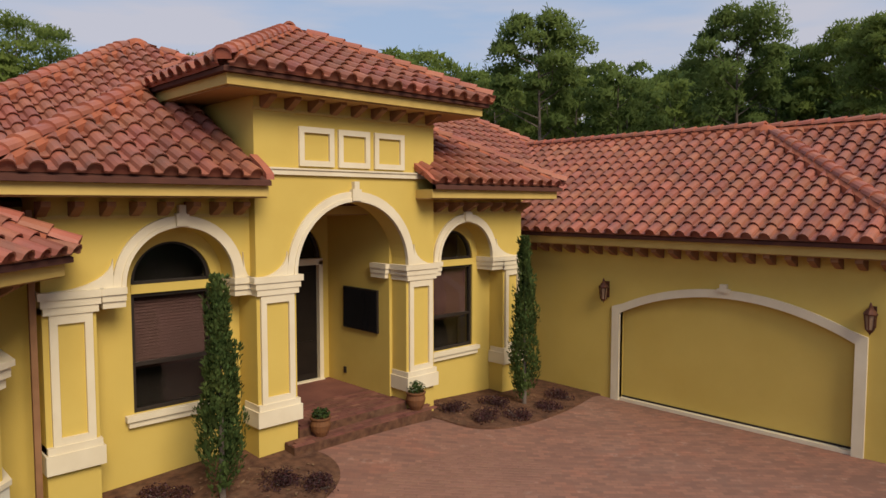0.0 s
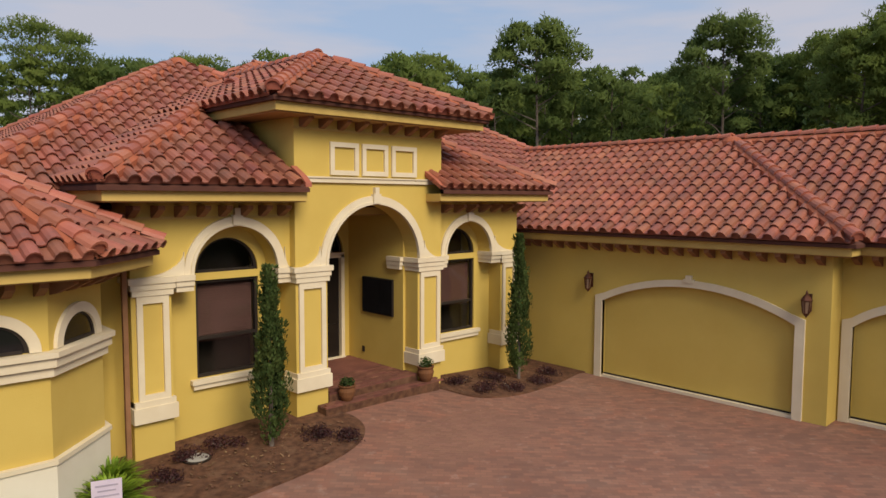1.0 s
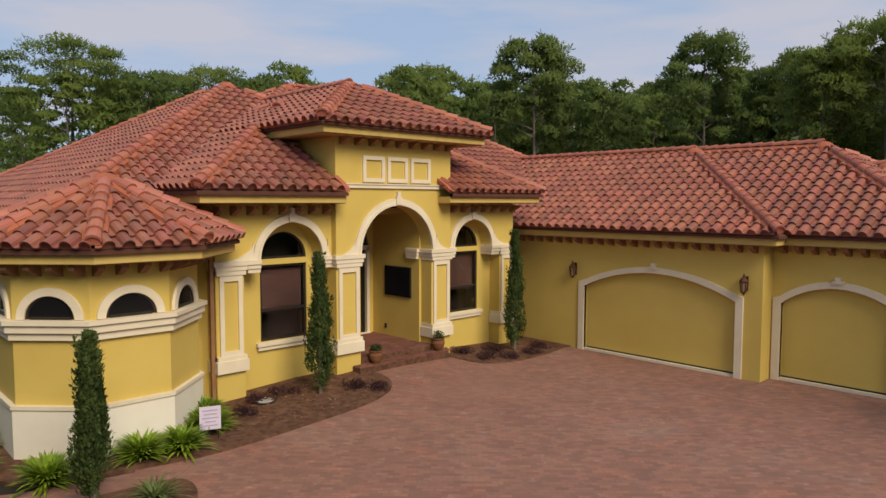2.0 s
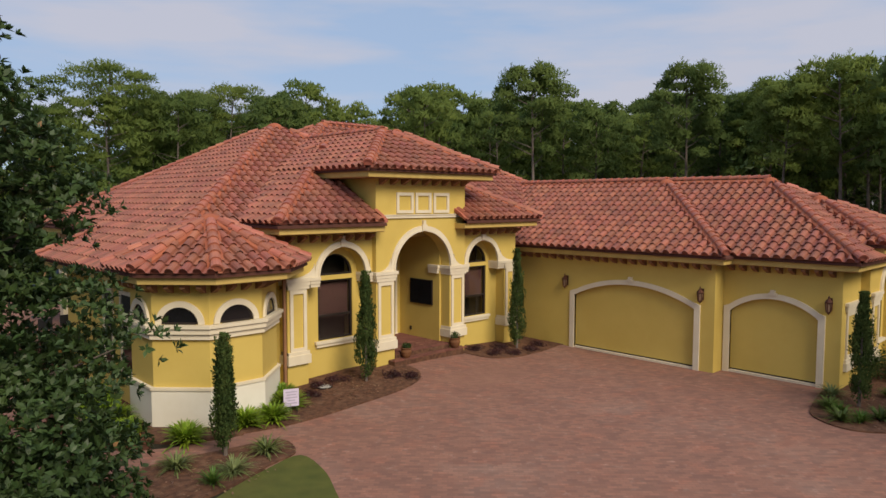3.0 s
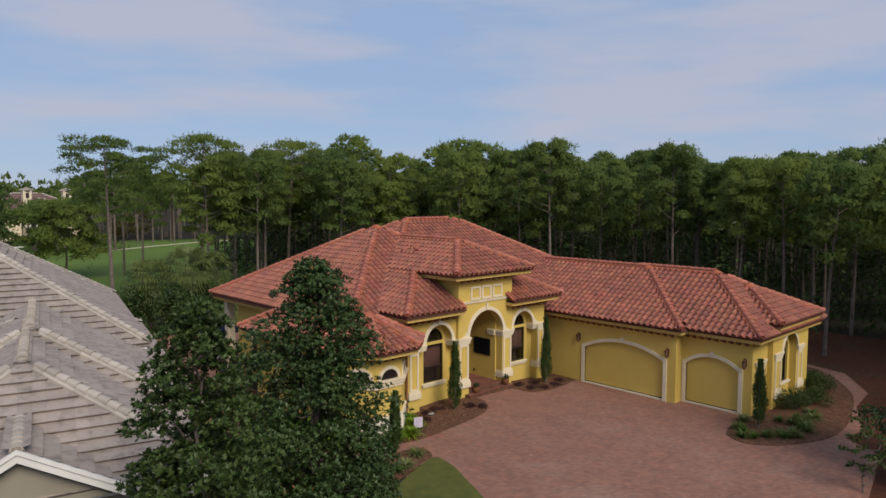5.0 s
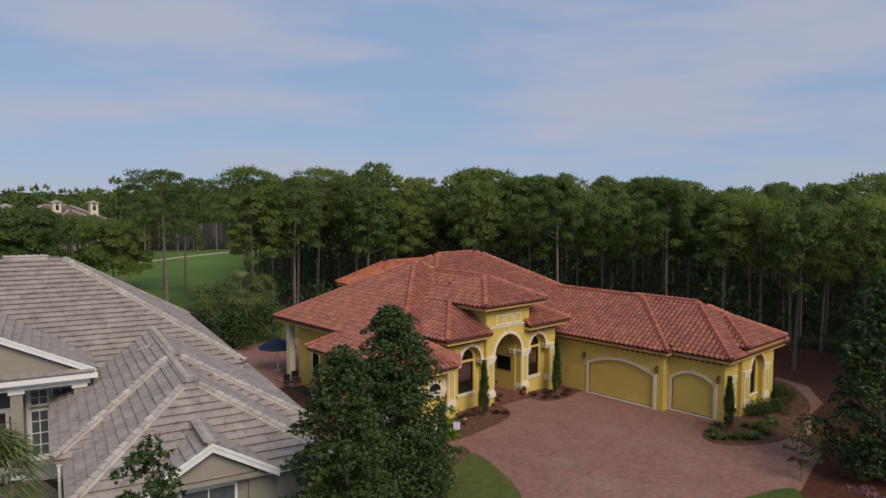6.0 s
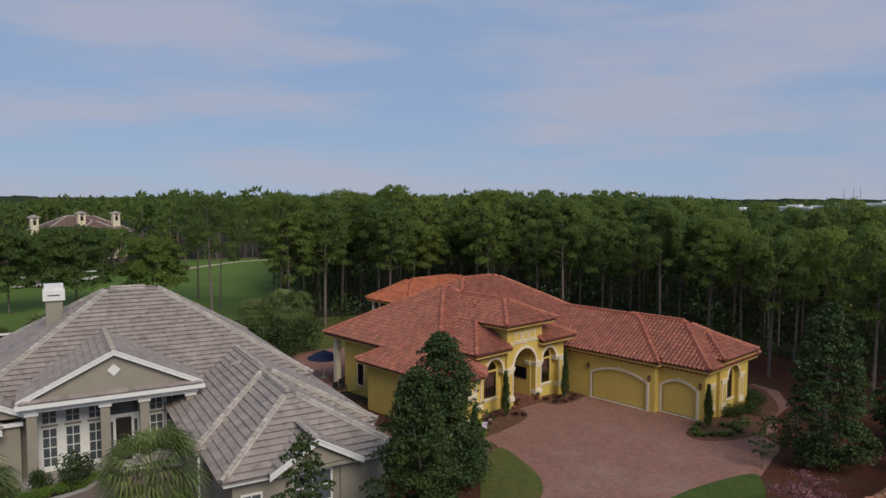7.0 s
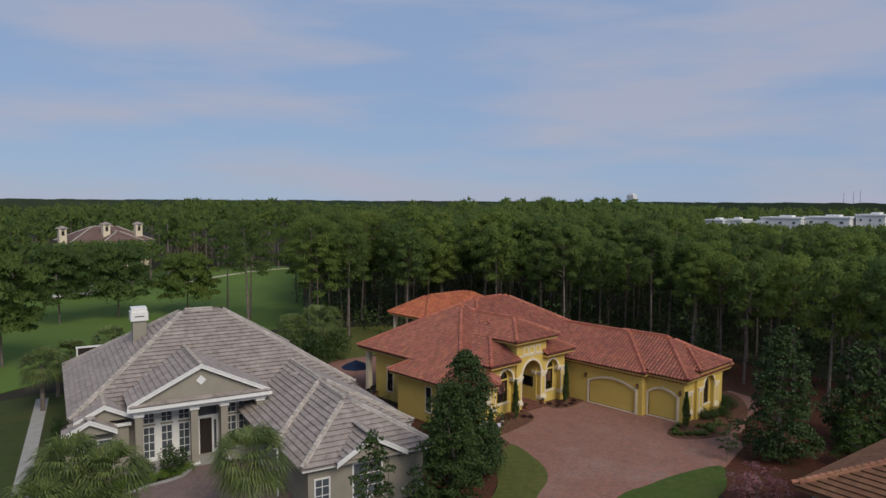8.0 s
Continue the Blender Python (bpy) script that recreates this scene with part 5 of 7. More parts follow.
def rosettes(centres, radii, n, size, rng, per=8, aspect=0.42):
    """Whorls of stiff leaves at the twig ends of each bough; verts in fours, and normals that follow the bough."""
    c, r = np.asarray(centres, float), np.asarray(radii, float)
    w = r[:, 0] ** 1.6
    pick = rng.choice(len(c), n, p=w / w.sum())
    d = rng.normal(size=(n, 3))
    d[:, 2] = np.where(d[:, 2] < -0.25, -d[:, 2], d[:, 2])
    d /= np.linalg.norm(d, axis=1)[:, None]
    tip = c[pick] + d * r[pick] * rng.uniform(0.6, 1.05, n)[:, None]
    axis = d + np.array([0, 0, 0.55]) + rng.normal(size=(n, 3)) * 0.25
    axis /= np.linalg.norm(axis, axis=1)[:, None]
    tip, axis = np.repeat(tip, per, 0), np.repeat(axis, per, 0)
    m = len(tip)
    side = np.cross(axis, rng.normal(size=(m, 3)))
    side /= np.linalg.norm(side, axis=1)[:, None] + 1e-9
    tilt = rng.uniform(0.35, 1.25, m)[:, None]
    way = axis * np.cos(tilt) + side * np.sin(tilt)
    flat = np.cross(way, axis)
    flat /= np.linalg.norm(flat, axis=1)[:, None] + 1e-9
    nrm = np.cross(flat, way)
    s = size * rng.uniform(0.65, 1.25, m)[:, None]
    v = np.stack([tip, tip + way * s * 0.55 + flat * s * aspect * 0.5 + nrm * s * 0.06, tip + way * s - nrm * s * 0.10, tip + way * s * 0.55 - flat * s * aspect * 0.5 + nrm * s * 0.06], 1)
    face = np.cross(v[:, 1] - v[:, 0], v[:, 3] - v[:, 0])
    face /= np.linalg.norm(face, axis=1)[:, None] + 1e-9
    back = (face * axis).sum(1) < 0
    v[back] = v[back][:, ::-1]
    face[back] *= -1
    soft = face * 0.9 + np.repeat(d, per, 0) * 0.4 + np.array([0, 0, 0.2])
    soft /= np.linalg.norm(soft, axis=1)[:, None]
    return v.reshape(-1, 3), np.repeat(soft, 4, 0)


def broadleaf(name, label, seed, h, rad, n, size, material, shape=1.0, low=0.12, trunk=0.14, clusters=70, at=(0, 0, 0), bough=(0.17, 0.28), notch=None):
    """A broad-leaved evergreen of separate leafy boughs, wide below and narrow at the top; notch: height and bearing of a gap in the crown."""
    rng = np.random.default_rng(seed)
    t = thing(name, label, "tree", at)
    g = Geo()
    pts = [Vector((rng.normal(0, 0.08) * k, rng.normal(0, 0.08) * k, h * 0.92 * k / 5)) for k in range(6)]
    for k in range(5):
        limb(g, pts[k], pts[k + 1], trunk * (1 - k * 0.18), trunk * (1 - (k + 1) * 0.18), 8)
    lobe = rng.uniform(0, 2 * math.pi, 3)
    cs, rs = [], []
    for k in range(clusters):
        f = (k + 0.5) / clusters
        f = f ** 1.15
        z = h * (low + (0.97 - low) * f)
        ang = k * 2.39996 + rng.uniform(-0.4, 0.4)
        edge = rad * (1 - f) ** (0.62 * shape) * (0.6 + 0.4 * min(1, f / 0.15))
        edge *= 1.0 + 0.14 * math.sin(2 * ang + lobe[0] + 7 * f) + 0.12 * math.sin(3 * ang + lobe[1] - 11 * f)
        if notch:
            edge *= 1 - 0.6 * math.exp(-((f - notch[0]) / 0.06) ** 2) * max(0.0, math.cos(ang - notch[1]))
        reach = edge * (rng.uniform(0.62, 1.0) if k % 4 else rng.uniform(0.15, 0.6))
        c = (reach * math.cos(ang), reach * math.sin(ang), z + rng.uniform(-0.2, 0.2))
        q = rad * rng.uniform(*bough) * (1.15 - 0.45 * f)
        cs.append(c)
        rs.append((q, q, q * 0.62))
        if k % 5 == 0:
            elbow = (c[0] * 0.55 + rng.normal(0, 0.12), c[1] * 0.55 + rng.normal(0, 0.12), max(0.3, z - 0.55))
            limb(g, (0, 0, max(0.3, z - 0.7)), elbow, 0.04, 0.025, 5)
            limb(g, elbow, c, 0.025, 0.008, 5)
    part("trunk", g, BARK, t)
    v, soft = rosettes(cs, rs, n // 8, size, rng)
    foliage("crown", v, material, t, normals=soft)
    return t


def cypress(x, y, h, rad, seed, lean=0.0):
    rng = np.random.default_rng(seed)
    t = thing("italian_cypress", "slim dark green columnar cypress in mulch", "tree", (x, y, gz(x, y)), group="front cypresses")
    g = Geo()
    limb(g, (0, 0, 0), (0, 0, h * 0.85), 0.05, 0.015, 7)
    part("trunk", g, BARK, t)
    # upright sprigs, each a small spindle of scale leaves, some standing away from the column
    k = 150
    f0 = rng.uniform(0, 1, k) ** 0.85
    a0 = rng.uniform(0, 2 * math.pi, k)
    prof0 = rad * np.minimum(1, 0.5 + f0 * 2.6) * np.clip(1 - f0, 0, 1) ** 0.85 * rng.uniform(0.45, 1.15, k)
    pick = rng.integers(0, k, 11000)
    n = len(pick)
    along = rng.uniform(0, 1, n)
    ln = 0.55 * rng.uniform(0.6, 1.3, k)[pick]
    away = rng.uniform(0.05, 0.42, k)[pick]
    wide = 0.085 * np.clip(1.25 - f0[pick], 0.3, 1) * np.sin(np.pi * np.clip(0.12 + 0.88 * along, 0, 1)) ** 0.7
    q = rng.uniform(0, 2 * math.pi, n)
    f = np.clip(f0[pick] * 0.9 + along * ln / h, 0, 1)
    z = h * (0.03 + 0.97 * f)
    rr = prof0[pick] + away * ln * along * 0.5
    p = np.stack([rr * np.cos(a0[pick]) + wide * np.cos(q) + lean * f, rr * np.sin(a0[pick]) + wide * np.sin(q), z], 1)
    out = np.stack([np.cos(a0[pick]) + 0.8 * np.cos(q), np.sin(a0[pick]) + 0.8 * np.sin(q), 0 * z], 1)
    upv = out * 0.3 + rng.normal(size=(n, 3)) * 0.32 + np.array([0, 0, 1.0])
    upv /= np.linalg.norm(upv, axis=1)[:, None]
    side = np.cross(upv, out + rng.normal(size=(n, 3)) * 0.4)
    side /= np.linalg.norm(side, axis=1)[:, None]
    s = (0.075 * rng.uniform(0.6, 1.4, n))[:, None]
    v = np.stack([p, p + upv * s * 0.5 + side * s * 0.24, p + upv * s, p + upv * s * 0.5 - side * s * 0.24], 1).reshape(-1, 3)
    foliage("crown", v, CYP, t)
    return t


def blades(n, length, width, rng, rise=0.75, droop=0.6, segs=4):
    """Arching strap leaves from one root; verts as quads."""
    out = []
    for _ in range(n):
        a = rng.uniform(0, 2 * math.pi)
        e = rise + rng.normal(0, 0.22)
        ln = length * rng.uniform(0.6, 1.15)
        d = np.array([math.cos(a), math.sin(a), 0.0])
        s = np.array([-math.sin(a), math.cos(a), 0.0])
        pts = []
        for k in range(segs + 1):
            f = k / segs
            pts.append(d * ln * math.cos(e) * f + np.array([0, 0, ln * (math.sin(e) * f - droop * f * f * 0.6)]))
        for k in range(segs):
            w0, w1 = width * (1 - (k / segs) ** 2), width * (1 - ((k + 1) / segs) ** 2)
            out += [pts[k] - s * w0, pts[k] + s * w0, pts[k + 1] + s * w1, pts[k + 1] - s * w1]
    return np.array(out)


LIRI = leaf_mat("lily_grass_leaves", (0.12, 0.175, 0.04), (0.07, 0.11, 0.025))
FLAX = leaf_mat("flax_leaves", (0.20, 0.24, 0.09), (0.13, 0.17, 0.05))
STRAPY = leaf_mat("lily_leaves", (0.10, 0.19, 0.03), (0.06, 0.12, 0.02))
PURPLE = leaf_mat("purple_leaves", (0.085, 0.032, 0.032), (0.052, 0.02, 0.022))
PINKTWIG = leaf_mat("pink_twigs", (0.50, 0.25, 0.27), (0.17, 0.06, 0.065))
FRESHLEAF = leaf_mat("fresh_leaves", (0.105, 0.165, 0.03), (0.06, 0.11, 0.022))
LIGHTLEAF = leaf_mat("light_leaves", (0.080, 0.124, 0.032), (0.052, 0.088, 0.024))


def clump(name, label, category, x, y, n, length, width, material, seed, rise=0.9, droop=0.6, group=""):
    rng = np.random.default_rng(seed)
    t = thing(name, label, category, (x, y, gz(x, y) + 0.04), group=group)
    foliage("leaf_tuft", blades(n, length, width, rng, rise, droop), material, t)
    g = Geo()
    limb(g, (0, 0, -0.06), (0, 0, 0.08), 0.06, 0.03, 6)
    part("root_crown", g, BARK, t)
    return t


def bush(name, label, x, y, r, h, n, size, material, seed, group="", z=None):
    rng = np.random.default_rng(seed)
    t = thing(name, label, "shrub", (x, y, gz(x, y) if z is None else z), group=group)
    cs = [(rng.normal(0, r * 0.4), rng.normal(0, r * 0.4), h * rng.uniform(0.35, 0.7)) for _ in range(12)]
    rs = [(r * 0.5, r * 0.5, h * 0.34)] * 12
    g = Geo()
    for c in cs[:6]:
        limb(g, (0, 0, 0), c, 0.025, 0.01, 5)
    part("stem", g, BARK, t)
    tagged(foliage("leafage", leaves(cs, rs, n, size, rng, 0.5, 0.3, 0.4), material, t), kind="stuff")
    return t


# front beds
cypress(-9.25, -0.85, 3.35, 0.33, 1)
cypress(-2.05, -0.75, 3.75, 0.30, 2)
cypress(-15.0, -3.3, 2.7, 0.24, 3)
cypress(-0.75, -11.85, 3.15, 0.32, 4)
for i, (x, y) in enumerate(((-15.3, -1.9), (-13.75, -1.85), (-13.05, -1.95), (-12.2, -1.25), (-12.0, -0.6), (-16.2, -0.6), (-16.0, 0.8))):
    clump("fern", "bright green fern against the white bay base", "fern", x, y, 420, 0.80, 0.04, FERN, 20 + i, 0.95, 0.65, "ferns by the bay")
for i, (x, y) in enumerate(((-14.25, -3.75), (-15.35, -4.35), (-16.1, -3.3), (-1.0, -12.9), (1.0, -13.3), (-0.2, -11.0), (3.2, -12.8))):
    clump("flax_lily", "pale striped flax lily clump in mulch", "plant", x, y, 120, 0.72, 0.022, FLAX, 40 + i, 0.8, 0.75, "flax lilies")
for i, (x, y) in enumerate(((-1.9, -11.7), (-2.3, -12.3), (-1.3, -13.2), (0.5, -13.2), (1.8, -12.6), (0.8, -12.2), (-15.9, -4.6))):
    clump("day_lily", "green strap-leaved lily clump in mulch", "plant", x, y, 90, 0.6, 0.02, STRAPY, 60 + i, 1.0, 0.7, "day lilies")
for i, (x, y) in enumerate(((-1.6, -11.35), (-2.5, -11.9), (-1.7, -12.6), (0.9, -12.75), (0.3, -13.55), (1.4, -13.05))):
    clump("border_lily", "dark green strappy lily clump at the garage corner", "plant", x, y, 80, 0.72, 0.03, LIRI, 90 + i, 0.85, 0.7, "border lilies")
for i, (x, y) in enumerate(((-0.75, -13.35), (2.3, -13.1))):
    clump("flax_lily", "pale striped flax lily clump in mulch", "plant", x, y, 130, 0.85, 0.036, FLAX, 98 + i, 0.75, 0.75, "flax lilies")
for i, (x, y) in enumerate(((-8.35, -1.0), (-8.0, -1.5), (-10.6, -0.3), (-11.2, -0.9), (-9.9, -0.2), (-3.75, -0.2), (-3.6, -1.0), (-2.9, -1.3), (-1.9, -1.3), (-1.0, -0.9), (-2.7, -0.4))):
    bush("purple_shrub", "low dark purple shrub in mulch", x, y, 0.34, 0.24, 700, 0.05, PURPLE, 80 + i, "low purple shrubs")
for i, (x, y, r, h) in enumerate(((3.4, -12.0, 1.0, 1.1), (5.2, -12.1, 0.9, 0.9), (7.2, -11.7, 0.9, 1.2), (8.6, -10.9, 0.8, 1.0))):
    bush("round_shrub", "rounded dark green shrub below the end window", x, y, r, h, 2600, 0.09, SHRUB, 120 + i, "shrubs by the end wall")
bush("broad_shrub", "leafy green shrub at the bay corner", -16.6, 1.3, 0.7, 1.1, 900, 0.16, FERN, 131)
rngp = np.random.default_rng(9)


def pot(x, y, z, s, label, tall):
    p = thing("flower_pot", label, "flower pot", (x, y, z))
    part("vessel", lathe([(0.13 * s, 0), (0.2 * s, 0.12 * s), (0.235 * s, 0.26 * s), (0.21 * s, 0.36 * s), (0.24 * s, 0.40 * s), (0.24 * s, 0.43 * s), (0.20 * s, 0.43 * s), (0.19 * s, 0.38 * s)], 20), TERRA, p)
    v = leaves([(0, 0, 0.43 * s + tall * 0.3)], [(0.22 * s, 0.22 * s, tall * 0.4)], 220, 0.07, rngp, 0.5, 0.3, 0.2)
    foliage("plant", v, SHRUB, p, "small dark potted plant")


pot(-7.05, -0.16, 0.435, 0.8, "round terracotta pot on the porch step", 0.22)
pot(-4.78, -0.17, 0.435, 0.85, "tall terracotta pot beside the porch pier", 0.3)
yb = thing("yard_sign", "small white printed sign card among ferns", "sign", (-12.4, -1.75, -0.14))
yb.rotation_euler = (0, 0, radians(-20))
SIGNWHITE = mat("sign_card", (0.66, 0.58, 0.70), (0.60, 0.53, 0.66), 0.6, 6, 60, 0.02)
SIGNGREY = mat("sign_print", (0.42, 0.38, 0.48), (0.38, 0.34, 0.44), 0.6, 6, 60, 0.02)
part("card", Geo().box(-0.2, 0.2, -0.012, 0.012, 0.4, 0.86), SIGNWHITE, yb)
for i, wd in enumerate((0.15, 0.12, 0.16, 0.1, 0.14)):
    part("print_bar", Geo().box(-wd, wd, -0.016, -0.012, 0.77 - i * 0.075, 0.795 - i * 0.075), SIGNGREY, yb)
for x in (-0.15, 0.15):
    part("stake", Geo().box(x - 0.01, x + 0.01, -0.01, 0.01, -0.1, 0.46), FRAME, yb)
vb = thing("valve_cover", "pale oval utility cover lying in mulch", "cover", (-10.5, -0.45, gz(-10.5, -0.45) + 0.05))
part("lid", lathe([(0.20, 0.0), (0.21, 0.03), (0.18, 0.045)], 20), CONC, vb)
part("lid_rim", lathe([(0.25, 0.0), (0.25, 0.02), (0.22, 0.025)], 20), FRAME, vb)

# trees near the house
broadleaf("magnolia_tree", "tall dark glossy magnolia in pine straw", 11, 8.45, 3.0, 124000, 0.125, MAGN, 0.85, 0.03, 0.2, 240, (-20.4, -5.95, 0), (0.19, 0.31), (0.57, -0.3))
broadleaf("magnolia_tree", "lighter leafy young magnolia, loosely branched", 12, 8.35, 2.1, 72000, 0.12, LIGHTLEAF, 0.8, 0.05, 0.12, 120, (-26.0, -10.3, 0), (0.2, 0.34))
broadleaf("holly_tree", "slim young evergreen before the grey wing", 13, 7.4, 1.5, 15000, 0.13, LIGHTLEAF, 0.8, 0.25, 0.1, 60, (-32.6, -11.6, 0))
broadleaf("magnolia_tree", "big dark magnolia at the wood edge", 14, 9.9, 3.0, 52000, 0.16, MAGN, 0.9, 0.05, 0.2, 120, (-1.7, -19.6, 0))
broadleaf("magnolia_tree", "dark evergreen beside the woods", 15, 8.0, 3.0, 28000, 0.2, MAGN, 0.8, 0.05, 0.18, 80, (6.0, -22.5, 0))
broadleaf("young_tree", "thin young tree with sparse leaves", 16, 3.0, 0.85, 2600, 0.10, LIGHTLEAF, 0.6, 0.3, 0.035, 22, (-4.9, -17.2, 0))
broadleaf("crape_myrtle", "crape myrtle bush full of pale pink blossom", 17, 2.5, 2.0, 13000, 0.085, PINKTWIG, 0.45, 0.1, 0.06, 46, (-10.7, -21.8, 0))
for i, (x, y, h, r) in enumerate(((0.6, -24.3, 3.0, 1.7), (3.2, -25.2, 3.6, 1.9), (6.2, -25.9, 3.4, 1.8), (9.2, -26.2, 4.2, 2.1), (4.2, -22.6, 3.3, 1.6), (11.5, -24.0, 4.6, 2.2))):
    broadleaf("garden_shrub", "fresh green leafy shrub at the wood edge", 60 + i, h, r, 10000, 0.115, FRESHLEAF, 0.6, 0.06, 0.05, 44, (x, y, 0))


# dry leaves and chips that lie about on the beds
def leaf_litter():
    rng = np.random.default_rng(77)
    out = []
    for cx, cy, rx, ry, n in ((-10.2, -1.0, 2.6, 1.0, 240), (-2.6, -0.7, 1.6, 0.7, 60), (-0.5, -12.6, 2.2, 1.2, 160), (-16.0, -4.3, 1.6, 1.0, 120), (-12.0, -16.5, 8.0, 1.2, 120)):
        for _ in range(n):
            a, q = rng.uniform(0, 2 * math.pi), math.sqrt(rng.uniform(0, 1))
            x, y = cx + rx * q * math.cos(a), cy + ry * q * math.sin(a)
            p = np.array([x, y, gz(x, y) + 0.062])
            b = rng.uniform(0, math.pi)
            u, v = np.array([math.cos(b), math.sin(b), rng.normal(0, 0.25)]), np.array([-math.sin(b), math.cos(b), rng.normal(0, 0.25)])
            s = rng.uniform(0.02, 0.055)
            out += [p - u * s, p + v * s * 0.45, p + u * s, p - v * s * 0.45]
    v = np.array(out)
    v[:, 2] += 0.01
    me = bpy.data.meshes.new("leaf_litter")
    me.from_pydata(v.tolist(), [], quads(v))
    me.materials.append(leaf_mat("dry_litter", (0.26, 0.16, 0.09), (0.15, 0.08, 0.05), 0.1))
    tagged(new("leaf_litter", me), "dry leaves and pale chips scattered on mulch", "leaf litter", kind="stuff")


leaf_litter()


# single brick pavers before the porch, laid on the driveway's own grid
def driveway_pavers():
    tone = mat("paver_piece", (0.265, 0.137, 0.100), (0.232, 0.120, 0.090), 0.85, 0.8, 30, 0.2, obj=0.08, stain=(0.30, 0.21, 0.17), stain_scale=0.22, stain_amt=0.6)
    a, b, h, e = 0.100, 0.0475, 0.012, 0.006
    v = [(x * a, y * b, -0.02) for x, y in ((-1, -1), (1, -1), (1, 1), (-1, 1))] + [(x * a, y * b, h - 0.004) for x, y in ((-1, -1), (1, -1), (1, 1), (-1, 1))] + [(x * (a - e), y * (b - e), h) for x, y in ((-1, -1), (1, -1), (1, 1), (-1, 1))]
    f = [(8, 9, 10, 11)] + [(i + o, (i + 1) % 4 + o, (i + 1) % 4 + 4 + o, i + 4 + o) for o in (0, 4) for i in range(4)]
    me = bpy.data.meshes.new("paver")
    me.from_pydata(v, [], f)
    me.materials.append(tone)
    rng = np.random.default_rng(3)
    c = math.cos(radians(45))
    n = 0
    for j in range(-140, 60):
        for i in range(-80, 40):
            u, w = (i + 0.5 + 0.5 * (j % 2)) * 0.21, (j + 0.5) * 0.105
            x, y = c * (u + w), c * (w - u)
            if -7.3 < x < -4.4 and -3.6 < y < -1.75 and n < 300:
                ob = new("paver", me)
                ob.matrix_basis = pose(x, y, gz(x, y) + 0.006 + rng.uniform(0, 0.002), rng.normal(0, 0.3), rng.normal(0, 0.3), -45 + rng.normal(0, 0.6))
                ob.parent = bpy.data.objects["driveway"]
                n += 1


driveway_pavers()


# ---------------------------------------------------------------- the grey house next door
NM = pose(-30, 5, 0, 0, 0, -13)
grey = thing("grey_house", "taupe stucco house with grey tile roofs and white trim", "house")
grey.matrix_world = NM
NROOFS = [
    Hip(-11.7, 8.4, 2.8, 20.2, 4.15, 0.63),
    Hip(-0.85, 9.0, -6.2, 12.0, 3.45, 0.50),
    Hip(-0.45, 8.35, -10.5, 6.0, 3.35, 0.555),
]
roof_part(grey, NROOFS, flat_tile(0.33, 0.46, 0), 0.33, 0.41, GTILE, GCAP, name="grey_roof", fascia=WHITE, soffit=WHITE)
part("wall", Geo().box(-11.5, 7.8, 2.8, 18.3, 0, 4.1), GWALL, grey)
part("wing_wall", Geo().box(0.15, 7.75, -9.9, 4.0, 0, 3.38), GWALL, grey)
part("wing_step_wall", Geo().box(-0.3, 0.15, -5.6, 4.0, 0, 3.4), GWALL, grey)


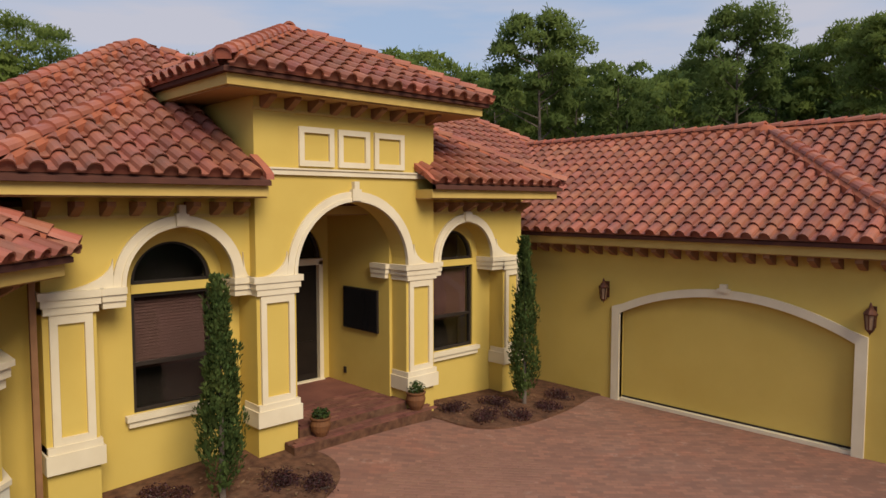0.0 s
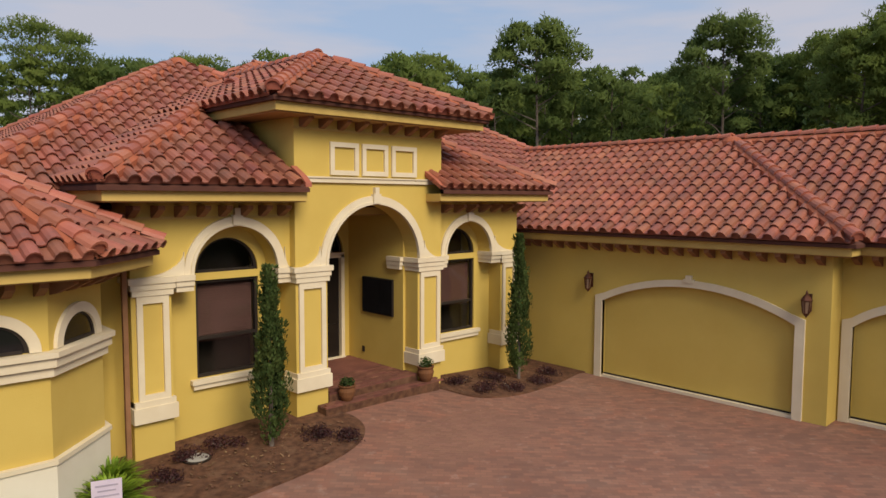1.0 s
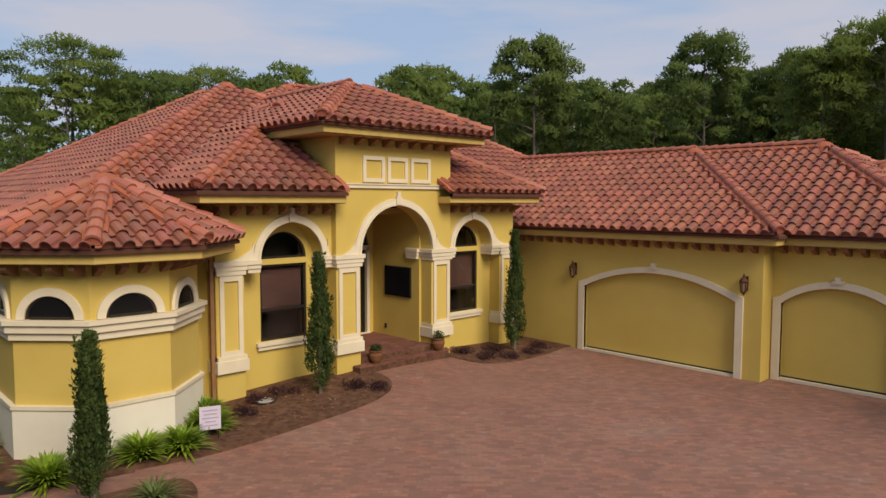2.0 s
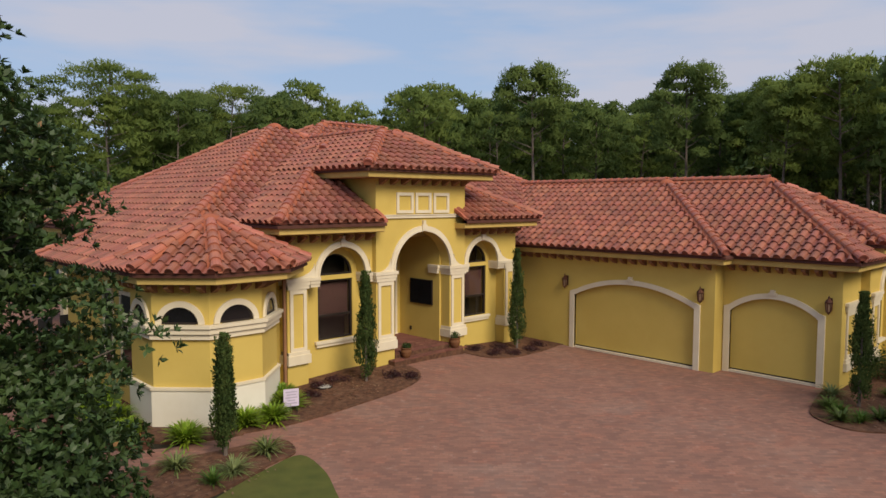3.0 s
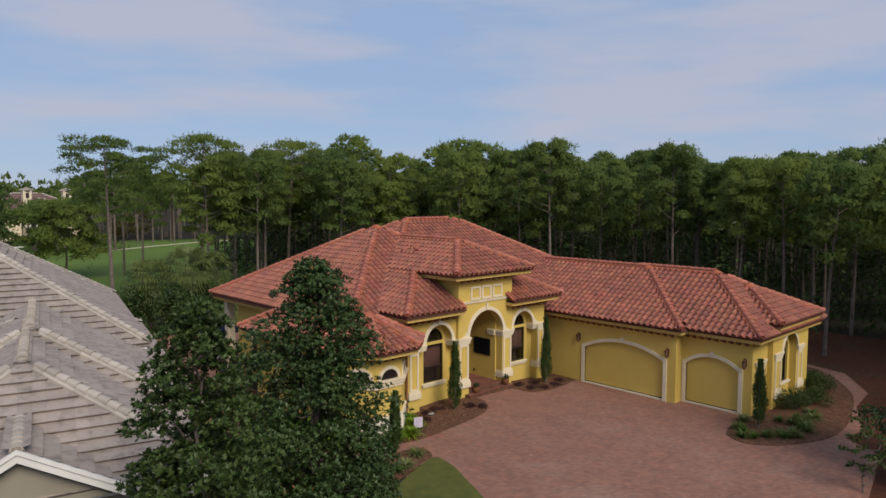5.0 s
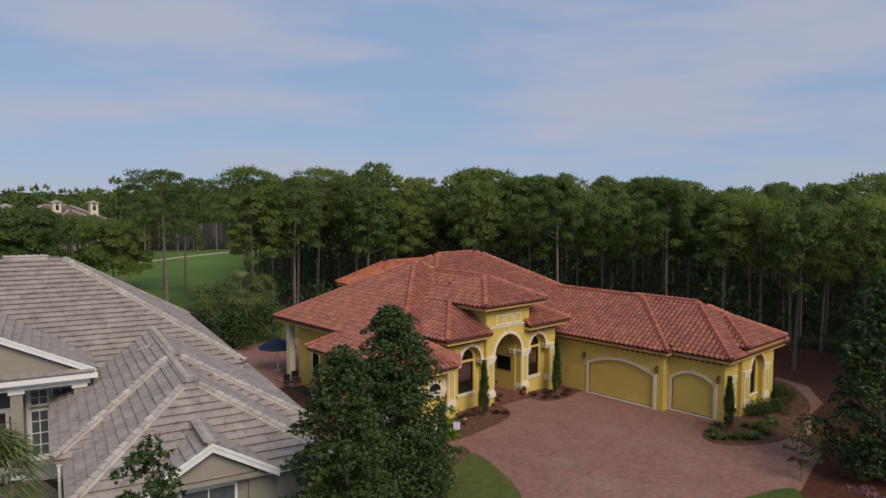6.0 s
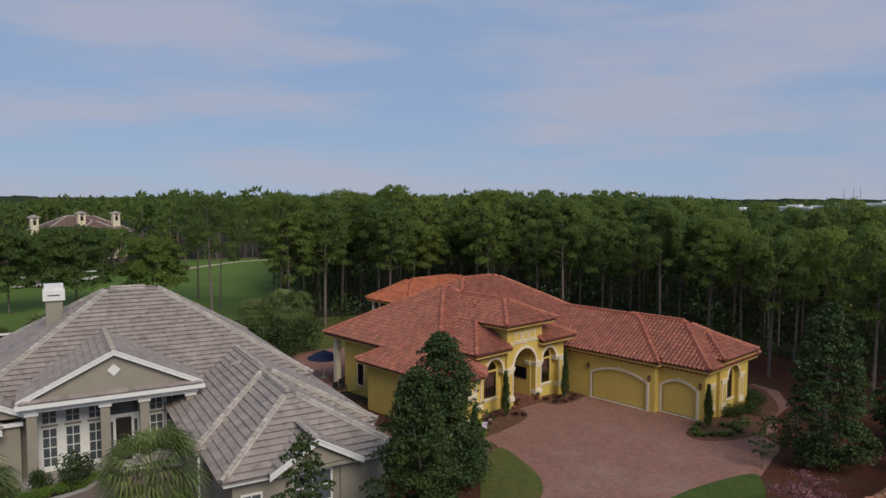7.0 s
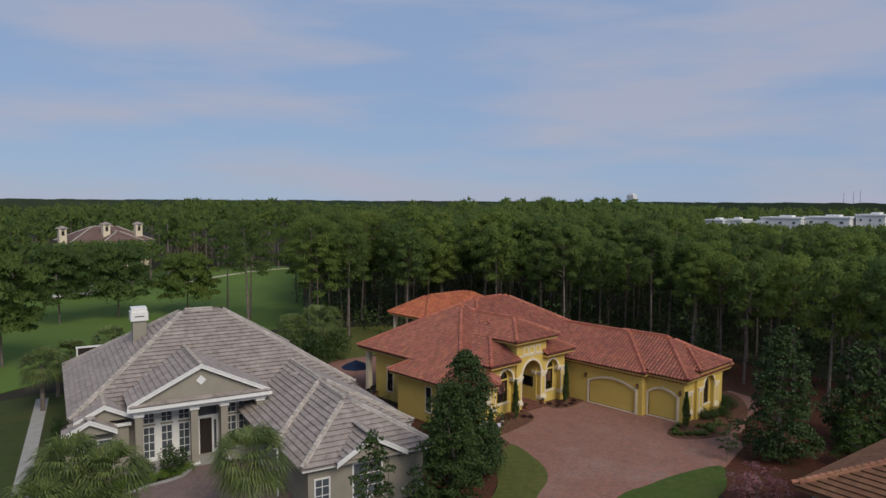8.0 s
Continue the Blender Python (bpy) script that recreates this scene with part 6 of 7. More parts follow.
def gable(cx, half, v0, v1, ze, slope, depth_mat=GTILE):
    """A gabled porch roof facing the front, tiled on both slopes, with white raking boards."""
    zr = ze + slope * half
    frames = []
    cosv = 1 / math.hypot(1, slope)
    expo, w = 0.41, 0.33
    for sx in (-1, 1):
        up = np.array([-sx * cosv, 0, slope * cosv])
        across = np.array([0, sx * 1.0, 0])
        normal = np.cross(across, up)
        for i in range(int(half / (expo * cosv)) + 1):
            d = i * expo * cosv
            vm = min(v1, 2.2 + (ze + slope * d - 4.3) / 0.60 + 0.6) if cx < 0 else v1
            q = v0
            while q < vm:
                y = q if sx > 0 else q + w
                frames.append((np.array([cx + sx * (half - d), y, ze + slope * d]) + normal * 0.01, across, up, normal, (0, 0, 0), None))
                q += w
    deck = Geo()
    deck.add([(cx - half, v0, ze - 0.02), (cx, v0, zr - 0.02), (cx + half, v0, ze - 0.02), (cx - half, v1, ze - 0.02), (cx, v1, zr - 0.02), (cx + half, v1, ze - 0.02),
              (cx - half, v0, ze - 0.14), (cx, v0, zr - 0.14), (cx + half, v0, ze - 0.14), (cx - half, v1, ze - 0.14), (cx, v1, zr - 0.14), (cx + half, v1, ze - 0.14)],
             [(0, 1, 4, 3), (1, 2, 5, 4), (6, 9, 10, 7), (7, 10, 11, 8), (0, 6, 7, 1), (1, 7, 8, 2), (0, 3, 9, 6), (2, 8, 11, 5), (3, 4, 10, 9), (4, 5, 11, 10)])
    dk = deck.ob("gable_roof", UNDER, grey)
    v, f = joined(frames, flat_tile(w, 0.46, 0))
    tagged(mesh_ob("tile_field", v, f, depth_mat, dk), kind="stuff")
    caps = []
    for i in range(int((v1 - v0) / 0.36)):
        caps.append((np.array([cx, v0 + i * 0.36, zr + 0.04]), np.array([1.0, 0, 0]), np.array([0, 1.0, 0]), np.array([0, 0, 1.0]), (0, 0, 0)))
    v, f = joined(caps, cap_tile(0.27, 0.42, 0.11))
    tagged(mesh_ob("ridge_cap", v, f, GCAP, dk), kind="stuff")
    for sx in (-1, 1):
        rk = Geo()
        a0, a1 = Vector((cx + sx * (half + 0.05), v0 - 0.06, ze - 0.24)), Vector((cx, v0 - 0.06, zr - 0.2))
        for hgt, off, y0 in ((0.20, 0.0, -0.05), (0.10, 0.2, -0.09)):
            rk.add([(p.x, v0 + y, p.z + off + k) for y in (y0, 0.02) for p in (a0, a1) for k in (0, hgt)], [(0, 2, 3, 1), (4, 5, 7, 6), (1, 3, 7, 5), (0, 4, 6, 2), (0, 1, 5, 4), (2, 6, 7, 3)])
        part("raking_board", rk, WHITE, dk)
    tri = Geo().add([(cx - half + 0.3, v0 + 0.25, ze - 0.2), (cx + half - 0.3, v0 + 0.25, ze - 0.2), (cx, v0 + 0.25, zr - 0.28), (cx - half + 0.3, v0 + 0.4, ze - 0.2), (cx + half - 0.3, v0 + 0.4, ze - 0.2), (cx, v0 + 0.4, zr - 0.28)], [(0, 1, 2), (5, 4, 3), (0, 3, 4, 1), (1, 4, 5, 2), (2, 5, 3, 0)])
    part("pediment", tri, GWALL, dk)
    return dk


gd = gable(-3.7, 4.65, 0.85, 9.7, 5.12, 0.485)
d45 = pose(-3.7, 1.08, 6.3, 0, 45, 0)
part("diamond", Geo().box(-0.24, 0.24, -0.03, 0.03, -0.24, 0.24, d45), WHITE, gd, "white diamond vent")
# a tiled apron and gutter along the foot of the pediment
ap = [(np.array([-8.3 + 0.33 * i, 0.6, 5.02]), np.array([1.0, 0, 0]), np.array([0, 0.90, 0.43]), np.array([0, -0.43, 0.90]), (0, 0, 0)) for i in range(28)]
vv, ff = joined(ap, flat_tile(0.33, 0.5, 0))
tagged(mesh_ob("apron_tiles", vv, ff, GTILE, gd), kind="stuff")
part("gutter", Geo().box(-8.45, 1.05, 0.42, 0.6, 4.82, 5.02), WHITE, gd)
part("beam", Geo().box(-8.1, 0.75, 0.9, 1.35, 4.48, 4.88), WHITE, gd)
gable(3.9, 2.25, -10.8, -7.6, 3.38, 0.56)
gable(-9.7, 1.75, 1.55, 4.5, 4.3, 0.5)
gable(-10.6, 1.55, 0.75, 3.0, 3.75, 0.5)
for u in (-7.7, -4.2, -2.2, 0.3):
    c = part("porch_column", Geo().box(u - 0.24, u + 0.24, 0.9, 1.38, 0.5, 4.34), GWALL, grey, "square taupe porch column")
    part("capital", Geo().box(u - 0.32, u + 0.32, 0.82, 1.46, 4.34, 4.48), WHITE, c)
    part("foot", Geo().box(u - 0.32, u + 0.32, 0.82, 1.46, 0.45, 0.62), WHITE, c)
part("porch_slab", Geo().box(-8.3, 1.2, 0.78, 2.8, 0, 0.5), CONC, grey)
NGLASS = mat("blue_grey_glass", (0.10, 0.115, 0.13), (0.07, 0.08, 0.09), 0.08, 2, 30, 0.0, spec=0.6)


def grid_window(u0, u1, z0, z1, v, cols, rows, name="window"):
    """A white-framed window with glazing bars, in the front plane v."""
    fr = 0.09
    w = part(name, Geo().box(u0, u0 + fr, v - 0.06, v + 0.02, z0, z1).box(u1 - fr, u1, v - 0.06, v + 0.02, z0, z1).box(u0 + fr, u1 - fr, v - 0.06, v + 0.02, z1 - fr, z1).box(u0 + fr, u1 - fr, v - 0.06, v + 0.02, z0, z0 + fr), WHITE, grey, "white-framed window with glazing bars")
    part("pane", Geo().box(u0 + fr, u1 - fr, v - 0.02, v - 0.005, z0 + fr, z1 - fr), NGLASS, w)
    for i in range(1, cols):
        u = u0 + (u1 - u0) * i / cols
        part("glazing_bar", Geo().box(u - 0.022, u + 0.022, v - 0.04, v - 0.015, z0 + fr, z1 - fr), WHITE, w)
    for j in range(1, rows):
        z = z0 + (z1 - z0) * j / rows
        part("glazing_bar", Geo().box(u0 + fr, u1 - fr, v - 0.045, v - 0.015, z - 0.022, z + 0.022), WHITE, w)
    return w


for u in (-6.9, -5.75, -4.6):
    grid_window(u - 0.42, u + 0.42, 0.75, 3.05, 2.8, 2, 4)
    grid_window(u - 0.42, u + 0.42, 3.2, 4.05, 2.8, 2, 2)
part("window_surround", Geo().box(-7.5, -4.05, 2.72, 2.79, 0.55, 0.75), WHITE, grey)
for a, b in ((-7.5, -7.32), (-6.48, -6.17), (-5.33, -5.02), (-4.18, -4.0)):
    part("window_post", Geo().box(a, b, 2.68, 2.79, 0.6, 4.1), WHITE, grey)
fd = part("front_door", Geo().box(-3.57, -2.73, 2.70, 2.79, 0.52, 3.0), FRAME, grey, "dark glazed front door with white surround")
for a, b in ((-4.02, -3.57), (-2.73, -2.28)):
    part("sidelight_frame", Geo().box(a, b, 2.66, 2.79, 0.52, 3.1), WHITE, fd)
    part("sidelight", Geo().box(a + 0.14, b - 0.14, 2.645, 2.7, 0.8, 2.9), NGLASS, fd)
part("door_head", Geo().box(-4.02, -2.28, 2.66, 2.79, 3.1, 3.3), WHITE, fd)
part("door_transom", Geo().box(-3.9, -2.4, 2.68, 2.78, 3.3, 4.0), NGLASS, fd)
for u in (-1.36, -0.46):
    grid_window(u - 0.42, u + 0.42, 0.75, 3.05, 2.78, 2, 4)
    grid_window(u - 0.42, u + 0.42, 3.2, 4.05, 2.78, 2, 2)
part("window_surround", Geo().box(-1.86, 0.04, 2.72, 2.79, 0.55, 0.75), WHITE, grey)
part("window_post", Geo().box(-1.90, -1.78, 2.68, 2.79, 0.6, 4.1), WHITE, grey)
grid_window(2.9, 4.9, 0.6, 2.9, -9.92, 2, 3)
grid_window(0.5, 1.5, 0.8, 2.4, -9.92, 2, 3)
grid_window(-11.0, -9.2, 0.8, 3.0, 1.74, 2, 3)
part("entry_wall", Geo().box(-12.0, -8.25, 1.75, 2.79, 0, 3.7), GWALL, grey)
part("entry_gutter", Geo().box(-9.3, -8.1, 1.5, 1.7, 3.72, 3.9), WHITE, grey)
part("corner_pilaster", Geo().box(5.3, 6.2, -10.02, -9.88, 0.0, 3.33), GWALL, grey)
part("base_course", Geo().box(0.1, 7.8, -9.98, -9.89, 0.55, 0.72), WHITE, grey)
part("downpipe", Geo().box(-0.72, -0.62, -6.62, -6.52, 0.0, 3.3), WHITE, grey)
ch = part("chimney", Geo().box(-6.9, -5.9, 11.7, 12.7, 5.6, 9.0), GWALL, grey, "square taupe chimney with white cap")
part("chimney_cap", Geo().box(-7.05, -5.75, 11.55, 12.85, 9.0, 9.7), WHITE, ch)
part("chimney_slot", Geo().box(-6.75, -6.05, 11.535, 11.56, 9.32, 9.39), FRAME, ch)
part("chimney_lid", Geo().box(-6.97, -5.83, 11.63, 12.77, 9.7, 10.05), WHITE, ch)


def fan_palm(x, y, h, rad, seed, z=0.0):
    rng = np.random.default_rng(seed)
    t = thing("fan_palm", "shaggy green fan palm before the house", "palm", (x, y, z), group="fan palms")
    g = Geo()
    limb(g, (0, 0, 0), (0, 0, h), 0.2, 0.16, 9)
    part("trunk", g, BARK, t)
    out = []
    for k in range(64):
        a = k * 2.4 + rng.uniform(-0.3, 0.3)
        e = rng.uniform(-0.75, 1.25)
        d = np.array([math.cos(a) * math.cos(e), math.sin(a) * math.cos(e), math.sin(e)])
        s = np.cross(d, [0, 0, 1.0])
        s /= np.linalg.norm(s)
        n = np.cross(s, d)
        root = np.array([0, 0, h]) + d * 0.1
        hub = root + d * rad * rng.uniform(0.40, 0.55)
        out += [root - s * 0.018, root + s * 0.018, hub + s * 0.012, hub - s * 0.012]
        for j in range(15):
            q = (j / 14 - 0.5) * 2.5
            f = d * math.cos(q) + s * math.sin(q)
            ln = rad * 0.62 * rng.uniform(0.8, 1.1)
            mid = hub + f * ln * 0.6 + n * 0.02
            tip = hub + f * ln - np.array([0, 0, ln * 0.38])
            w = np.cross(f, n) * 0.04
            out += [hub, mid + w, tip, mid - w]
    foliage("crown", np.array(out), PALM, t)
    return t


fan_palm(-35.2, -3.8, 3.9, 2.3, 1, 0.3)
fan_palm(-43.0, 1.6, 3.9, 2.3, 2, 0.2)
fan_palm(-44.8, -0.2, 3.0, 2.1, 3, 0.0)
fan_palm(-41.6, -0.2, 3.6, 2.2, 4, 0.2)
fan_palm(-42.9, -1.6, 2.6, 1.9, 9, 0.0)
fan_palm(-34.0, 36.0, 3.2, 1.9, 10)
fan_palm(-29.5, 38.5, 3.6, 2.0, 11)
fan_palm(-36.0, 33.0, 2.6, 1.8, 12)
fan_palm(-38.2, 29.0, 4.0, 2.0, 5)
fan_palm(-9.5, 29.5, 4.6, 2.3, 6)
fan_palm(-12.0, 31.0, 3.8, 2.2, 7)
fan_palm(-7.0, 31.5, 4.2, 2.2, 8)
bush("porch_shrub", "dark leafy shrub below the porch windows", -35.6, 6.4, 0.9, 1.9, 1500, 0.16, SHRUB, 210, z=0.45)
bush("porch_shrub", "dark leafy shrub beside the porch column", -37.2, 6.9, 0.6, 1.2, 800, 0.14, SHRUB, 211, z=0.45)
HEDGE = leaf_mat("hedge_leaves", (0.19, 0.29, 0.04), (0.13, 0.21, 0.03))
sheet("hedge_kerb", [(-39.7, 4.8), (-38.6, 5.2), (-37.6, 5.4), (-36.6, 5.25), (-35.85, 5.25), (-35.1, 5.5), (-34.5, 6.05), (-33.85, 7.2), (-34.15, 7.3), (-34.8, 6.35), (-35.3, 5.85), (-35.95, 5.62), (-36.6, 5.62), (-37.6, 5.75), (-38.7, 5.55), (-39.6, 5.15)], 0.1, CONC, 0.4, "pale concrete kerb round the porch hedge", "kerb")
for i in range(7):
    bush("hedge_plant", "clipped light green hedge plant", -39.2 + i * 0.74, 6.15 + (0.3 if i == 6 else 0.0), 0.6, 0.62, 1300, 0.075, HEDGE, 220 + i, "clipped porch hedge", z=0.35)

# ---------------------------------------------------------------- house with brown roof across the drive, and the rear pavilion
BROWN = mat("brown_tile", (0.185, 0.092, 0.050), (0.142, 0.069, 0.037), 0.85, 0.8, 40, 0.2, island=0.15)
BROWNCAP = mat("brown_cap", (0.32, 0.15, 0.088), (0.25, 0.115, 0.068), 0.8, 1.5, 40, 0.2, island=0.2)
brown = thing("brown_roof_house", "neighbouring house with tan-brown tile roof", "house", (-15.0, -25.2, 0))
brown.rotation_euler = (0, 0, math.radians(-7))
roof_part(brown, [Hip(0.0, 21.0, -16.8, 0.0, 3.7, 0.46)], flat_tile(0.33, 0.46, 0), 0.33, 0.41, BROWN, BROWNCAP, name="brown_roof", fascia=CORBEL, soffit=SOFFIT)
part("wall", Geo().box(0.7, 20.3, -16.1, -0.7, 0, 3.8), GWALL, brown)
pav = thing("pool_pavilion", "open pavilion with orange tile roof", "pavilion")
roof_part(pav, [Hip(0.0, 14.0, 21.0, 28.2, 4.8, 0.60)], barrel_tile(TILE_W, TILE_E + 0.05, 0.09), TILE_W, TILE_E, TILE_NEW, TILE_NEW, name="pavilion_roof")
for x in (0.6, 7.0, 13.4):
    for y in (21.6, 27.6):
        part("column", lathe([(0.24, 0), (0.24, 0.1), (0.18, 0.15), (0.17, 4.2), (0.25, 4.35), (0.25, 4.52)], 14, (x, y, 0)), TRIM, pav)
part("beam", Geo().box(0.35, 13.65, 21.35, 21.85, 4.3, 4.51), STUCCO, pav)
part("rear_wall", Geo().box(6.0, 13.4, 27.5, 27.8, 0, 4.5), STUCCO, pav)

BLUE = mat("blue_canvas", (0.012, 0.024, 0.06), (0.009, 0.018, 0.045), 0.8, 4, 60, 0.05)
um = thing("patio_umbrella", "dark blue patio umbrella, opened", "umbrella", (-12.6, 17.6, 0.05))
part("pole", lathe([(0.025, 0), (0.025, 2.5)], 8), WHITE, um)
part("canopy", lathe([(1.5, 1.75), (1.48, 1.8), (0.8, 2.2), (0.05, 2.5)], 8), BLUE, um)
part("foot", lathe([(0.3, 0), (0.3, 0.06), (0.05, 0.1)], 12), CONC, um)
IRON = mat("black_iron", (0.02, 0.02, 0.022), (0.014, 0.014, 0.015), 0.5, 8, 60, 0.05)
for i in range(4):
    x, y = -14.6 + i * 0.9, 12.6 + i * 0.5
    fe = thing("patio_chair", "dark metal patio chair on the deck", "chair", (x, y, 0.05), group="patio chairs")
    part("seat", Geo().box(-0.25, 0.25, -0.25, 0.25, 0.42, 0.46), IRON, fe)
    part("backrest", Geo().box(-0.25, 0.25, 0.22, 0.26, 0.5, 0.95), IRON, fe)
    for a in (-0.22, 0.22):
        for b in (-0.22, 0.22):
            part("leg", Geo().box(a - 0.015, a + 0.015, b - 0.015, b + 0.015, 0, 0.42), IRON, fe)

fe2 = thing("iron_fence", "low black iron fence beside the rear patio", "fence", (-15.6, 9.6, 0.03))
for z in (0.15, 0.95):
    part("rail", Geo().box(-1.6, 1.0, -0.015, 0.015, z, z + 0.035), IRON, fe2)
for i in range(14):
    x = -1.58 + i * 0.197
    part("picket", Geo().box(x - 0.009, x + 0.009, -0.009, 0.009, 0.0, 1.05), IRON, fe2)

# ---------------------------------------------------------------- the far house with three towers
BROWNF = mat("far_brown_tile", (0.19, 0.12, 0.10), (0.15, 0.095, 0.08), 0.85, 0.3, 5, 0.1, island=0.12)
far = thing("tower_house", "distant cream house with brown roof and small towers", "house", (-2.6, 0, 0))
roof_part(far, [Hip(0.5, 22.5, 160.0, 176.0, 7.2, 0.5), Hip(8.0, 18.5, 157.0, 172.0, 7.4, 0.5)], flat_tile(0.8, 1.1, 0), 0.8, 1.0, BROWNF, GCAP, name="far_roof", fascia=WHITE, soffit=WHITE)
part("wall", Geo().box(1.4, 21.6, 161, 175, 0, 7.0), TRIM, far)
part("front_wall", Geo().box(9, 17.5, 158, 171, 0, 7.1), TRIM, far)
for x in (10.4, 13.3, 16.1):
    part("window", Geo().box(x - 0.8, x + 0.8, 157.9, 158.02, 3.8, 6.0), NGLASS, far)
for x in (4.5, 20.0):
    part("window", Geo().box(x - 0.8, x + 0.8, 160.9, 161.02, 3.8, 6.0), NGLASS, far)
for x, y, zb in ((-0.5, 163, 6.7), (10.4, 163, 7.6), (19.0, 163, 7.5)):
    tw = part("tower", Geo().box(x - 0.9, x + 0.9, y - 0.9, y + 0.9, zb, zb + 4.2), TRIM, far)
    part("tower_opening", Geo().box(x - 0.35, x + 0.35, y - 0.93, y - 0.88, zb + 2.4, zb + 3.6), FRAME, tw)
    part("tower_roof", lathe([(1.7, zb + 4.2), (1.6, zb + 4.4), (0.1, zb + 5.0)], 4, (x, y, 0)), GTILE, tw)
part("balcony", Geo().box(8.5, 18, 155.5, 158, 3.2, 3.5), WHITE, far)

# white low-rise blocks and a tower block on the skyline
WHITES = ((183.0, 71.2, 8, 6, 12.4), (185.5, 65.6, 8, 6, 12.6), (188.5, 59.5, 6, 4, 11.8), (191.5, 51.8, 10, 13, 13.5), (195.4, 38.6, 12, 13.5, 13.9), (198.9, 27.0, 12, 8, 14.8))
FARWHITE = mat("far_white", (0.75, 0.75, 0.74), (0.68, 0.68, 0.67), 0.8, 0.05, 1, 0)
for px, py, w, d, h in WHITES:
    b = thing("white_building", "distant low white commercial building", "building", (px, py, 0), group="skyline blocks")
    part("body", Geo().box(-w / 2, w / 2, -d / 2, d / 2, 0, h), FARWHITE, b)
    part("parapet", Geo().box(-w / 2 - 0.3, w / 2 + 0.3, -d / 2 - 0.3, d / 2 + 0.3, h, h + 0.5), FARWHITE, b)
    part("roof_plant", Geo().box(-w * 0.22, w * 0.12, -d * 0.2, d * 0.1, h + 0.5, h + 1.1), FARWHITE, b)
    for k in range(3):
        part("window", Geo().box(-w / 2 - 0.1, -w / 2 + 0.05, -d / 2 + d * (k + 0.4) / 3, -d / 2 + d * (k + 0.6) / 3, h - 1.7, h - 1.0), NGLASS, b)
for i, (dx, dy) in enumerate(((0.958, 0.285), (0.961, 0.275), (0.963, 0.268))):
    rm = thing("radio_mast", "thin grey radio mast far on the horizon", "mast", (-52.8 + 1500 * dx, -38.3 + 1500 * dy, 0), group="far radio masts")
    part("pole", lathe([(0.5, 0), (0.35, 30), (0.2, 40 + 2 * i)], 6), NGLASS, rm)
    part("crossbar", Geo().box(-1.6, 1.6, -0.3, 0.3, 36, 36.7), NGLASS, rm)
tb = thing("tower_block", "pale tower block far on the horizon", "building", (1900, 1158, 0))
part("body", Geo().box(-12, 12, -12, 12, 0, 44), FARWHITE, tb)
for k in range(6):
    part("window", Geo().box(-12.2, -11.9, -10, 10, 14 + k * 4.5, 15.2 + k * 4.5), NGLASS, tb)
part("roof", Geo().box(-6, 6, -6, 6, 44, 48), FARWHITE, tb)


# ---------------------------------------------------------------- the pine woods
# dark tone carries the self-shading that these flat skyline prisms lack
DISTANT = mat("self_shaded_woods", (0.042, 0.062, 0.034), (0.026, 0.042, 0.024), 0.95, 0.02, 0.3, 0.3)
def in_woods(x, y):
    if y < -62 or x < -160:
        return False
    if y > 106:
        return not (-6 < x < 26 and 152 < y < 180) and not (14 < x < 45 and y < 129) and not (x < 14 and y < 112)
    if y > 36:
        return x > -4 + (y - 41) * 0.585 or (x < -105)
    if y > 24:
        return x > 13
    return x > 17.5 and not (x < 25 and -13 < y < -6)


def tallest(x, y):
    """How high the woods may stand before the white buildings and the far house."""
    d = math.hypot(x + 52.8, y + 38.3)
    a = math.degrees(math.atan2(y + 38.3, x + 52.8))
    if 12.0 < a < 26.2 and d < 272:
        return 18.9 - 0.0312 * d + 0.5 * math.sin(a * 9.0) + 0.4 * math.sin(a * 23.0 + d)
    if 69.2 < a < 79.2 and d < 202:
        return 18.6 - 0.054 * d
    return 21.0


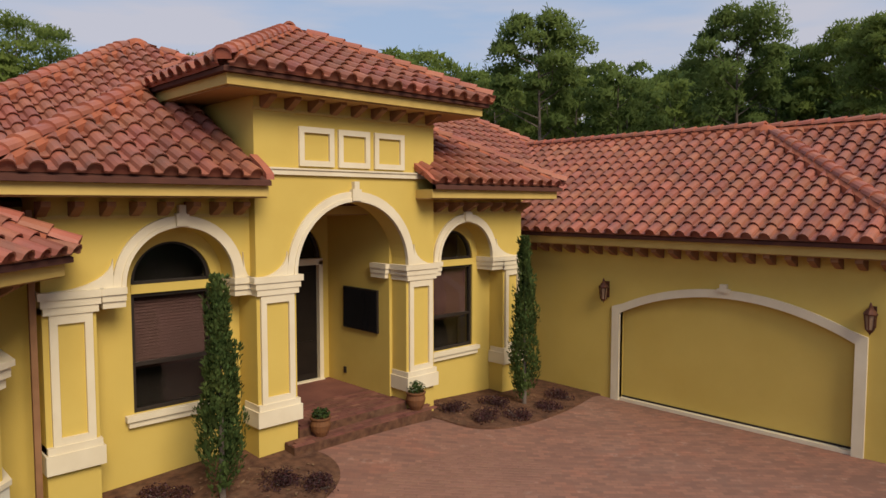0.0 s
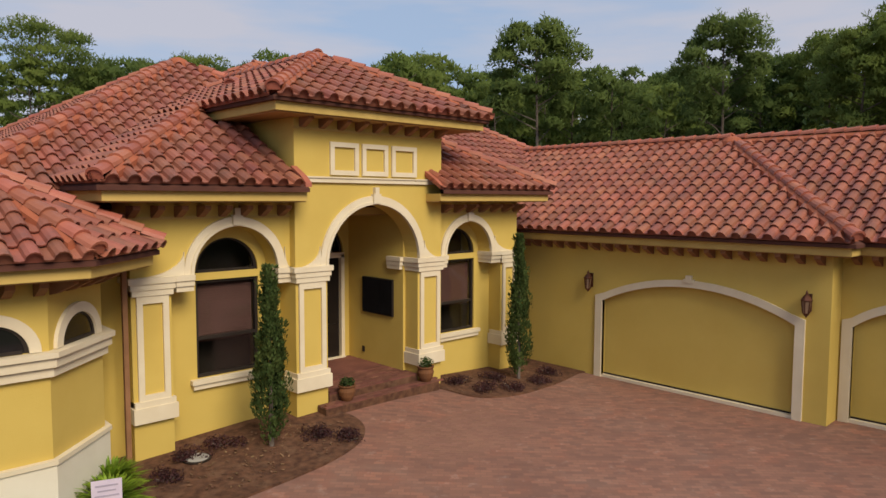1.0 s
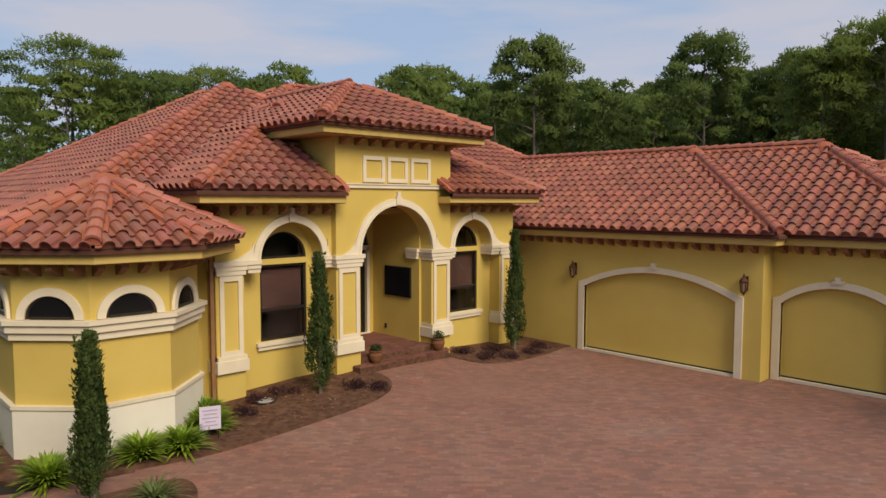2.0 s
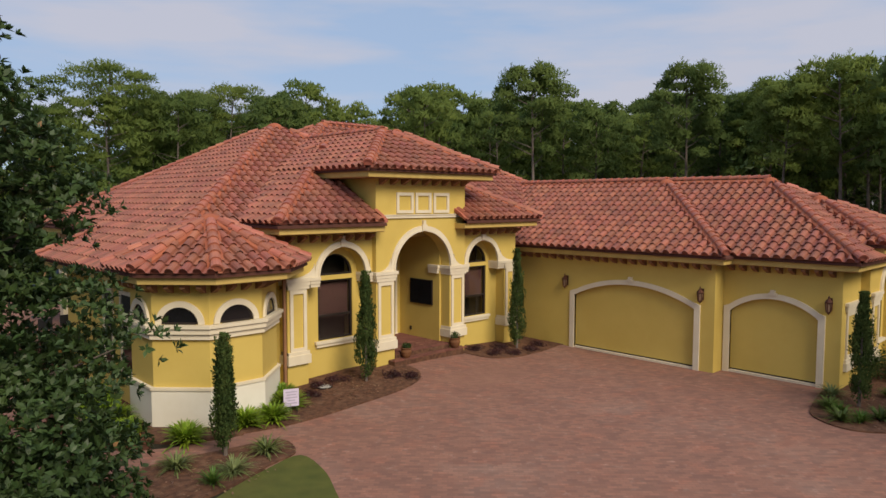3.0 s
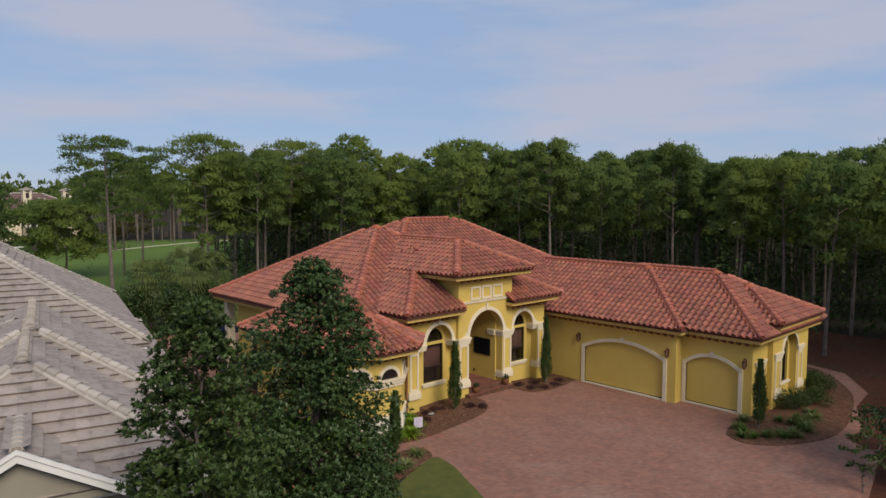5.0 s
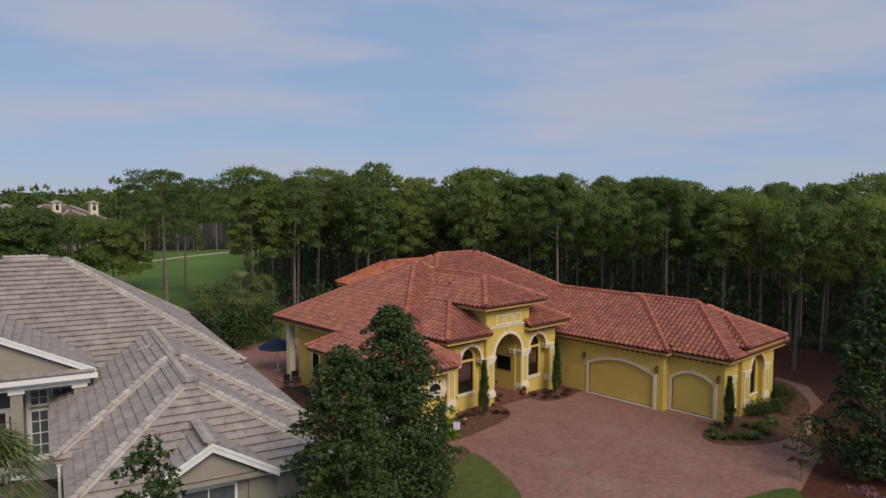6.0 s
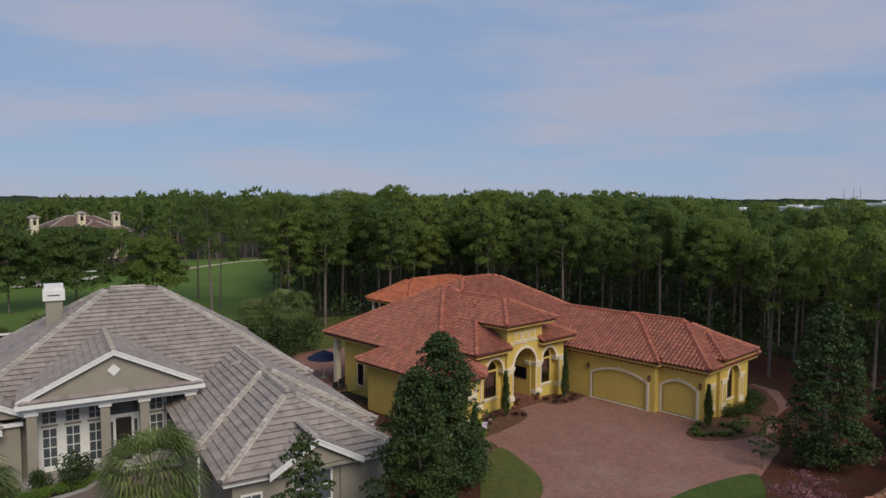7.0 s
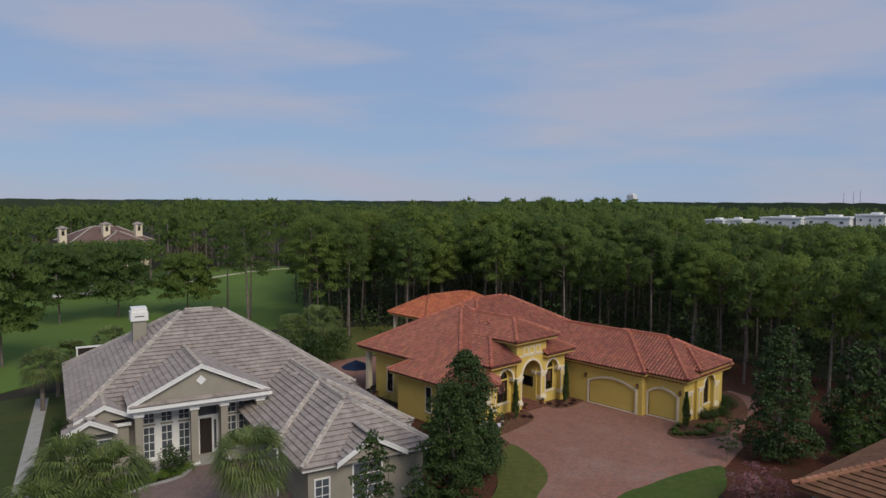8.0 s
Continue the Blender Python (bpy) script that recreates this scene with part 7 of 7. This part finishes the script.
def woods():
    rng = np.random.default_rng(31)
    near_kinds = [pine(110 + i, h, low, sp, 300, cl, 150, 0.25, 0.6) for i, (h, low, sp, cl) in enumerate(((14.0, 0.50, 2.5, 34), (14.6, 0.46, 2.7, 36), (13.2, 0.56, 2.4, 30), (15.0, 0.60, 2.7, 30)))]
    kinds = [pine(100 + i, h, low, sp, 100, cl, 60, 0.42, 0.55) for i, (h, low, sp, cl) in enumerate(((14.0, 0.46, 2.8, 30), (14.8, 0.42, 3.0, 32), (13.2, 0.48, 2.6, 26), (15.4, 0.5, 3.0, 30), (14.2, 0.4, 2.7, 32), (15.0, 0.56, 3.0, 26)))]
    wide = [pine(120 + i, 11.6, low, sp, 170, 66, 300, 0.5, 0.5) for i, (low, sp) in enumerate(((0.20, 5.8), (0.26, 4.2)))] + [pine(130 + i, 17.0, 0.54, 4.4, 240, 34, 300, 0.27, 0.40) for i in range(2)]
    models = near_kinds + kinds + wide
    heights = [14.0, 14.6, 13.2, 15.0, 14.0, 14.8, 13.2, 15.4, 14.2, 15.0, 11.6, 11.6, 17.0, 17.0]
    spots = [(-25.6, 74.8, 11, 1.0), (-17.1, 75.4, 10, 1.0), (-37.5, 49.9, 11, 1.08), (-7.6, 71.5, 10, 0.86), (-46.0, 60.0, 11, 1.0), (-0.6, 71.5, 7, 1.0), (-2.2, 60.2, 5, 1.05), (10.0, 62.0, 8, 1.0), (12.0, 70.0, 6, 1.0), (-10.6, 44.3, 12, 0.97), (-2.9, 41.9, 13, 1.0), (10.1, 47.5, 13, 1.03), (25.6, 55.6, 3, 1.18), (24.4, 5.8, 0, 1.1), (26.2, 1.1, 1, 0.97), (19.0, -5.6, 2, 1.02), (1.8, 44, 0, 1.1), (6.0, 45.5, 1, 1.1), (12.9, -18.2, 4, 1.0), (14.9, -22.1, 5, 1.0), (18.4, -13.5, 4, 0.98), (20.5, -17.5, 8, 1.0), (10.5, -24.5, 7, 0.95), (17.0, -9.0, 6, 0.98), (-56, 74, 8, 0.9), (-62, 66, 6, 0.9), (-34.0, 98.0, 11, 0.85), (-14.0, 104.0, 10, 0.8)]
    rest = []
    tries = 0
    while len(rest) < 560 and tries < 30000:
        tries += 1
        x, y = rng.uniform(-8, 105), rng.uniform(-60, 118)
        if not in_woods(x, y) or (x - 17) * 0.7 + (y + 20) * 0.5 > 120:
            continue
        if any((x - a) ** 2 + (y - b) ** 2 < 7.0 for a, b, *_ in spots + rest):
            continue
        rest.append((x, y, int(rng.integers(4, 10)), rng.uniform(0.88, 1.12) * (1.06 if y > 25 else 1.0)))
    rest.sort(key=lambda q: math.hypot(q[0] + 30, q[1] + 25))
    near, deep = spots + rest[:262], rest[262:]
    used = set()
    for i, (x, y, k, s) in enumerate(near):
        if i >= len(spots) and math.hypot(x + 20, y + 15) < 52:
            k = k % 4
            s = rng.uniform(14.9, 17.0) / heights[k] if y > 8 else rng.uniform(12.4, 14.6) / heights[k]
        s = min(s, tallest(x, y) / heights[k])
        m = pose(x, y, 0, rng.uniform(-2, 2), rng.uniform(-2, 2), rng.uniform(0, 360)) @ Matrix.Diagonal((s, s, s, 1))
        if k not in used:
            used.add(k)
            models[k].matrix_basis = m
        else:
            loc, rot, sc = m.decompose()
            o = copy_thing(models[k], Matrix.LocRotScale(loc, rot, None))
            o.scale = sc
    out, soft, trunks = [], [], Geo()

    def crown(x, y, h, k, big):
        r = 2.9 * big
        m = 9 if k >= 100 else (6 if k >= 50 else 4)
        cs, rs = [], []
        for q in range(m):
            a = q * 2.4 + x
            reach = 0.0 if q == 0 else r * rng.uniform(0.35, 0.8)
            q_r = r * rng.uniform(0.38, 0.58)
            cs.append((x + reach * math.cos(a), y + reach * math.sin(a), h - q_r * 0.6 - (0.10 + 0.30 * (q / m)) * h * (0 if q == 0 else rng.uniform(0.5, 1.2))))
            rs.append((q_r, q_r, q_r * 0.62))
        p, q = puffs(cs, rs, max(5, k // m), min(3.6, 0.84 * big ** 0.8 * math.sqrt(300 / k)), rng, 0.5, 0.8)
        out.append(p)
        soft.append(q)

    for x, y, k, s in deep:
        h = min(14.3 * s, tallest(x, y))
        crown(x, y, h, 300, 1.0)
        trunks.box(x - 0.14, x + 0.14, y - 0.14, y + 0.14, 0, h * 0.75)
    for i in range(40):
        a, d = radians(11.6 + 14.6 * (i + rng.uniform(-0.4, 0.4)) / 39), rng.uniform(228, 247)
        crown(-52.8 + d * math.cos(a), -38.3 + d * math.sin(a), rng.uniform(9.3, 11.8), 110, 0.9)
    n = 0
    while n < 4300:
        d = 95 * (2600 / 95) ** (rng.uniform(0, 1) ** 1.5)
        a = rng.uniform(radians(-12), radians(122))
        x, y = -45 + d * math.cos(a), -32 + d * math.sin(a)
        if not in_woods(x, y) or ((x - 17) * 0.7 + (y + 20) * 0.5 < 112 and x < 105 and -60 < y < 118 and x > -8):
            continue
        if any(abs(x - b[0]) < b[2] / 2 + 4 and abs(y - b[1]) < b[3] / 2 + 4 for b in WHITES):
            continue
        dd = math.hypot(x + 50, y + 35)
        swell = 1.0 + 0.10 * math.sin(math.degrees(a) * 0.21 + 0.6) + 0.05 * math.sin(math.degrees(a) * 0.9 + dd * 0.01)
        if 330 < dd < 760 and 31 < math.degrees(a) < 52:
            swell *= 1.14 + 0.13 * math.sin(math.degrees(a) * 1.7) + 0.1 * math.sin(math.degrees(a) * 4.1)
        h = min(rng.uniform(11.5, 17.5) * swell, tallest(x, y))
        big = 1.0 if dd < 260 else min(4.0, dd / 260)
        crown(x, y, h, 120 if dd < 200 else (64 if dd < 400 else (24 if h < 17 else 60)), big)
        if dd < 260:
            trunks.box(x - 0.13, x + 0.13, y - 0.13, y + 0.13, 0, h * 0.75)
        n += 1
    v = np.concatenate(out)
    me = bpy.data.meshes.new("far_woods")
    me.from_pydata(v.tolist(), [], triples(v))
    me.normals_split_custom_set_from_vertices(np.concatenate(soft).tolist())
    me.materials.append(PINE)
    tagged(new("far_woods", me), "dense pine woods reaching the horizon", "trees", kind="stuff")
    tagged(trunks.ob("far_trunks", BARK), "bare pine trunks deep in the woods", "trees", kind="stuff")
    cs = []
    while len(cs) < 2600:
        x, y = rng.uniform(-6, 110), rng.uniform(-60, 118)
        if in_woods(x, y):
            cs.append((x, y, rng.uniform(0.3, 2.2) if rng.uniform() < 0.8 else rng.uniform(2.5, 5.5)))
    v = leaves(cs, [(1.9, 1.9, 2.0)] * len(cs), 90000, 0.40, rng, 0.6, 0.5, 0.2)
    mid = []
    while len(mid) < 420:
        x, y = rng.uniform(2, 95), rng.uniform(-60, 110)
        if in_woods(x, y) and in_woods(x - 7, y - 4):
            mid.append((x, y, rng.uniform(3.0, 8.5)))
    v = np.concatenate([v, leaves(mid, [(2.0, 2.0, 2.4)] * len(mid), 42000, 0.5, rng, 0.55, 0.4, 0.2)])
    v[:, 2] = np.maximum(v[:, 2], 0.02)
    me = bpy.data.meshes.new("undergrowth")
    me.from_pydata(v.tolist(), [], quads(v))
    me.materials.append(SHRUB)
    tagged(new("undergrowth", me), "low dark undergrowth between the pines", "undergrowth", kind="stuff")
    bm_v, bm_f = [], []
    k = 0
    for ring_ in range(24):
        d0 = 700 * (3900 / 700) ** (ring_ / 24)
        for j in range(150):
            a = radians(-20 + 145 * (j + rng.uniform(-0.4, 0.4)) / 150)
            x, y = -45 + d0 * math.cos(a), -32 + d0 * math.sin(a)
            w = d0 * 0.02
            h = (rng.uniform(12, 15) + 2.2 * math.sin(j * 0.55 + ring_) + 1.6 * math.sin(j * 1.7 + ring_ * 2.0)) * (1 + 0.3 * ring_ / 24)
            c, s = -math.sin(a), math.cos(a)
            bm_v += [(x - c * w, y - s * w, 2), (x + c * w, y + s * w, 2), (x + c * w * 0.8, y + s * w * 0.8, h * 0.85), (x + c * w * 0.25, y + s * w * 0.25, h), (x - c * w * 0.4, y - s * w * 0.4, h * 0.97), (x - c * w * 0.85, y - s * w * 0.85, h * 0.82)]
            dx, dy = math.cos(a) * w, math.sin(a) * w
            bm_v += [(px + dx, py + dy, pz * 0.96) for px, py, pz in bm_v[-6:]]
            bm_f += [tuple(k + i for i in range(6)), (k + 5, k + 4, k + 10, k + 11), (k + 4, k + 3, k + 9, k + 10), (k + 3, k + 2, k + 8, k + 9), tuple(k + 11 - i for i in range(6))]
            k += 12
    # crown shade is in the material colour here
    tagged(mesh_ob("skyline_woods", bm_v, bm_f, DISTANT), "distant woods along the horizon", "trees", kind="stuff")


woods()
for i, (x, y, r, h) in enumerate(((-11.5, 27.5, 2.4, 4.2), (-8.0, 29.0, 2.6, 4.6), (-14.0, 30.0, 2.2, 3.6), (-16.5, 24.0, 1.5, 2.2), (-17.2, 20.0, 1.3, 1.8), (-17.6, 16.0, 1.2, 1.7))):
    bush("garden_shrub", "large loose green garden shrub", x, y, r, h, 2600, 0.3, LIGHTLEAF if i % 2 else SHRUB, 300 + i, "back garden shrubs")

OLIVE = leaf_mat("autumn_leaves", (0.16, 0.14, 0.035), (0.11, 0.10, 0.03))
for i, (x, y, h, r) in enumerate(((-9.5, 152.0, 7.5, 5.0), (-15.0, 160.0, 9.0, 5.5), (25.5, 153.0, 7.5, 4.0), (31.0, 158.0, 9.5, 4.5))):
    broadleaf("autumn_tree", "rounded olive-brown autumn tree near the far house", 400 + i, h, r, 5200, 0.42, OLIVE, 0.5, 0.1, 0.2, 40, (x, y, 0))
for i in range(9):
    x, y = -43.0 + i * 0.42, 9.6 + i * 1.55
    bush("path_hedge", "rounded dark green hedge plant beside the path", x + 0.9, y, 0.6, 1.1, 700, 0.13, SHRUB, 500 + i, "hedge along the path", z=0.05)

ue = thing("utility_enclosure", "low taupe utility enclosure with white capped rim", "enclosure", (-21.3, 5.2, 0))
ue.rotation_euler = (0, 0, radians(-13))
for x0, x1, y0, y1 in ((-0.55, 0.55, -0.55, -0.47), (-0.55, 0.55, 0.47, 0.55), (-0.55, -0.47, -0.47, 0.47), (0.47, 0.55, -0.47, 0.47)):
    w = part("panel", Geo().box(x0, x1, y0, y1, 0, 0.95), GWALL, ue)
    part("rim", Geo().box(x0 - 0.03, x1 + 0.03, y0 - 0.03, y1 + 0.03, 0.953, 1.02), WHITE, w, "white rim board")
part("condenser", Geo().box(-0.36, 0.36, -0.36, 0.36, 0.0, 0.8), IRON, ue, "dark metal air conditioner")


def golf_cart(x, y, turn, seed):
    t = thing("golf_cart", "small white golf cart parked at the fairway edge", "golf cart", (x, y, 0.05), group="parked golf carts")
    t.rotation_euler = (0, 0, radians(turn))
    part("body", Geo().prism([(-1.15, -0.58), (1.15, -0.58), (1.2, 0.0), (1.15, 0.58), (-1.15, 0.58)], 0.22, 0.78), WHITE, t)
    part("seat", Geo().box(-0.45, 0.15, -0.5, 0.5, 0.78, 0.98).box(-0.5, -0.38, -0.5, 0.5, 0.98, 1.3), GWALL, t)
    part("roof", Geo().box(-0.95, 0.85, -0.6, 0.6, 1.82, 1.9), WHITE, t)
    for a, b in ((-0.85, -0.52), (-0.85, 0.52), (0.75, -0.52), (0.75, 0.52)):
        part("post", Geo().box(a - 0.025, a + 0.025, b - 0.025, b + 0.025, 0.75, 1.82), FRAME, t)
    for a in (-0.8, 0.8):
        for b in (-0.55, 0.55):
            part("wheel", lathe([(0.05, -0.09), (0.22, -0.09), (0.22, 0.09), (0.05, 0.09)], 12, (0, 0, 0), pose(a, b, 0.22, 90, 0, 0)), FRAME, t)


for i, (x, y, a) in enumerate(((-18.3, 104.7, 10), (-15.2, 104.4, 25), (-12.6, 104.6, 5), (-8.0, 107.2, 30), (-5.6, 108.2, 15))):
    golf_cart(x, y, a, i)

la = thing("lanai_screen", "white-framed dark screened lanai behind the grey house", "screen enclosure", (-34.95, 30.4, 0))
la.rotation_euler = (0, 0, radians(-13))
for i in range(3):
    part("post", Geo().box(i * 2.4 - 0.06, i * 2.4 + 0.06, -0.06, 0.06, 0, 4.9), WHITE, la)
part("top_beam", Geo().box(-0.1, 4.9, -0.07, 0.07, 4.9, 5.05), WHITE, la)
for i in range(2):
    part("screen_panel", Geo().box(i * 2.4 + 0.06, i * 2.4 + 2.34, -0.01, 0.01, 0.05, 4.9), FRAME, la, "dark insect screen")
